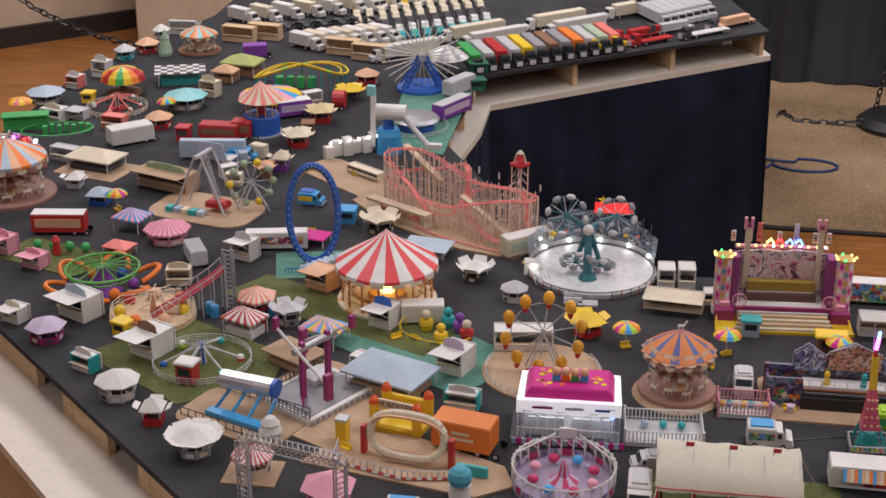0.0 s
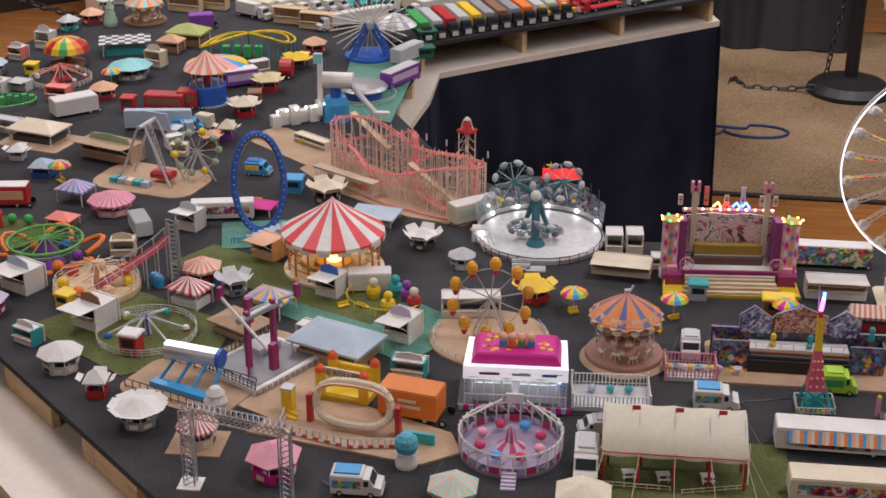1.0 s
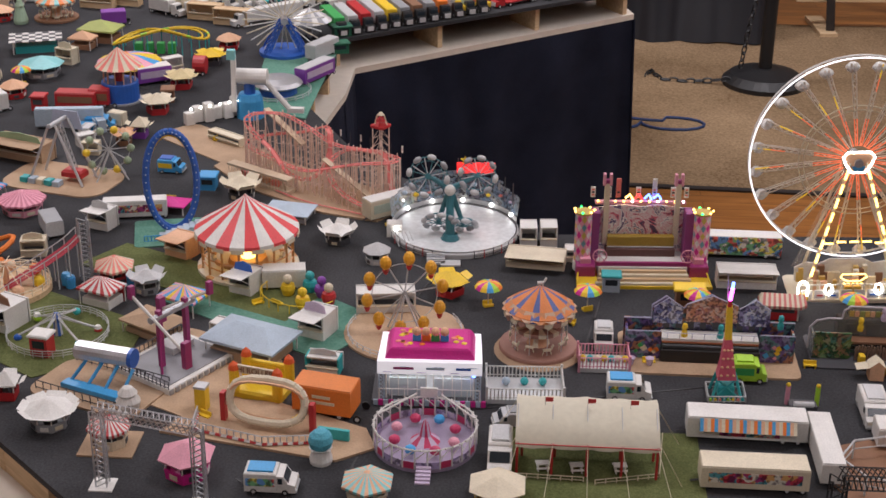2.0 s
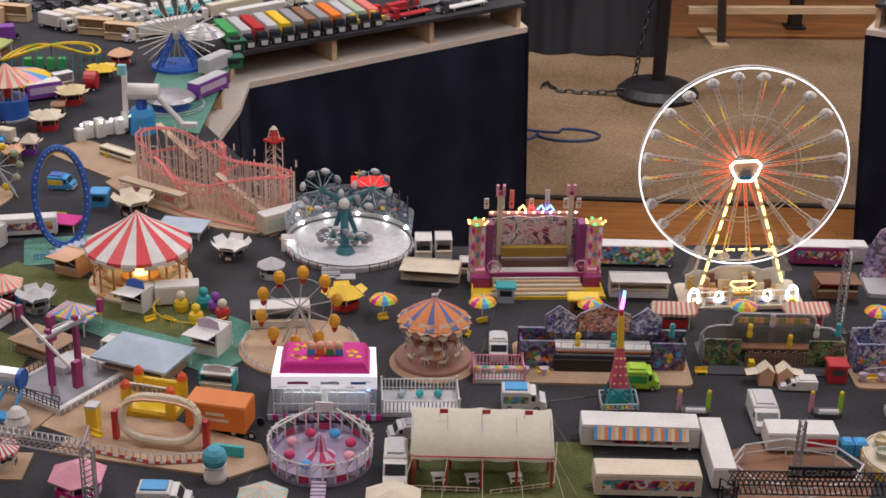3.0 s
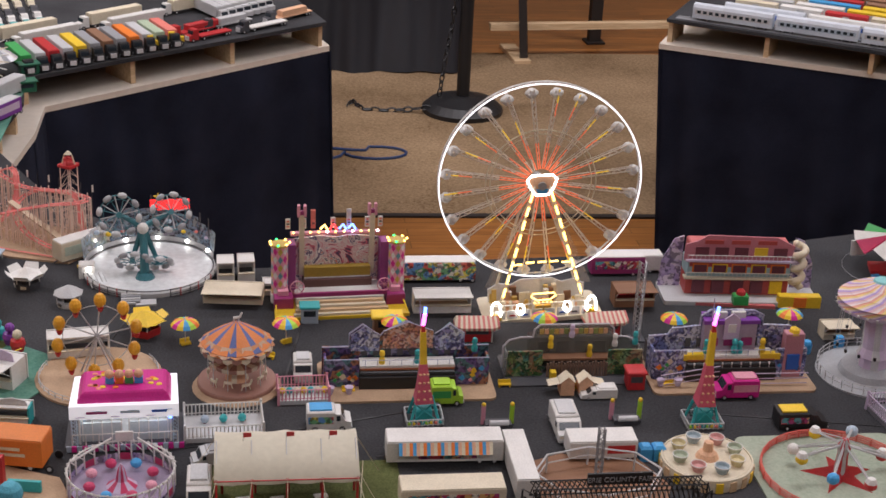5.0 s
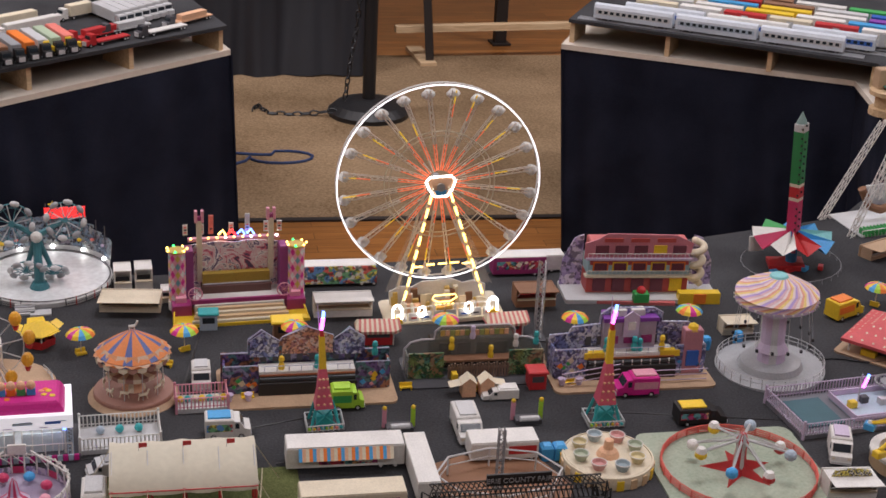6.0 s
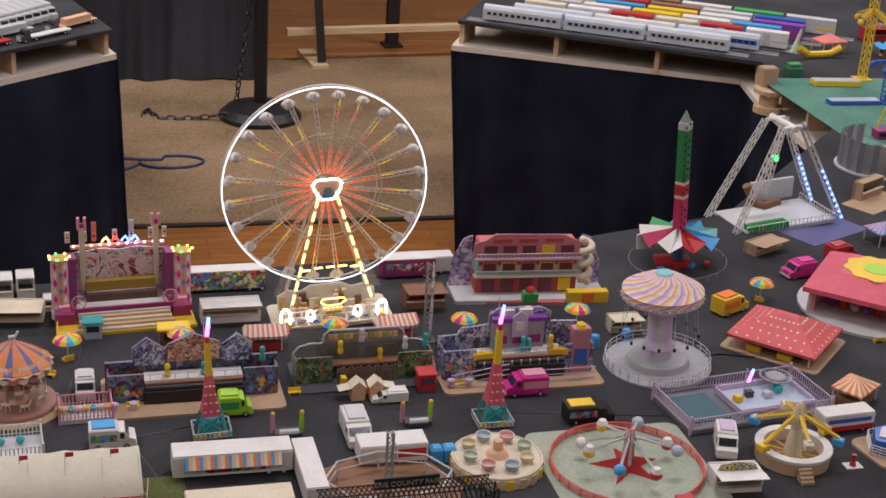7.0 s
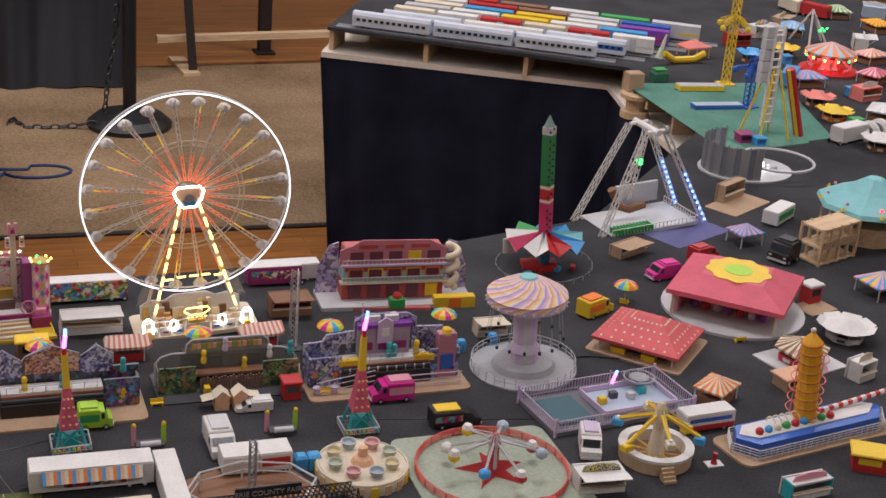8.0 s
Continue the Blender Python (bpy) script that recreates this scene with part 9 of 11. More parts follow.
def semi(x, y, yaw, cab, box_mat, label, ln=0.15, flat=False, load=None):
    """A tractor with a trailer; the cab points to -x."""
    th = thing("semi_truck", x, y, yaw, label, "truck", "parked show trucks")
    wd, ht = 0.031, 0.045
    Mesh(cab).board([(-ln / 2 - 0.042, 0.006), (-ln / 2 - 0.008, 0.006), (-ln / 2 - 0.008, ht * 0.85), (-ln / 2 - 0.024, ht * 0.85), (-ln / 2 - 0.030, ht * 0.5), (-ln / 2 - 0.042, ht * 0.46)], -wd * 0.45, wd * 0.45).part("cab", th)
    Mesh(GLASS).box(-ln / 2 - 0.029, 0, ht * 0.52, 0.003, wd * 0.7, ht * 0.25).part("windscreen", th)
    Mesh(LGREY).box(-ln / 2 - 0.043, 0, 0.006, 0.002, wd * 0.6, ht * 0.3).part("grille", th)
    if flat:
        Mesh(box_mat).box(0, 0, 0.011, ln, wd, 0.004).part("flatbed", th)
        if load:
            Mesh(load).box(0, 0, 0.0155, ln * 0.7, wd * 0.8, 0.018).part("load", th)
    else:
        Mesh(box_mat).box(0, 0, 0.012, ln, wd, ht - 0.012, bev=0.0012).part("trailer_box", th)
        Mesh(box_mat).box(0, 0, ht, ln * 0.99, wd * 0.97, 0.001).part("roof_sheet", th)
    wheels(th, (-ln / 2 - 0.03, -ln / 2 + 0.012, ln * 0.33, ln * 0.42), wd / 2, 0.006)


def deck_at(s, d):
    return DK_A + dd_ * s + dn_ * d


cols = (GREEN, LGREY, RED, LGREY, YELLOW, GREY, BROWN, GREY, ORANGE, LGREY, mat("mint_box", (0.45, 0.55, 0.4), 0.5), CORAL)
for k in range(12):
    p = deck_at(0.04 + 0.044 * k, 0.125)
    semi(p.x, p.y, dy_ + 78, BLACK, cols[k], "show truck with a plain coloured trailer and black cab", 0.15)
for k, (c, bx) in enumerate(((YELLOW, YELLOW), (YELLOW, ORANGE))):
    p = deck_at(0.44 + 0.075 * k, 0.045)
    th = thing("tractor", p.x, p.y, dy_ + 150, "yellow farm tractor with large white-rimmed wheels", "tractor", "tractors")
    Mesh(c).box(0, 0, 0.012, 0.05, 0.016, 0.014).box(0.012, 0, 0.026, 0.018, 0.018, 0.016).part("body", th)
    wheels(th, (0.014,), 0.018, 0.012)
    wheels(th, (-0.018,), 0.014, 0.007)
p = deck_at(0.66, 0.12)
semi(p.x, p.y, dy_ + 6, RED, RED, "red lowboy truck with a red box", 0.17, True, RED)
p = deck_at(0.66, 0.055)
semi(p.x, p.y, dy_ + 4, RED, RED, "red flatbed truck at the deck edge", 0.12, True)
p = deck_at(0.86, 0.05)
semi(p.x, p.y, dy_ + 4, DGREY, WHITE, "flatbed truck with a white empty bed", 0.15, True)
p = deck_at(0.78, 0.13)
semi(p.x, p.y, dy_ + 4, DGREY, LGREY, "flatbed truck with grey crates", 0.15, True, LGREY)
p = deck_at(1.0, 0.10)
semi(p.x, p.y, dy_ + 8, DGREY, PEACH, "lowboy truck with a curved tan load", 0.16, True, PEACH)
for k in range(7):
    p = deck_at(0.80 + 0.034 * k, 0.30 + 0.006 * k)
    semi(p.x, p.y, dy_ + 84, LGREY, LGREY, "plain silver trailer in a tight row", 0.20)
for k in range(3):
    p = deck_at(-0.08 + 0.30 * k, 0.27)
    semi(p.x, p.y, dy_ + 4, WHITE, WHITE, "white semi truck with printed sides", 0.19)
    p = deck_at(0.20 + 0.30 * k, 0.36)
    semi(p.x, p.y, dy_ + 4, WHITE, CREAM, "white semi truck with printed sides", 0.19)


def car(x, y, yaw, c, label, group, ln=0.055):
    th = thing("toy_car", x, y, yaw, label, "car", group)
    Mesh(c).board([(-ln / 2, 0.004), (ln / 2, 0.004), (ln / 2, 0.012), (ln * 0.34, 0.014), (ln * 0.2, 0.021), (-ln * 0.2, 0.021), (-ln * 0.34, 0.013), (-ln / 2, 0.011)], -0.011, 0.011).part("body", th)
    Mesh(GLASS).board([(ln * 0.30, 0.0142), (ln * 0.18, 0.0204), (-ln * 0.18, 0.0204), (-ln * 0.30, 0.0142)][::-1], -0.0114, 0.0114).part("glasshouse", th)
    wheels(th, (-ln * 0.3, ln * 0.3), 0.0112, 0.0045)


for row, (c, lab) in enumerate(((TEAL, "dark teal toy car in a parked row"), (WHITE, "white toy car in a parked row"), (DGREY, "dark grey toy car in a parked row"), (CREAM, "cream toy car in a parked row"), (CREAM, "cream toy car in a parked row"), (YELLOW, "yellow toy car in a parked row"))):
    for k in range(11):
        p = deck_at(-0.15 + 0.045 * k + 0.03 * row, 0.46 + 0.075 * row)
        car(p.x, p.y, dy_ + 70, c, lab, "parked cars on the deck")
# white coaches in two rows at the far left of the deck
for (ax, ay), (bx, by), n in (((-2.017, 1.784), (-1.645, 2.020), 7), ((-1.747, 1.518), (-1.531, 1.643), 7), ((-1.661, 2.003), (-1.404, 2.200), 5)):
    for k in range(n):
        semi(ax + (bx - ax) * k / (n - 1), ay + (by - ay) * k / (n - 1), 150, WHITE, (WHITE, CREAM)[k % 2], "white coach-like show truck in a far row", 0.08)
for (ax, ay), (bx, by), n in (((-1.858, 1.712), (-1.590, 1.838), 6),):
    for k in range(n):
        car(ax + (bx - ax) * k / (n - 1), ay + (by - ay) * k / (n - 1), 160, DGREY, "dark grey car in a far row", "parked cars on the deck")

# ---- left half: nearest row along the edge ----
food_stand(-1.755, -0.459, 0, 0.0835, 0.045, LILAC, PLUM, "lilac hexagonal stand with a plum interior")
kiosk(-1.641, -0.557, -25, 0.0542, 0.035, 0.036, "white arched stall with teal ends", flap=False, side=TEAL, sign=WHITE)
food_stand(-1.551, -0.643, 10, 0.0854, 0.05, WHITE, LGREY, "white octagonal stand with a fluted roof", sides=8)
food_stand(-1.461, -0.722, 5, 0.0582, 0.048, WHITE, RED, "white roofed stand with red striped counter", sides=4, petal=0.1)
food_stand(-1.367, -0.798, 0, 0.0835, 0.045, WHITE, GREY, "white folded-paper octagonal stand", sides=8, petal=0.12)
food_stand(-1.257, -0.849, 0, 0.0743, 0.05, (RED, WHITE), CREAM, "red and white striped octagonal stand on a tan pad", sides=8, pad=TAN)
food_stand(-1.121, -0.917, 0, 0.0948, 0.055, PINK, MAGENTA, "pink hexagonal stand with magenta counter", sides=6)
food_stand(-0.848, -0.951, 0, 0.0892, 0.04, (PEACH, AQUA, CREAM), CREAM, "cream stand with a faded striped roof", sides=6)
food_stand(-0.659, -0.946, 0, 0.0986, 0.04, CREAM, YELLOW, "cream hexagonal stand with yellow menu boards", sides=6)
food_stand(-0.15, -1.13, 0, 0.13, 0.04, (AQUA, CREAM), CREAM, "aqua and cream striped roof stand", sides=8)
kiosk(-1.730, -0.350, -28, 0.0800, 0.06, 0.055, "white kiosk with a raised flap and blue sign", sign=PALEBLUE)
kiosk(-1.844, -0.390, -20, 0.0472, 0.04, 0.035, "small white kiosk with a flap", sign=CREAM)
kiosk(-1.545, -0.477, -25, 0.0637, 0.07, 0.055, "white kiosk with a raised flap and brown sign", sign=BROWN)
kiosk(-1.148, -0.304, -22, 0.0529, 0.055, 0.052, "white kiosk with a raised flap and blue sign", sign=BLUE)
kiosk(-0.991, -0.461, -22, 0.0579, 0.06, 0.055, "white kiosk with a raised flap and lilac sign", sign=LILAC)
trailer(-1.081, -0.282, 10, 0.0808, 0.035, 0.04, WHITE, "white box trailer on the green board", tow=False)
kiosk(-0.882, -0.361, 8, 0.1215, 0.045, 0.05, "long white box stall beside the balloon wheel", flap=False)
kiosk(-0.962, -0.590, -8, 0.0667, 0.035, 0.036, "white arched stall with teal ends", flap=False, side=TEAL, sign=LGREY)
trailer(-0.940, -0.721, -12, 0.0981, 0.05, 0.054, ORANGE, "bright orange lettered food trailer", name="food_trailer", roof=mat("orange_roof", (0.8, 0.24, 0.05), 0.5))
for dx, ww in ((-0.008, 0.03), (0.002, 0.045)):
    Mesh(CREAM).box(0.0, -0.0256, 0.036 if ww < 0.04 else 0.026, ww, 0.0012, 0.005).part("lettering_bar", bpy.data.objects["food_trailer"], "cream printed lettering")


def cone_booth(x, y):
    th = thing("ice_cream_booth", x, y, 0, "white round booth topped by a large blue ball", "ice cream booth")
    Mesh(WHITE).lathe(0, 0, [(0.017, 0), (0.018, 0.006), (0.014, 0.022), (0.018, 0.026)], 14).part("cup", th)
    Mesh(mat("soft_blue", (0.10, 0.42, 0.55), 0.7, bump=0.8)).ball(0, 0, 0.038, 0.019, 0, 16).part("scoop", th)


cone_booth(-0.928, -0.869)


def truss_gate(x0, y0, x1, y1, h):
    th = thing("truss_gate", x0, y0, 0, "silver lattice truss gateway on flat feet", "gateway")
    dx, dy = x1 - x0, y1 - y0
    for px, py in ((0, 0), (dx, dy)):
        Mesh(SILVER).truss((px, py, 0.002), (px, py, h), 0.016, 0.0013, 14).part("tower", th)
        Mesh(WHITE).box(px, py, 0, 0.035, 0.035, 0.002).part("foot", th)
    Mesh(SILVER).truss((0, 0, h), (dx, dy, h), 0.016, 0.0013, 18).part("beam", th)


truss_gate(-1.238, -0.959, -1.083, -0.999, 0.13)


def tank_ride(x, y, yaw):
    th = thing("barrel_ride", x, y, yaw, "silver barrel gondola on blue arms over a tan board", "thrill ride")
    Mesh(TAN).slab(rounded(0.21, 0.13, 0.03), 0, 0.004).part("base_pad", th)
    Mesh(SILVER, BLUE).rod((-0.05, 0.015, 0.055), (0.045, 0.03, 0.055), 0.016, 0, 14).part("barrel", th)
    Mesh(BLUE).rod((0.045, 0.03, 0.055), (0.052, 0.031, 0.055), 0.0165, 0, 14).part("barrel_cap", th)
    for k in range(4):
        Mesh(SKY).rod((-0.05 + 0.035 * k, -0.02, 0.004), (-0.03 + 0.03 * k, 0.015, 0.045), 0.003).part("arm", th)
        Mesh(SKY).box(-0.04 + 0.03 * k, -0.02, 0.004, 0.03, 0.02, 0.01).part("footing", th)
    picket(th, (-0.09, -0.05), (0.10, -0.05), 0.016, DGREY, 12, 0.004)
    picket(th, (-0.09, 0.055), (0.10, 0.055), 0.016, DGREY, 12, 0.004)
    Mesh(WHITE).lathe(0.085, -0.035, [(0.016, 0.004), (0.02, 0.02), (0.014, 0.03), (0.016, 0.034), (0.008, 0.044), (0.001, 0.047)], 12).part("teapot_booth", th, "white teapot-shaped booth")
    for k in range(3):
        Mesh(WHITE).ball(0.07 + 0.013 * k, -0.058, 0.008, 0.006, 0, 7).part("white_ball", th)


tank_ride(-1.320, -0.685, -22)


def kamikaze(x, y, yaw, h):
    th = thing("hammer_ride", x, y, yaw, "plum-red twin hammer ride on a white stepped platform", "thrill ride")
    Mesh(WHITE, LGREY).box(0, 0, 0, 0.13, 0.16, 0.012).part("platform", th)
    for k in range(12):
        Mesh(GREY).box(0.066, -0.075 + 0.0135 * k, 0.0, 0.002, 0.008, 0.010).part("vent", th)
    Mesh(mat("steel_deck", (0.22, 0.22, 0.24), 0.45)).box(0, 0, 0.012, 0.112, 0.142, 0.0012).part("deck_plate", th)
    Mesh(LGREY).box(-0.03, 0.03, 0.0135, 0.04, 0.05, 0.012).part("machine_box", th)
    picket(th, (-0.064, -0.079), (0.064, -0.079), 0.014, DGREY, 14, 0.012)
    picket(th, (-0.064, 0.079), (-0.064, -0.079), 0.014, DGREY, 16, 0.012)
    for sy in (-0.03, 0.03):
        Mesh(PLUM).box(0, sy, 0.012, 0.009, 0.008, h).part("tower", th)
    Mesh(STEEL).rod((0, -0.05, h), (0, 0.05, h), 0.006, 0, 10).part("axle", th)
    for sy, sgn in ((-0.045, 1), (0.045, -1)):
        arm = Mesh(WHITE).rod((-sgn * 0.045, sy, h * 1.30), (sgn * 0.075, sy, h * 0.62), 0.003, 0, 6).part("arm", th)
        Mesh(PLUM).box(sgn * 0.075, sy, h * 0.40, 0.010, 0.014, h * 0.45).part("cabin", arm)
        Mesh(PLUM).box(-sgn * 0.045, sy, h * 1.25, 0.008, 0.010, h * 0.22).part("counterweight", arm)
    Mesh(PLUM).rod((0.02, -0.05, 0.012), (0.0, -0.03, h * 0.8), 0.0025).part("strut", th)


kamikaze(-1.214, -0.597, -32, 0.105)
pad(-1.186, -0.614, -28, rounded(0.26, 0.24, 0.05), TAN, "tan card pad under the hammer ride", 0.0, 0.002)


def micro_coaster(x, y, yaw):
    th = thing("loop_train_ride", x, y, yaw, "cream looping train arch on a tan board, striped rails", "looping ride")
    Mesh(TAN).slab([(-0.17, -0.06), (0.12, -0.07), (0.17, -0.02), (0.14, 0.03), (-0.02, 0.07), (-0.13, 0.06)], 0, 0.004).part("base_pad", th)
    pts = []
    for k in range(21):
        a = math.pi * (1.5 - 2.0 * k / 20)
        pts.append((-0.012 + 0.062 * math.copysign(abs(math.cos(a)) ** 0.7, math.cos(a)), 0.012 * math.sin(a), 0.047 + 0.032 * math.copysign(abs(math.sin(a)) ** 0.8, math.sin(a))))
    for k in range(20):
        Mesh(CREAM).rod(pts[k], pts[k + 1], 0.0065, 0, 8).part("arch_piece", th)
        Mesh(PEACH).rod((pts[k][0], -0.0005, pts[k][2]), (pts[k + 1][0], -0.0005, pts[k + 1][2]), 0.0025, 0, 5).part("inner_rail", th)
    for a, b in (((-0.12, -0.045), (0.0, -0.06)), ((0.0, -0.06), (0.09, -0.03)), ((-0.13, 0.0), (-0.12, -0.045))):
        m = Mesh(RED, WHITE)
        for j in range(12):
            f0, f1 = j / 12, (j + 1) / 12
            m.rod((a[0] + (b[0] - a[0]) * f0, a[1] + (b[1] - a[1]) * f0, 0.006), (a[0] + (b[0] - a[0]) * f1, a[1] + (b[1] - a[1]) * f1, 0.006), 0.003, j % 2, 4)
        m.part("striped_kerb", th)
        picket(th, a, b, 0.016, LGREY, 10, 0.004)
    for sx in (-0.085, 0.062):
        Mesh(RED).box(sx, 0.0, 0.004, 0.008, 0.012, 0.05).part("support", th)
    Mesh(TEAL).box(0.10, -0.012, 0.004, 0.05, 0.006, 0.018).part("name_board", th)
    Mesh(YELLOW, LGREY).box(-0.13, 0.02, 0.004, 0.018, 0.018, 0.04).box(-0.13, 0.02, 0.044, 0.02, 0.02, 0.004, mi=1).part("booth", th)


micro_coaster(-1.013, -0.780, -10)


def bouncy_castle(x, y, yaw):
    th = thing("bouncy_castle", x, y, yaw, "yellow inflatable castle with red-capped corner towers", "bouncy castle")
    Mesh(YELLOW).box(0, 0, 0, 0.085, 0.055, 0.014, bev=0.004).part("mattress", th)
    for k in range(5):
        Mesh(YELLOW).rod((-0.035, 0.026, 0.014 + 0.007 * k), (0.035, 0.026, 0.014 + 0.007 * k), 0.0045, 0, 8).part("wall_tube", th)
    for sx in (-1, 1):
        for sy in (-1, 1):
            t = Mesh(YELLOW).rod((sx * 0.038, sy * 0.024, 0.012), (sx * 0.038, sy * 0.024, 0.052), 0.0085, 0, 12).part("tower", th)
            Mesh(mat("orange_red", (0.75, 0.12, 0.03), 0.5)).lathe(sx * 0.038, sy * 0.024, [(0.0095, 0.052), (0.007, 0.060), (0.001, 0.066)], 12).part("cap", t)
    name_board = Mesh(CREAM).box(0, -0.022, 0.046, 0.084, 0.004, 0.014).part("name_board", th)
    cu = bpy.data.curves.new("lettering", "FONT")
    cu.body, cu.size, cu.align_x, cu.extrude = "HI ROLLER", 0.0135, "CENTER", 0.0005
    cu.materials.append(BROWN)
    t = new("lettering", cu)
    t.parent = name_board
    t.matrix_basis = pose(0, -0.0250, 0.0485, 90)


bouncy_castle(-1.052, -0.675, -14)
open_tent(-1.095, -0.540, -22, 0.145, 0.10, 0.055, (PALEBLUE,), "pale blue hipped roof pavilion with a small dormer", base=TAN, ridge=0.4)
kiosk(-1.154, -0.478, -22, 0.05, 0.035, 0.03, "plain white card box stall", flap=False)
open_tent(-1.280, -0.481, -30, 0.10, 0.07, 0.04, (TAN,), "low tan card roof", base=TAN)
open_tent(-1.245, -0.389, -22, 0.08, 0.06, 0.05, (PINK, SKY, YELLOW), "pastel striped canopy tent on a tan pad")
food_stand(-1.331, -0.323, 0, 0.0655, 0.045, LGREY, GREY, "grey and white octagonal stand with flaps", sides=6, petal=0.2)
open_tent(-1.400, -0.378, -22, 0.0728, 0.055, 0.055, (RED, WHITE), "red and white striped tent with striped sides", wall=RED, base=WHITE)
food_stand(-1.403, -0.282, 10, 0.0880, 0.05, (CORAL, CREAM), RED, "red and cream striped stand on a red counter", sides=6)
pad(-1.459, -0.489, -30, [(-0.17, -0.12), (0.10, -0.14), (0.17, 0.02), (0.12, 0.11), (-0.14, 0.10)], GRASS, "olive flocked pad under the children's ride")
arm_ride(-1.443, -0.509, 0.0877, 6, 0.045, LGREY, BLUE, LGREY, (RED, TEAL, LIME, BLUE), "car ride for children with small coloured cars, round fence", star=False, drop=0.15)
booth(-1.448, -0.578, -10, 0.032, 0.028, 0.045, RED, WHITE, "red and white ticket booth", group="ticket booths")


def slide_tower(x, y, yaw, h):
    th = thing("fun_slide", x, y, yaw, "steep red slide from a grey lattice tower", "slide")
    Mesh(GREY).truss((0.07, 0, 0), (0.07, 0, h * 1.5), 0.018, 0.0015, 14).part("tower", th)
    n = 14
    for lane in range(3):
        m = Mesh(mat("slide_red", (0.45, 0.04, 0.07), 0.45))
        for k in range(n):
            f0, f1 = k / n, (k + 1) / n
            z0, z1 = h * (1 - f0 ** 0.8) + 0.006, h * (1 - f1 ** 0.8) + 0.006
            y0 = -0.012 + 0.012 * lane
            m.add([(0.06 - 0.16 * f0, y0, z0), (0.06 - 0.16 * f1, y0, z1), (0.06 - 0.16 * f1, y0 + 0.0105, z1), (0.06 - 0.16 * f0, y0 + 0.0105, z0)], [(0, 3, 2, 1)])
        m.part("lane", th)
    for k in range(7):
        f = k / 7
        for sy in (-0.014, 0.026):
            Mesh(LGREY).rod((0.06 - 0.16 * f, sy, 0), (0.06 - 0.16 * f, sy, h * (1 - f ** 0.8) + 0.018), 0.0011, 0, 4).part("rail_post", th)
    for sy in (-0.014, 0.026):
        Mesh(LGREY).tube([(0.06 - 0.16 * f / 8, sy, h * (1 - (f / 8) ** 0.8) + 0.018) for f in range(9)], 0.0011, 0, 4).part("rail", th)


slide_tower(-1.514, -0.326, 28, 0.085)


def octopus(x, y, yaw, r):
    th = thing("octopus_ride", x, y, yaw, "green-spoked wheel ride with curling orange arms", "spinning ride", "round rides")
    g = mat("leaf_green", (0.10, 0.36, 0.06), 0.5)
    Mesh(g).ring(0, 0, 0.05, r, 0.0028, 0, 32, 6).part("upper_ring", th)
    Mesh(g).ring(0, 0, 0.038, r * 0.9, 0.002, 0, 32, 5).part("lower_ring", th)
    for k in range(16):
        a = 2 * math.pi * k / 16
        Mesh(g).rod((0, 0, 0.056), (r * math.cos(a), r * math.sin(a), 0.05), 0.0015, 0, 4).rod((r * math.cos(a), r * math.sin(a), 0.05), (r * 0.9 * math.cos(a), r * 0.9 * math.sin(a), 0.038), 0.001, 0, 4).part("spoke", th)
    Mesh(PURPLE).lathe(0, 0, [(r * 0.5, 0), (r * 0.3, 0.02), (r * 0.14, 0.056)], 12).part("base", th)
    for k in range(6):
        a = 2 * math.pi * k / 6 + 0.2
        pts = []
        for j in range(7):
            b = a + j * 0.13
            rr = r * (1.05 + 0.6 * math.sin(j * 0.5) * 0.9)
            pts.append((rr * math.cos(b), rr * math.sin(b), 0.018 + 0.016 * math.sin(j * 0.55)))
        arm = Mesh(ORANGE).tube(pts, 0.005, 0, 6).part("tentacle", th)
        Mesh((PURPLE, BLUE, ORANGE)[k % 3]).ball(r * 0.8 * math.cos(a), r * 0.8 * math.sin(a), 0.016, 0.012, 0, 8).part("car", arm)


octopus(-1.724, -0.244, 0, 0.0715)


def spoked_ride(x, y, r):
    th = thing("whip_ride", x, y, 0, "wooden spoked ride with yellow cars on a raised deck", "spinning ride", "round rides")
    Mesh(PLY, TAN).lathe(0, 0, [(r, 0), (r, 0.012), (r * 0.95, 0.014)], 28).part("deck", th)
    for k in range(14):
        a = 2 * math.pi * k / 14
        Mesh(CREAM).rod((0, 0, 0.055), (r * 0.8 * math.cos(a), r * 0.8 * math.sin(a), 0.04), 0.001, 0, 4).part("spoke", th)
        if k % 2 == 0:
            Mesh((YELLOW, ORANGE, PEACH, RED)[k // 2 % 4]).ball(r * 0.75 * math.cos(a), r * 0.75 * math.sin(a), 0.022, 0.012, 0, 8).part("car", th)
    Mesh(PEACH).rod((0, 0, 0.014), (0, 0, 0.058), 0.006, 0, 10).part("post", th)
    round_fence(th, r * 0.97, 0.014, CREAM, 20, 2, z=0.012)


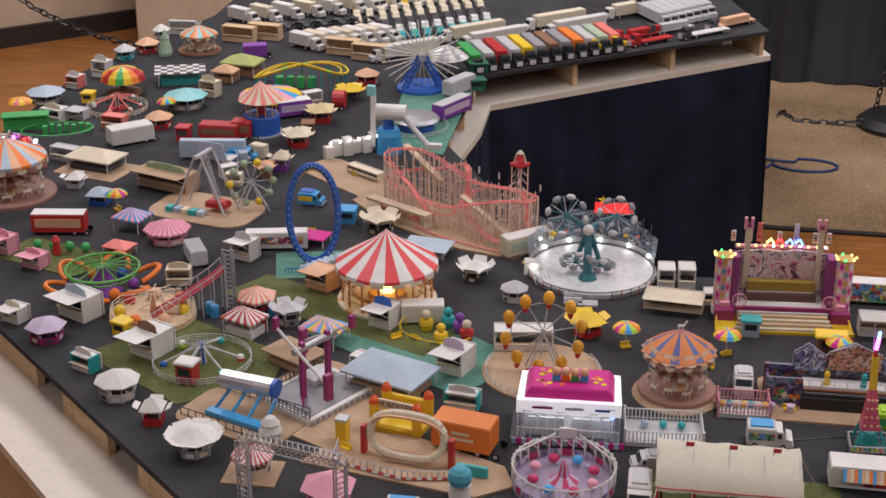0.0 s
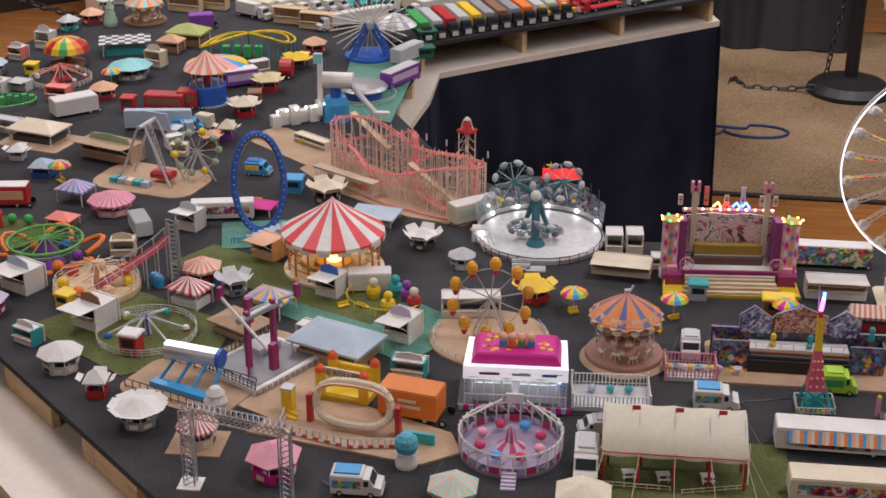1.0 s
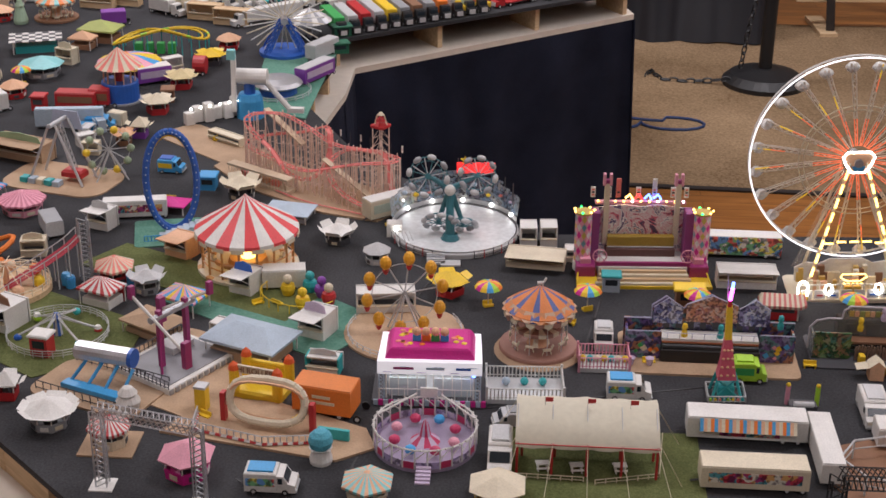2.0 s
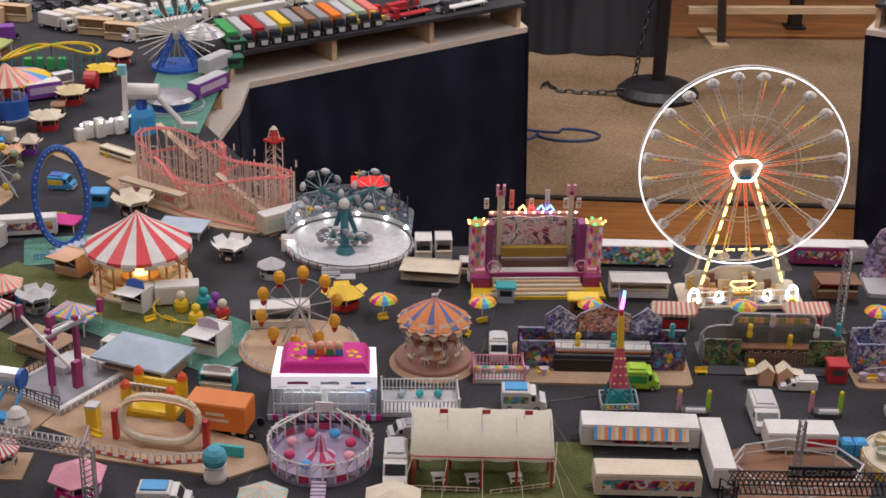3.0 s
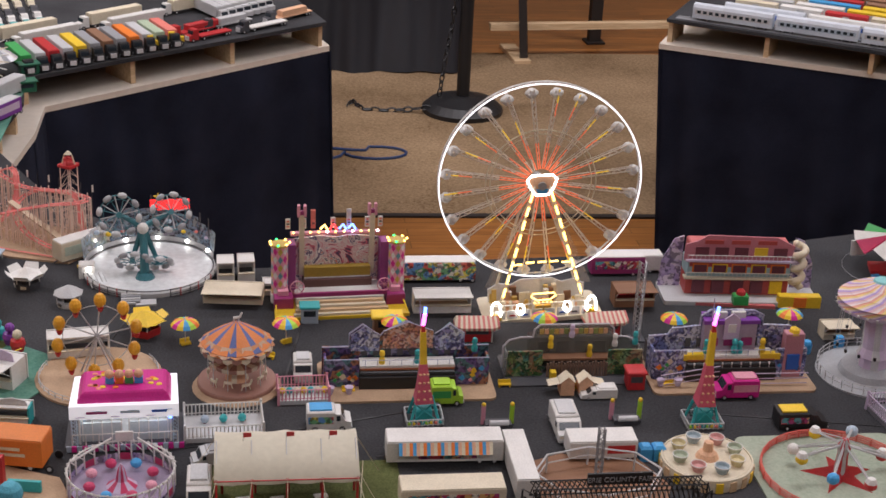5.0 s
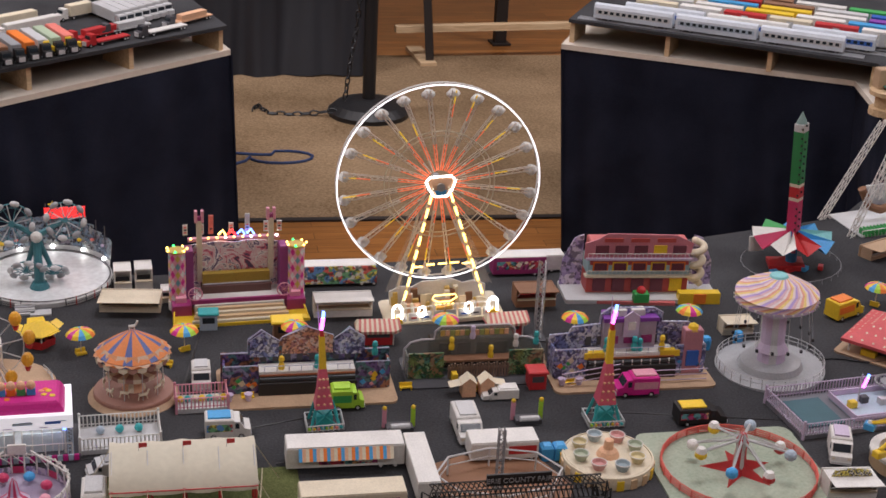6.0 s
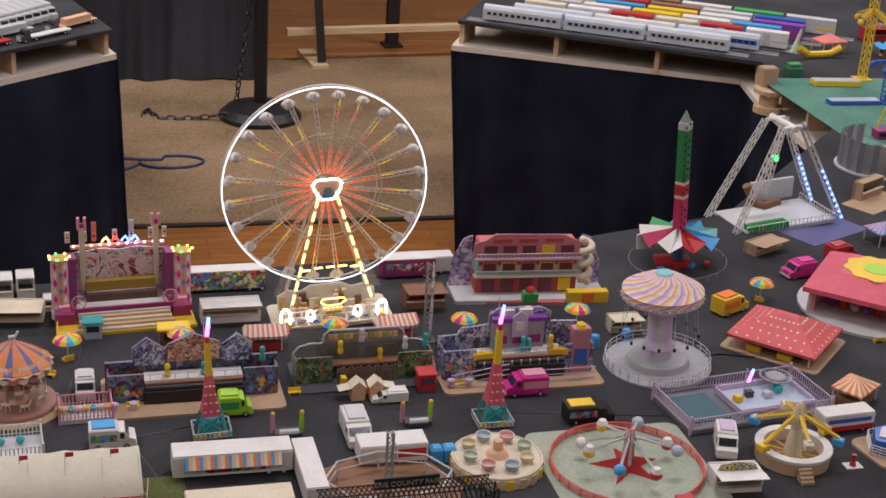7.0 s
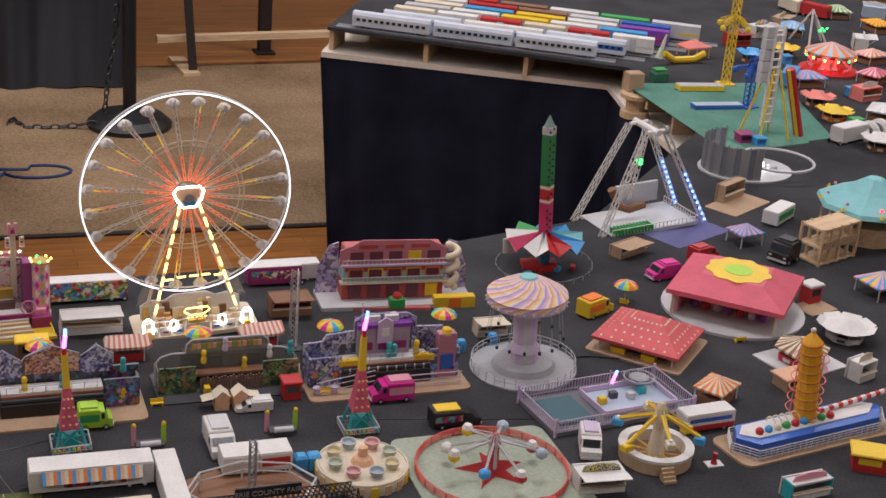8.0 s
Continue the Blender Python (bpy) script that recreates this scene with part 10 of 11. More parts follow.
spoked_ride(-1.590, -0.343, 0.0818)
booth(-1.623, -0.415, -20, 0.03, 0.03, 0.03, YELLOW, YELLOW, "yellow rounded slide box", name="game_booth", group="game booths")
kiosk(-1.590, -0.183, 10, 0.055, 0.035, 0.04, "cream stall with a cut-out front", wall=CREAM, sign=CREAM, flap=False)
trailer(-1.589, -0.076, -60, 0.075, 0.035, 0.035, LGREY, "grey trailer with a rounded roof", roof=GREY)
kiosk(-1.905, -0.148, -20, 0.0533, 0.04, 0.035, "pink striped stall with a pitched sign", wall=PINK, sign=PINK)
kiosk(-1.996, -0.089, -20, 0.05, 0.04, 0.045, "pink striped stall with a pitched sign", wall=PINK, sign=PINK)
pad(-1.887, -0.102, -20, rounded(0.22, 0.12, 0.02), GRASS, "olive flocked pad with a pump and shrubs")
th = thing("fire_hydrant_game", -1.883, -0.092, 0, "red pump game with green figures", "game")
Mesh(RED).lathe(0, 0, [(0.009, 0.003), (0.007, 0.03), (0.01, 0.034), (0.003, 0.044)], 10).part("pump", th)
for k in range(4):
    Mesh(GREEN).ball(-0.05 + 0.035 * k, 0.02, 0.014, 0.010, 0, 8).part("green_figure", th)
food_stand(-1.681, 0.021, 0, 0.1109, 0.045, (PINK, mat("deep_rose", (0.6, 0.2, 0.28), 0.6)), PINK, "pink striped octagonal stand", sides=8)
open_tent(-1.758, -0.061, -15, 0.06, 0.045, 0.03, (CORAL,), "low coral card roof", base=BROWN)
open_tent(-1.775, 0.069, -15, 0.07, 0.06, 0.05, (PINK, SKY), "pink and blue canopy on thin posts")
trailer(-1.922, 0.024, 8, 0.1146, 0.035, 0.048, RED, "red and white game trailer with lit front", stripe=PEACH, roof=WHITE)
Mesh(LED_W).ball(0.02, -0.021, 0.036, 0.003, 0, 6).part("lamp", bpy.data.objects["trailer"])
food_stand(-1.898, 0.200, 0, 0.0793, 0.04, PALEBLUE, BLUE, "pale blue and white striped stand on a blue counter", sides=4)
umbrella(-1.846, 0.167)
food_stand(-1.993, 0.292, 0, 0.0605, 0.036, WHITE, LGREY, "small white stall with open flaps", sides=4, petal=0.1)
pad(-1.984, 0.407, -15, rounded(0.17, 0.12, 0.006), TAN, "tan pad under the white marquee")
open_tent(-1.990, 0.422, -15, 0.13, 0.085, 0.05, (CREAM,), "cream marquee tent on thin posts", base=DGREY, ridge=0.3)
kiosk(-2.083, 0.463, -15, 0.08, 0.035, 0.04, "grey and pink side stall", wall=LGREY, flap=False)
trailer(-1.970, 0.606, 40, 0.11, 0.05, 0.045, WHITE, "long white market stall with a cut-out roof board", tow=False)
food_stand(-1.936, 0.731, 0, 0.0820, 0.045, PEACH, RED, "peach-roofed stand on a red counter", sides=6)
carousel(-2.119, 0.218, 0.1037, 0.1455, (ORANGE, PALEBLUE, PEACH), "lit carousel with an orange and blue striped roof", deck=mat("rose_brown", (0.36, 0.19, 0.15), 0.6))
booth(-1.843, 0.644, 0, 0.032, 0.03, 0.04, RED, RED, "plain red ticket box", door=DGREY)

# blue-ring ride, tents and coaster in the left middle
loop_coaster(-1.341, -0.060, 14, 0.0500, 0.2120)
pad(-1.081, -0.382, -30, [(-0.20, -0.09), (0.18, -0.10), (0.20, 0.08), (-0.17, 0.12)], GREENMAT, "sea-green card pad under the teacup figures")
pad(-1.232, -0.282, -24, [(-0.26, -0.05), (0.22, -0.06), (0.22, 0.06), (-0.24, 0.07)], GRASS, "olive flocked strip beside the carousel", 0.0, 0.002)
RW = (WHITE, mat("tent_red", (0.74, 0.07, 0.08), 0.5))


def gallopers(x, y, r, h):
    th = thing("big_carousel", x, y, 0, "large carousel with a red and white striped tent roof", "carousel", "round rides")
    gold = mat("golden_timber", (0.62, 0.32, 0.12), 0.5)
    Mesh(CREAM, gold).lathe(0, 0, [(r * 0.98, 0), (r * 0.98, h * 0.05), (r * 0.9, h * 0.06)], 32, stripes=[0, 0, 1]).part("platform", th)
    zc = h * 0.50
    m = Mesh(*RW)
    n = 44
    m.lathe(0, 0, [(r, zc), (r, zc + h * 0.05), (r * 0.66, zc + h * 0.19), (r * 0.32, zc + h * 0.33), (r * 0.06, h * 0.96), (0.0006, h)], n, stripes=[0, 1])
    m.m = [(i % n) // 2 % 2 if i < 5 * n else 0 for i in range(len(m.f))]
    m.part("tent_roof", th, "red and white striped tent roof")
    for k in range(16):
        a = 2 * math.pi * k / 16
        c, s = math.cos(a), math.sin(a)
        Mesh(gold).box(c * r * 0.88, s * r * 0.88, h * 0.05, 0.004, 0.003, zc - h * 0.05).part("column", th)
        b = 2 * math.pi * (k + 1) / 16
        for zz in (h * 0.16, h * 0.26, zc - 0.003):
            Mesh(gold, PEACH).rod((c * r * 0.88, s * r * 0.88, zz), (math.cos(b) * r * 0.88, math.sin(b) * r * 0.88, zz), 0.0016, k % 2, 4).part("rail", th)
        Mesh((CREAM, PEACH, gold)[k % 3]).rod((c * r * 0.66 - s * 0.010, s * r * 0.66 + c * 0.010, h * 0.17), (c * r * 0.66 + s * 0.010, s * r * 0.66 - c * 0.010, h * 0.17), 0.005, 0, 6).part("horse", th)
        Mesh(CREAM).board([(-0.012, zc - 0.006), (0.012, zc - 0.006), (0.012, zc + 0.002), (-0.012, zc + 0.002)], 0, 0.001).part("valance_panel", th).matrix_basis = Matrix.Rotation(a + math.pi / 2, 4, "Z") @ Matrix.Translation((0, -r * 1.002, 0))
    Mesh(LED_Y).lathe(0, 0, [(r * 0.14, h * 0.08), (r * 0.14, zc * 0.9)], 12).part("lit_core", th)
    Mesh(gold).lathe(0, 0, [(r * 0.4, h * 0.06), (r * 0.36, h * 0.14)], 12).part("centre_drum", th)


gallopers(-1.164, -0.201, 0.0993, 0.152)
kiosk(-1.302, -0.159, -25, 0.06, 0.05, 0.05, "orange-brown kiosk with a white flap", wall=PEACH)
th = thing("teacup_garden", -1.043, -0.339, -20, "yellow-railed teacup figures ride on green card", "children's ride")
for k in range(14):
    a, b = radians(100 + 250 * k / 14), radians(100 + 250 * (k + 1) / 14)
    Mesh(YELLOW).rod((0.075 * math.cos(a), 0.06 * math.sin(a), 0.003), (0.075 * math.cos(a), 0.06 * math.sin(a), 0.02), 0.0012, 0, 4).rod((0.075 * math.cos(a), 0.06 * math.sin(a), 0.02), (0.075 * math.cos(b), 0.06 * math.sin(b), 0.02), 0.0012, 0, 4).part("rail_bay", th)
for k, (fx, fy, c) in enumerate(((0.03, 0.03, PURPLE), (0.055, 0.01, RED), (0.0, 0.04, TEAL), (-0.03, 0.01, YELLOW), (0.02, -0.025, YELLOW))):
    Mesh(c, CREAM).lathe(fx, fy, [(0.010, 0.003), (0.014, 0.016), (0.012, 0.024)], 12).ball(fx, fy, 0.034, 0.009, 1 if k % 2 else 0, 8).part("figure_tub", th)
open_tent(-1.123, 0.041, -10, 0.10, 0.07, 0.03, (PALEBLUE,), "pale blue-grey folded card roof", base=GREY)
food_stand(-1.242, 0.136, 0, 0.0807, 0.05, CREAM, DGREY, "grey stand with a cream and yellow draped roof", sides=6, petal=0.2)
van(-1.424, 0.267, 175, 0.055, 0.032, 0.032, SKY, BLUE, "blue camper van with a yellow band", stripe=YELLOW)
booth(-1.323, 0.182, 0, 0.034, 0.034, 0.034, SKY, SKY, "small bright blue game cabin", name="game_booth", group="game booths")
kiosk(-1.493, -0.040, -20, 0.055, 0.045, 0.05, "white kiosk with a raised flap and printed side", sign=LGREY)
trailer(-1.440, 0.013, 12, 0.13, 0.03, 0.04, WHITE, "white trailer with painted red and blue side", stripe=ART_RED, roof=WHITE)
open_tent(-1.367, 0.054, -10, 0.06, 0.05, 0.03, (MAGENTA,), "small magenta card roof")
wood_coaster(-1.085, 0.214, -32, [(-0.26, -0.06), (-0.12, -0.11), (0.10, -0.115), (0.22, -0.08), (0.23, 0.0), (0.15, 0.055), (-0.20, 0.06), (-0.27, 0.02)])
pad(-1.364, 0.436, -40, rounded(0.30, 0.12, 0.03), TAN, "tan card pad under the white lit fence")
th = thing("lit_gate_ride", -1.402, 0.599, 35, "white panelled ride gate with lit lamps", "ride entrance")
for k in range(6):
    Mesh(WHITE).box(-0.06 + 0.025 * k, 0.01 * (k % 2), 0.003, 0.022, 0.02, 0.03 + 0.008 * (k % 3)).part("panel", th)
    Mesh(LED_W).ball(-0.06 + 0.025 * k, -0.014, 0.045, 0.0035, 0, 6).part("lamp", th)
kiosk(-1.338, 0.462, -35, 0.12, 0.03, 0.025, "low cream queue pen beside the coaster", wall=CREAM, flap=False)


def hammer_arm(x, y, yaw, h):
    th = thing("hammer_swing", x, y, yaw, "white hammer ride arms on a blue drum tower", "thrill ride")
    Mesh(SKY).lathe(0, 0, [(0.034, 0), (0.032, 0.045), (0.026, 0.06)], 14).part("drum", th)
    Mesh(BLUE).rod((0, 0, 0.06), (0, 0, h * 0.8), 0.014, 0, 10).part("tower", th)
    Mesh(WHITE).rod((-0.03, 0, h * 0.85), (0.045, 0, h * 0.85), 0.020, 0, 16).part("hub_drum", th)
    a1 = Mesh(WHITE).box(-0.035, -0.02, h * 0.15, 0.012, 0.010, h * 1.15, tilt=-6).part("long_arm", th)
    Mesh(AQUA).box(-0.035, -0.03, h * 1.28, 0.02, 0.014, 0.024).part("tip_cabin", a1)
    a2 = Mesh(WHITE).rod((0.035, 0, h * 0.8), (0.10, -0.02, h * 0.25), 0.007, 0, 8).part("short_arm", th)
    Mesh(WHITE).box(0.115, -0.02, h * 0.18, 0.04, 0.016, 0.012).part("cabin", a2)


hammer_arm(-1.317, 0.641, 0, 0.12)
th = thing("silver_disc_ride", -1.280, 0.821, 0, "silver saucer ride on a blue base", "spinning ride", "round rides")
Mesh(BLUE).lathe(0, 0, [(0.05, 0), (0.045, 0.02)], 20).part("base", th)
Mesh(SILVER, WHITE).lathe(0, 0, [(0.052, 0.02), (0.064, 0.028), (0.055, 0.036), (0.02, 0.04)], 24).part("saucer", th)
round_fence(th, 0.085, 0.014, LGREY, 22, 2)
pad(-1.38, 0.93, 90, [(-0.30, -0.20), (0.26, -0.205), (0.24, -0.01), (-0.24, -0.05)], GREENMAT, "sea-green board along the table corner")
th = thing("sunburst_wheel", -1.318, 1.158, 12, "white sunburst wheel ride on a blue lattice pyramid", "ferris wheel")
for k in range(30):
    a = 2 * math.pi * k / 30
    Mesh(CREAM if k % 2 else WHITE).rod((0.012 * math.cos(a), -0.014, 0.10 + 0.012 * math.sin(a)), (0.112 * math.cos(a), -0.002, 0.10 + 0.10 * math.sin(a)), 0.0018, 0, 4).part("ray", th)
for sx in (-1, 1):
    for sy in (-1, 1):
        Mesh(BLUE).truss((sx * 0.055, sy * 0.035, 0), (sx * 0.006, sy * 0.02, 0.10), 0.012, 0.0018, 8).part("leg", th)
Mesh(BLUE).lathe(0, 0, [(0.07, 0), (0.07, 0.01), (0.05, 0.014)], 20).part("base", th)
Mesh(SILVER).rod((0, -0.04, 0.10), (0, 0.03, 0.10), 0.010, 0, 12).part("hub", th)
th = thing("silver_umbrella_ride", -1.273, 1.318, 0, "silver fluted umbrella ride", "spinning ride", "round rides")
Mesh(SILVER, WHITE, GREY).lathe(0, 0, [(0.065, 0.05), (0.05, 0.062), (0.02, 0.078), (0.001, 0.085)], 20, stripes=[0, 1, 2]).part("canopy", th)
Mesh(GREY).rod((0, 0, 0), (0, 0, 0.08), 0.008, 0, 10).part("column", th)
trailer(-1.202, 0.940, 62, 0.13, 0.035, 0.045, PURPLE, "purple show trailer with printed sides", stripe=LILAC, roof=LGREY)
trailer(-1.211, 1.138, 62, 0.11, 0.035, 0.045, LGREY, "grey trailer behind the purple one")
for bx, by in ((-1.184, 1.344), (-1.171, 1.181)):
    booth(bx, by, 20, 0.05, 0.035, 0.032, mat("bottle_green", (0.02, 0.14, 0.08), 0.5), mat("bottle_green", (0.02, 0.14, 0.08), 0.5), "bottle green cardboard bin", name="dumpster", group="dumpsters")

# A-frame rides in the left middle
th = thing("aframe_ride", -1.648, 0.198, -15, "white A-frame swing ride on a tan oval board", "swing ride")
Mesh(TAN).slab(rounded(0.25, 0.16, 0.05), 0, 0.003).part("base_pad", th)
for sx in (-1, 1):
    for sy in (-1, 1):
        Mesh(LGREY).rod((sx * 0.065, sy * 0.03, 0.003), (sx * 0.008, sy * 0.025, 0.135), 0.003).part("leg", th)
Mesh(LGREY).rod((0, -0.035, 0.135), (0, 0.035, 0.135), 0.005, 0, 10).part("axle", th)
Mesh(LGREY).truss((0, 0, 0.135), (0.03, 0, 0.03), 0.010, 0.001, 8).part("arm", th)
Mesh(RED, TEAL).box(0.03, 0, 0.014, 0.05, 0.03, 0.016, bev=0.005).part("gondola", th)
for k in range(5):
    Mesh((TEAL, PALEBLUE, CREAM)[k % 3]).box(-0.07 + 0.02 * k, -0.04, 0.003, 0.016, 0.02, 0.012).part("platform_block", th)
Mesh(mat("faded_blue_sign", (0.45, 0.52, 0.66), 0.6)).board([(-0.04, 0.11), (0.04, 0.11), (0.03, 0.15), (-0.03, 0.15)], 0.03, 0.033).part("name_board", th)
th = thing("small_ferris_ride", -1.547, 0.214, 25, "small green and yellow ferris wheel on pale legs", "ferris wheel", "round rides")
for k in range(10):
    a = 2 * math.pi * k / 10
    Mesh(LGREY).rod((0, 0, 0.068), (0.05 * math.cos(a), 0, 0.068 + 0.05 * math.sin(a)), 0.0012, 0, 4).part("spoke", th)
    Mesh((mat("sage_tub", (0.36, 0.46, 0.3), 0.6), mat("sage_tub", (0.36, 0.46, 0.3), 0.6), YELLOW)[k % 3]).ball(0.048 * math.cos(a), 0, 0.066 + 0.048 * math.sin(a), 0.009, 0, 8).part("tub", th)
for sx in (-1, 1):
    for sy in (-1, 1):
        Mesh(LGREY).rod((sx * 0.035, sy * 0.02, 0), (0, sy * 0.012, 0.068), 0.002).part("leg", th)
Mesh(LGREY).ring(0, 0, 0.068, 0.046, 0.001, 0, 24, 4, plane="y").part("rim", th)
kiosk(-1.778, 0.326, -20, 0.16, 0.06, 0.05, "green-roofed wooden stage stall", wall=TAN, inside=BROWN, flap=True, sign=mat("sage_roof", (0.3, 0.42, 0.26), 0.6))
for k in range(5):
    a = 0.9 + k * 0.35
    kiosk(-1.62 + 0.05 * math.cos(a * 2), 0.36 + 0.05 * k, 40 * k, 0.045, 0.03, 0.035, "small plain stall between the rides", wall=(CREAM, WHITE, LGREY, PALEBLUE, CREAM)[k], flap=False, group="small stalls")
trailer(-1.729, 0.519, 8, 0.16, 0.02, 0.05, PALEBLUE, "pale blue lettered back board", tow=False)
van(-1.658, 0.530, 190, 0.07, 0.034, 0.03, SKY, SKY, "bright blue pickup truck", category="truck")
booth(-1.677, 0.487, 0, 0.035, 0.03, 0.025, SKY, SKY, "small bright blue plastic bin", door=BLUE)
trailer(-1.756, 0.670, 0, 0.10, 0.04, 0.04, RED, "dark red horse trailer", group="red trailers", stripe=BROWN)
trailer(-1.702, 0.688, 0, 0.05, 0.04, 0.045, RED, "dark red horse trailer", group="red trailers", stripe=BROWN)


def drum_carousel(x, y, r, h):
    th = thing("drum_carousel", x, y, 0, "carousel with striped cone roof raised on a blue drum", "carousel", "round rides")
    Mesh(BLUE).lathe(0, 0, [(r, 0), (r, h * 0.36), (r * 0.96, h * 0.38)], 28).part("drum", th)
    Mesh(GREY).lathe(0, 0, [(r * 1.15, 0), (r * 1.15, 0.004)], 28).part("plinth", th)
    for k in range(12):
        a = 2 * math.pi * k / 12
        Mesh(PEACH).rod((r * 0.85 * math.cos(a), r * 0.85 * math.sin(a), h * 0.37), (r * 0.85 * math.cos(a), r * 0.85 * math.sin(a), h * 0.68), 0.0016, 0, 4).part("pole", th)
    Mesh(RED).lathe(0, 0, [(r * 0.25, h * 0.37), (r * 0.2, h * 0.68)], 10).part("core", th)
    Mesh(CREAM, CORAL).lathe(0, 0, [(r * 1.25, h * 0.66), (r * 0.7, h * 0.8), (r * 0.3, h * 0.92), (0.001, h)], 24, stripes=[0, 1]).part("roof", th)


drum_carousel(-1.662, 0.729, 0.0464, 0.1379)
th = thing("rainbow_ride", -1.687, 0.912, 0, "flat round ride roof in yellow, pink and blue swirls", "spinning ride", "round rides")
Mesh(YELLOW, PINK, SKY, ORANGE).lathe(0, 0, [(0.085, 0.04), (0.08, 0.046), (0.03, 0.06), (0.001, 0.064)], 16, stripes=[0, 0, 1, 2, 1, 3]).part("roof", th)
Mesh(BROWN).lathe(0, 0, [(0.05, 0), (0.04, 0.042)], 12).part("core", th)
trailer(-1.616, 0.875, 32, 0.09, 0.04, 0.045, PURPLE, "purple and white box truck", stripe=LILAC, roof=WHITE)
kiosk(-1.586, 0.962, 40, 0.06, 0.03, 0.05, "white display wall with a red edge", flap=False)
food_stand(-1.548, 0.647, 0, 0.0792, 0.05, CREAM, RED, "cream star-roofed stand on a red counter", sides=5, petal=0.1)
food_stand(-1.533, 0.841, 0, 0.0800, 0.05, mat("straw_card", (0.70, 0.58, 0.32), 0.6), RED, "straw yellow star-roofed stand on a red counter", sides=5, petal=0.1)
food_stand(-1.498, 1.041, 0, 0.0805, 0.045, YELLOW, DGREY, "yellow star-roofed stand with a dark counter", sides=5, petal=0.1)
food_stand(-1.479, 1.186, 0, 0.0798, 0.045, PEACH, RED, "peach-roofed stand on a red counter", sides=6)
booth(-1.544, 0.739, 10, 0.03, 0.035, 0.035, BROWN, BROWN, "small brown wooden cart", name="game_booth", group="game booths")
th = thing("barrel_cart", -1.509, 0.955, 0, "round red barrel cart", "cart")
Mesh(RED).rod((-0.016, 0, 0.026), (0.016, 0, 0.026), 0.024, 0, 14).part("barrel", th)
wheels(th, (-0.01, 0.01), 0.02, 0.006)
food_stand(-1.548, 0.476, 0, 0.0597, 0.05, CREAM, PURPLE, "white-topped stand on a purple counter", sides=4, petal=0.1)
food_stand(-1.574, 0.426, 0, 0.0536, 0.04, PEACH, BROWN, "peach stand with a folded roof", sides=5, petal=0.15)

# yellow coaster and far stalls of the left wing
th = thing("yellow_coaster", -1.658, 1.147, 5, "bright yellow figure-eight coaster with green cars", "roller coaster")
yp = []
for k in range(48):
    a = 2 * math.pi * k / 48
    yp.append(Vector((0.125 * math.sin(a), 0.075 * math.sin(2 * a) + 0.03 * math.sin(a), 0.045 + 0.018 * math.cos(2 * a + 0.6))))
for k in range(48):
    a, b = yp[k], yp[(k + 1) % 48]
    Mesh(YELLOW if k % 9 else LIME).rod(a, b, 0.0034, 0, 6).part("track_piece", th)
    Mesh(YELLOW).rod(a * 0.86 + Vector((0, 0, 0.006)), b * 0.86 + Vector((0, 0, 0.006)), 0.003, 0, 6).part("track_piece", th)
    if k % 2 == 0:
        Mesh(TEAL).rod((a.x, a.y, 0), a, 0.0015, 0, 4).part("support", th)
for k in range(4):
    Mesh(GREEN).box(-0.06 + 0.03 * k, -0.02, 0, 0.02, 0.02, 0.03).part("station_block", th)
open_tent(-1.851, 1.227, -10, 0.11, 0.08, 0.06, (mat("olive_roof", (0.42, 0.48, 0.14), 0.6),), "olive yellow square canopy tent", base=BROWN)
open_tent(-1.881, 1.150, -10, 0.07, 0.05, 0.05, (PEACH,), "tan flat canopy stall", base=BROWN)
trailer(-1.860, 1.389, 20, 0.07, 0.04, 0.04, PURPLE, "purple van-like box trailer", roof=PURPLE)
food_stand(-1.921, 0.909, 0, 0.1280, 0.05, AQUA, GREY, "pale green octagonal flat-roofed stand", sides=8)
umbrella(-1.946, 0.823)
kiosk(-1.885, 1.016, -20, 0.06, 0.04, 0.05, "white folded card panels", wall=CREAM, flap=False, sign=CREAM)
CHECK = (WHITE, DGREY)
th = thing("checker_roof_ride", -2.004, 1.119, 18, "black and white chequered roof pavilion", "pavilion")
for i in range(8):
    for j in range(5):
        Mesh(CHECK[(i + j) % 2]).box(-0.062 + 0.0178 * i, -0.036 + 0.018 * j, 0.036, 0.0176, 0.0178, 0.0015).part("roof_tile", th)
for sx in (-1, 1):
    for sy in (-1, 1):
        Mesh(WHITE).rod((sx * 0.06, sy * 0.036, 0), (sx * 0.06, sy * 0.036, 0.036), 0.0016).part("post", th)
Mesh(TEAL, RED).box(0, 0, 0, 0.11, 0.06, 0.02).part("ride_deck", th)
th = thing("rainbow_umbrella_ride", -2.126, 0.994, 0, "ride under a domed rainbow umbrella roof", "umbrella ride", "round rides")
Mesh(RED, YELLOW, GREEN, ORANGE).lathe(0, 0, [(0.062, 0.040), (0.056, 0.056), (0.036, 0.070), (0.001, 0.078)], 16, stripes=[0, 1, 2, 1, 3]).part("canopy", th)
Mesh(BROWN).lathe(0, 0, [(0.05, 0), (0.05, 0.006), (0.01, 0.008), (0.008, 0.07)], 14).part("deck", th)
food_stand(-2.308, 0.888, 0, 0.1137, 0.045, PALEBLUE, GREY, "pale blue octagonal flat-roofed stand", sides=8)
umbrella(-2.327, 0.763, 0.034, 0.05, (ORANGE, YELLOW, CORAL, YELLOW))
arm_ride(-2.093, 0.848, 0.08, 7, 0.05, CREAM, RED, CORAL, (RED, WHITE, CORAL), "red and white spider ride with low arms", star=True, drop=0.25)
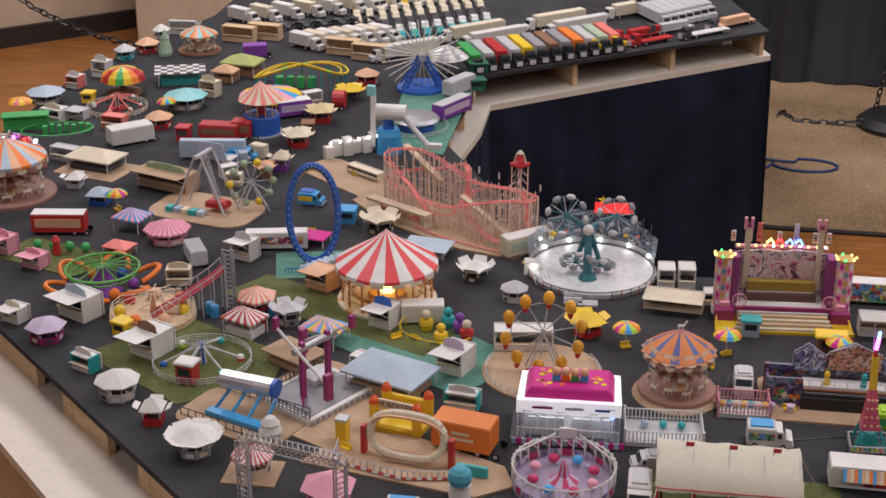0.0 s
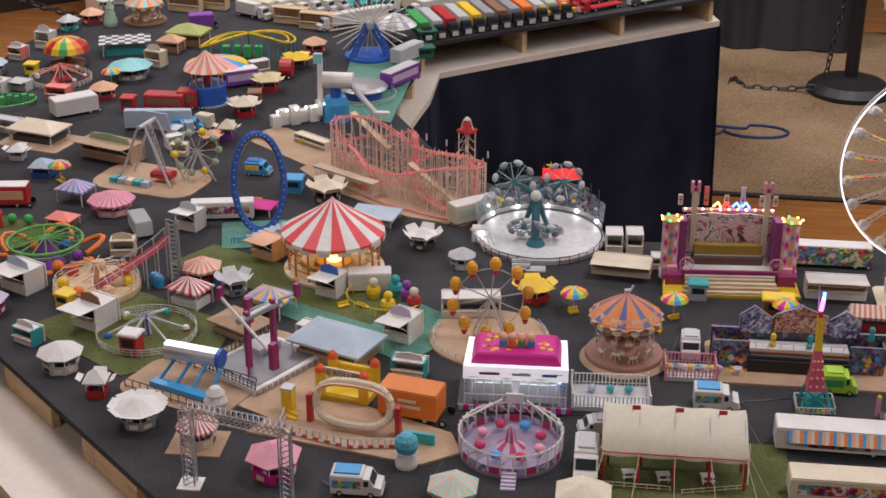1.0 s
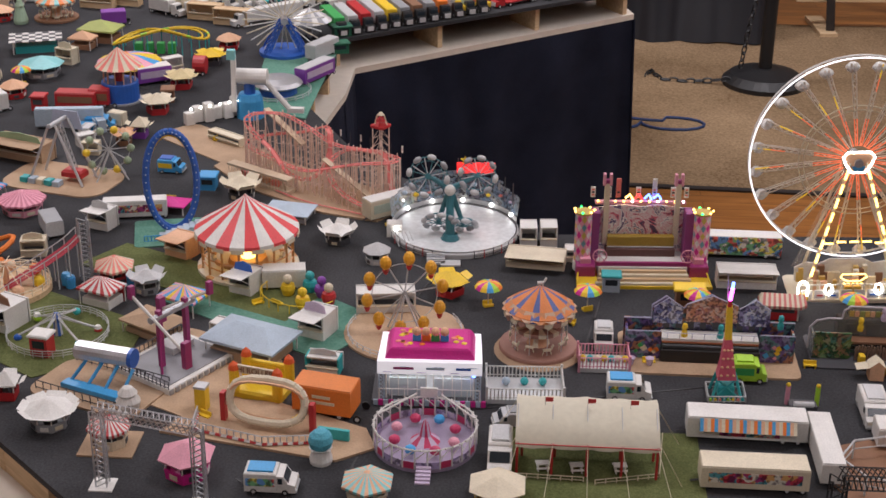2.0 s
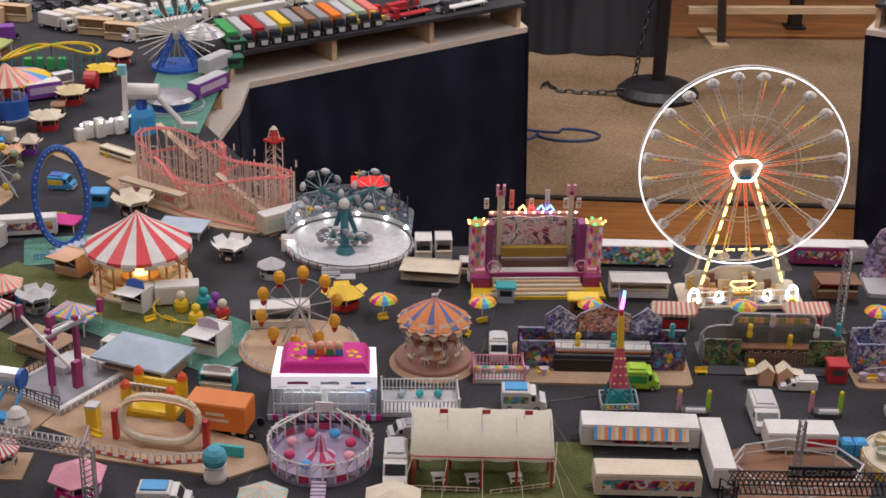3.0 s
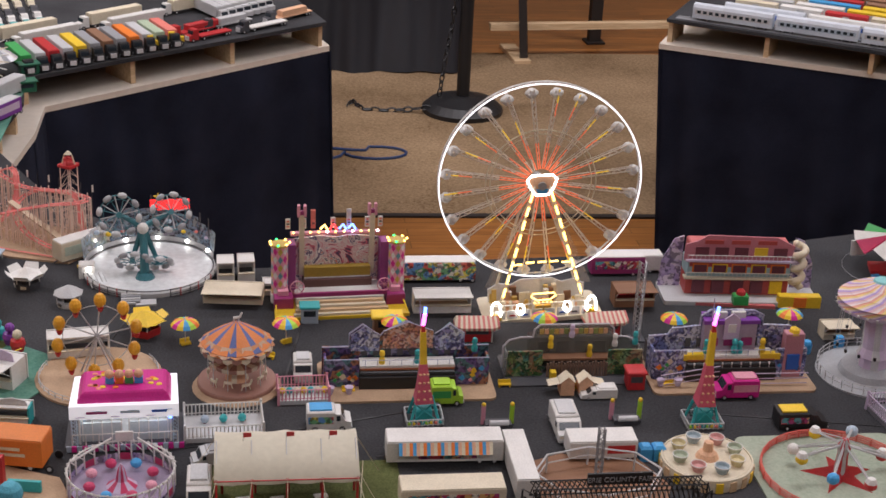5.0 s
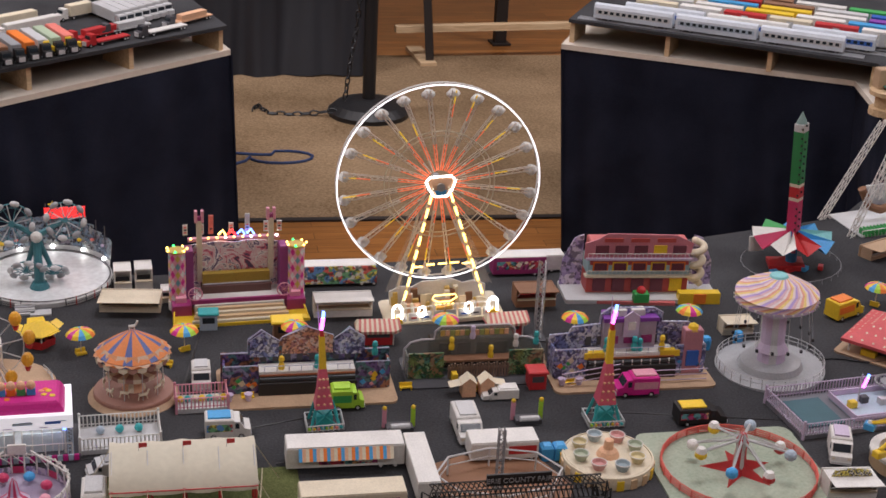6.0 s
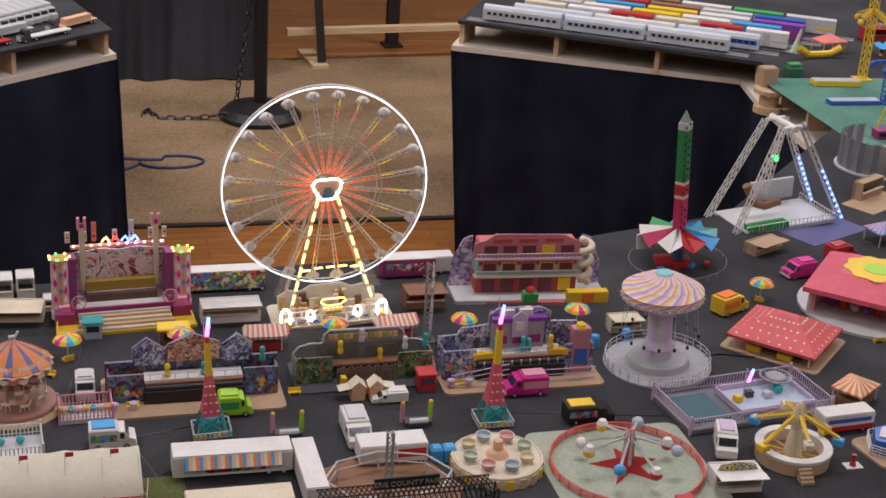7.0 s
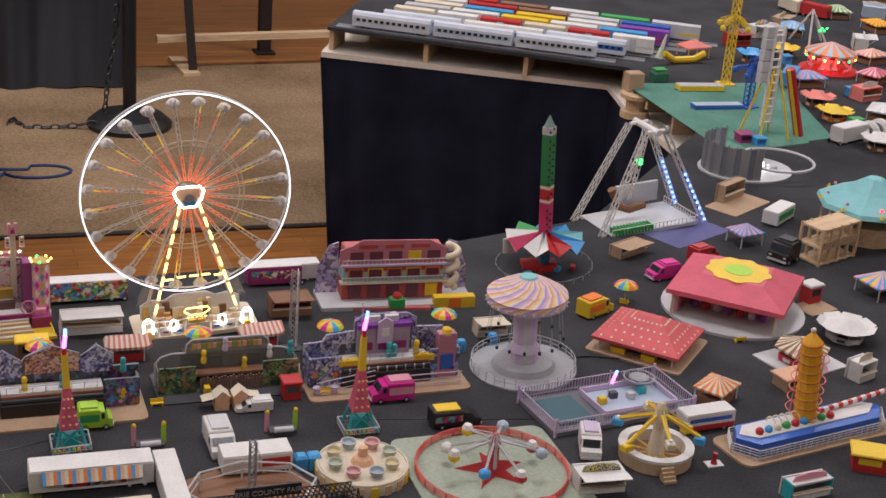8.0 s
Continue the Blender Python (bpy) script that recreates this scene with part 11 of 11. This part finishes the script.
kiosk(-2.242, 1.142, -15, 0.055, 0.045, 0.055, "plain white kiosk with a cut-out top", flap=False, sign=WHITE)
kiosk(-2.280, 1.032, -15, 0.05, 0.045, 0.04, "white and red kiosk with a cut-out top", flap=False, side=CORAL, sign=WHITE)
kiosk(-2.226, 0.746, -15, 0.07, 0.05, 0.04, "white card stall with jagged signs", flap=False, sign=CREAM)
kiosk(-2.171, 0.773, -15, 0.06, 0.04, 0.03, "pale stall with a flat flap", wall=LGREY)
kiosk(-2.049, 0.714, -10, 0.07, 0.04, 0.04, "coral pink striped market stall", wall=CORAL, flap=False)
food_stand(-2.238, 1.317, 0, 0.0740, 0.045, LGREY, TEAL, "grey-roofed stand on a teal counter", sides=6)
food_stand(-2.195, 1.397, 0, 0.0819, 0.045, PEACH, RED, "peach-roofed stand on a red counter", sides=6)
food_stand(-2.203, 1.549, 0, 0.0633, 0.045, WHITE, GREY, "small stand with a white roof", sides=6)
th = thing("mint_tree", -2.130, 1.370, 0, "mint green cone-shaped tree ornament", "tree ornament")
Mesh(mat("mint", (0.42, 0.58, 0.42), 0.7)).lathe(0, 0, [(0.02, 0), (0.022, 0.01), (0.012, 0.05), (0.014, 0.052), (0.001, 0.08)], 10).part("cone", th)
carousel(-2.044, 1.433, 0.065, 0.085, (PEACH, AQUA, ORANGE), "small carousel with a peach and aqua striped roof", deck=BROWN, lower=False)
kiosk(-2.152, 1.610, 0, 0.10, 0.02, 0.05, "white painted wall panels behind the carousel", wall=LGREY, flap=False)
for k, (bx, by) in enumerate(((-1.955, 1.562), (-1.884, 1.600), (-1.605, 1.472), (-1.518, 1.425))):
    kiosk(bx, by, -10, 0.12, 0.04, 0.055, "brown timber fort front with openings", wall=PLY, inside=BROWN, flap=False, group="timber forts")
th = thing("green_train_ride", -2.245, 0.651, 20, "green children's train ride with an oval track", "children's ride")
Mesh(GREEN).box(-0.02, 0.03, 0.0, 0.11, 0.035, 0.03).box(-0.02, 0.03, 0.034, 0.12, 0.045, 0.004).part("station", th)
Mesh(GREEN).ring(0.06, -0.03, 0.012, 0.09, 0.0022, 0, 28, 5, squash=0.6).part("track", th)
for k in range(7):
    Mesh(GREEN).box(0.03 + 0.018 * k, -0.03 + 0.01 * (k % 2), 0, 0.012, 0.014, 0.022).part("train_car", th)
booth(-2.194, 0.906, 0, 0.03, 0.03, 0.03, YELLOW, YELLOW, "yellow plastic slide box stall", name="game_booth", group="game booths")
th = thing("lit_facade", -2.173, 0.409, -15, "painted ride front with glowing pink lamps and figures", "ride front")
Mesh(ART_FUN).board([(-0.07, 0), (0.07, 0), (0.07, 0.05), (0.03, 0.075), (-0.02, 0.08), (-0.07, 0.06)], 0, 0.004).part("front_board", th)
for k in range(8):
    Mesh((LED_M, LED_W, LED_R)[k % 3]).ball(-0.06 + 0.016 * k, -0.006, 0.05 + 0.02 * (k % 2), 0.005, 0, 6).part("lamp", th)
for k in range(4):
    Mesh((YELLOW, ORANGE)[k % 2]).lathe(-0.04 + 0.03 * k, -0.02, [(0.008, 0), (0.006, 0.03), (0.009, 0.035), (0.002, 0.05)], 8).part("figurine", th)

# scattered benches, bins and cables
for k, (bx, by) in enumerate(((-1.388, 0.101), (-1.116, -0.362), (-1.364, 0.466), (-1.646, 0.615), (-1.081, -0.358), (1.012, -0.461), (0.881, -0.373), (-0.988, -0.766), (-0.914, 0.006), (-0.549, -0.389), (-0.013, -0.524), (0.508, -0.506))):
    bench(bx, by, 37 * k)
for k, (bx, by) in enumerate(((-1.477, -0.320), (-1.305, -0.453), (-1.367, -0.300), (-1.488, -0.309), (0.514, -0.387), (0.444, -0.404))):
    th = thing("bin", bx, by, 0, "small bright blue round bin", "bin", "blue bins")
    Mesh(SKY).lathe(0, 0, [(0.009, 0), (0.010, 0.018), (0.007, 0.024)], 10).part("drum", th)
    Mesh(BLUE).lathe(0, 0, [(0.0095, 0.018), (0.0095, 0.02)], 10).part("lid_ring", th)
th = thing("ground_cable", 0.627, -0.480, 0, "thin black cable snaking over the board", "cable")
Mesh(BLACK).tube([(0.02 * k, 0.012 * math.sin(k * 0.8), 0.0018) for k in range(14)], 0.0016, 0, 5).part("cord", th)
SEAMS = (((-1.048, -0.925), (-0.987, -0.980)), ((-0.882, -0.892), (-0.851, -0.708)), ((-0.887, -0.520), (-0.805, -0.216)), ((-0.537, -0.554), (-0.484, -0.251)), ((0.187, -0.622), (0.830, -0.745)), ((-0.867, -0.742), (-0.270, -0.579)))
for (ax, ay), (bx, by) in SEAMS:
    d_ = Vector((bx - ax, by - ay))
    nn = Vector((-d_.y, d_.x)).normalized() * 0.0016
    structure(Mesh(BLACK).slab([(ax - nn.x, ay - nn.y), (bx - nn.x, by - nn.y), (bx + nn.x, by + nn.y), (ax + nn.x, ay + nn.y)][::-1], 0.0002, 0.0009).part("seam"), "dark joint between two table boards", "seam")

# ---- the hall behind the table ----
def stanchion(x, y):
    th = thing("stanchion", x, y, 0, "heavy black stanchion post on a domed round base", "stanchion", "stanchions", FLOOR + 0.006)
    Mesh(BLACK).lathe(0, 0, [(0.185, 0), (0.185, 0.02), (0.15, 0.05), (0.06, 0.075)], 32).part("base", th, smooth=False)
    Mesh(BLACK).rod((0, 0, 0.07), (0, 0, 1.05), 0.03, 0, 16).part("post", th)


def chain(pts, label):
    th = thing("chain", *pts[0][:2], 0, label, "chain", "chains", 0)
    o = Vector((pts[0][0], pts[0][1], 0))
    k = 0
    for a, b in zip(pts, pts[1:]):
        a, b = Vector(a) - o, Vector(b) - o
        n = max(int((b - a).length / 0.032), 1)
        for j in range(n):
            p = a.lerp(b, (j + 0.5) / n)
            d = (b - a).normalized()
            side_ = d.cross(Vector((0, 0, 1)))
            side_ = side_.normalized() if side_.length > 0.1 else Vector((1, 0, 0))
            up = side_ if k % 2 else d.cross(side_)
            pts2 = [p + d * 0.022 * math.cos(q * math.pi / 4) + up * 0.011 * math.sin(q * math.pi / 4) for q in range(8)]
            Mesh(BLACK).tube(pts2, 0.0042, 0, 4, True).part("link", th)
            k += 1


stanchion(0.394, 3.66)
cz = FLOOR + 0.012
chain([(-0.13, 3.70, cz), (-0.10, 3.78, cz), (-0.06, 3.66, cz), (0.05, 3.64, cz), (0.16, 3.63, cz + 0.01), (0.24, 3.60, cz + 0.03)], "black chain lying on the carpet beside the stanchion")
chain([(0.28, 3.62, FLOOR + 0.09), (0.30, 3.63, FLOOR + 0.25), (0.33, 3.65, FLOOR + 0.42), (0.345, 3.65, FLOOR + 0.62), (0.36, 3.655, FLOOR + 0.95)], "black chain hanging down the stanchion post")
chain([(-3.170, 2.600, -0.150), (-3.062, 2.550, -0.192), (-2.910, 2.500, -0.239), (-2.759, 2.450, -0.267), (-2.613, 2.400, -0.278), (-2.459, 2.350, -0.257)], "black barrier chain sagging behind the table")
chain([(0.95, 5.2, -0.02), (1.2, 5.1, -0.12), (1.45, 5.0, -0.16), (1.7, 4.9, -0.10)], "black barrier chain near the bench")
th = thing("cable", -0.1, 3.1, 0, "blue cable lying in loops on the carpet", "cable", "", FLOOR + 0.006)
cb = [(-0.35 + 0.045 * k, 0.03 + 0.02 * math.sin(k * 0.6), 0.005) for k in range(9)]
for k in range(13):
    a = radians(100 - 24 * k)
    cb.append((0.05 + 0.13 * math.cos(a), -0.02 + 0.075 * math.sin(a), 0.005))
cb += [(-0.1, -0.06, 0.005), (-0.25, -0.18, 0.005), (-0.4, -0.4, 0.005)]
Mesh(mat("cable_blue", (0.02, 0.05, 0.16), 0.5)).tube(cb, 0.006, 0, 6).part("cord", th)


def trestle(x, y, yaw):
    th = thing("trestle_bench", x, y, yaw, "dark-legged wooden trestle frame with a long stretcher", "trestle", "", FLOOR + 0.001)
    Mesh(PLY).box(0.55, -0.03, 0.15, 1.40, 0.04, 0.035).part("stretcher", th)
    Mesh(DARK_BASE).rod((0.02, -0.10, 0.022), (-0.05, 0.05, 1.3), 0.028, 0, 4).part("leg", th)
    Mesh(PLY).box(0, 0, 0, 0.085, 0.32, 0.022).part("foot", th)
    Mesh(DARK_BASE).box(0.50, 0.24, 0, 0.062, 0.05, 1.3).part("leg", th)
    Mesh(DARK_BASE).box(0.50, 0.24, 0, 0.10, 0.10, 0.012).part("foot", th)


trestle(0.795, 4.58, 5)


def black_drape():
    """Black plastic sheeting hung behind the stanchion, gathered in folds."""
    th = thing("black_drape", -0.55, 4.62, -4, "shiny black plastic sheet draped over stacked furniture", "drape", "", FLOOR + 0.006)
    sheet = mat("black_sheet", (0.004, 0.004, 0.008), 0.55, vary=0.1, scale=4, bump=0)
    vs = []
    nx, nz = 110, 50
    for j in range(nz + 1):
        for k in range(nx + 1):
            u, v = k / nx, j / nz
            px = -1.05 + 2.09 * u
            fold = 0.08 * noise.noise((px * 5, v * 1.1, 1.0)) + 0.022 * noise.noise((px * 15, v * 1.6, 4.0))
            py = -0.10 - 0.22 * (1 - v) ** 2 + fold
            vs.append((px, py, 1.25 * v + 0.004 * (1 + math.sin(px * 9))))
    fs = [(j * (nx + 1) + k, j * (nx + 1) + k + 1, (j + 1) * (nx + 1) + k + 1, (j + 1) * (nx + 1) + k) for j in range(nz) for k in range(nx)]
    Mesh(sheet).add(vs, fs).part("sheet", th, smooth=True)
    Mesh(DARK_BASE).box(-0.1, 0.35, 0, 1.8, 0.5, 1.2).part("covered_stack", th)


black_drape()
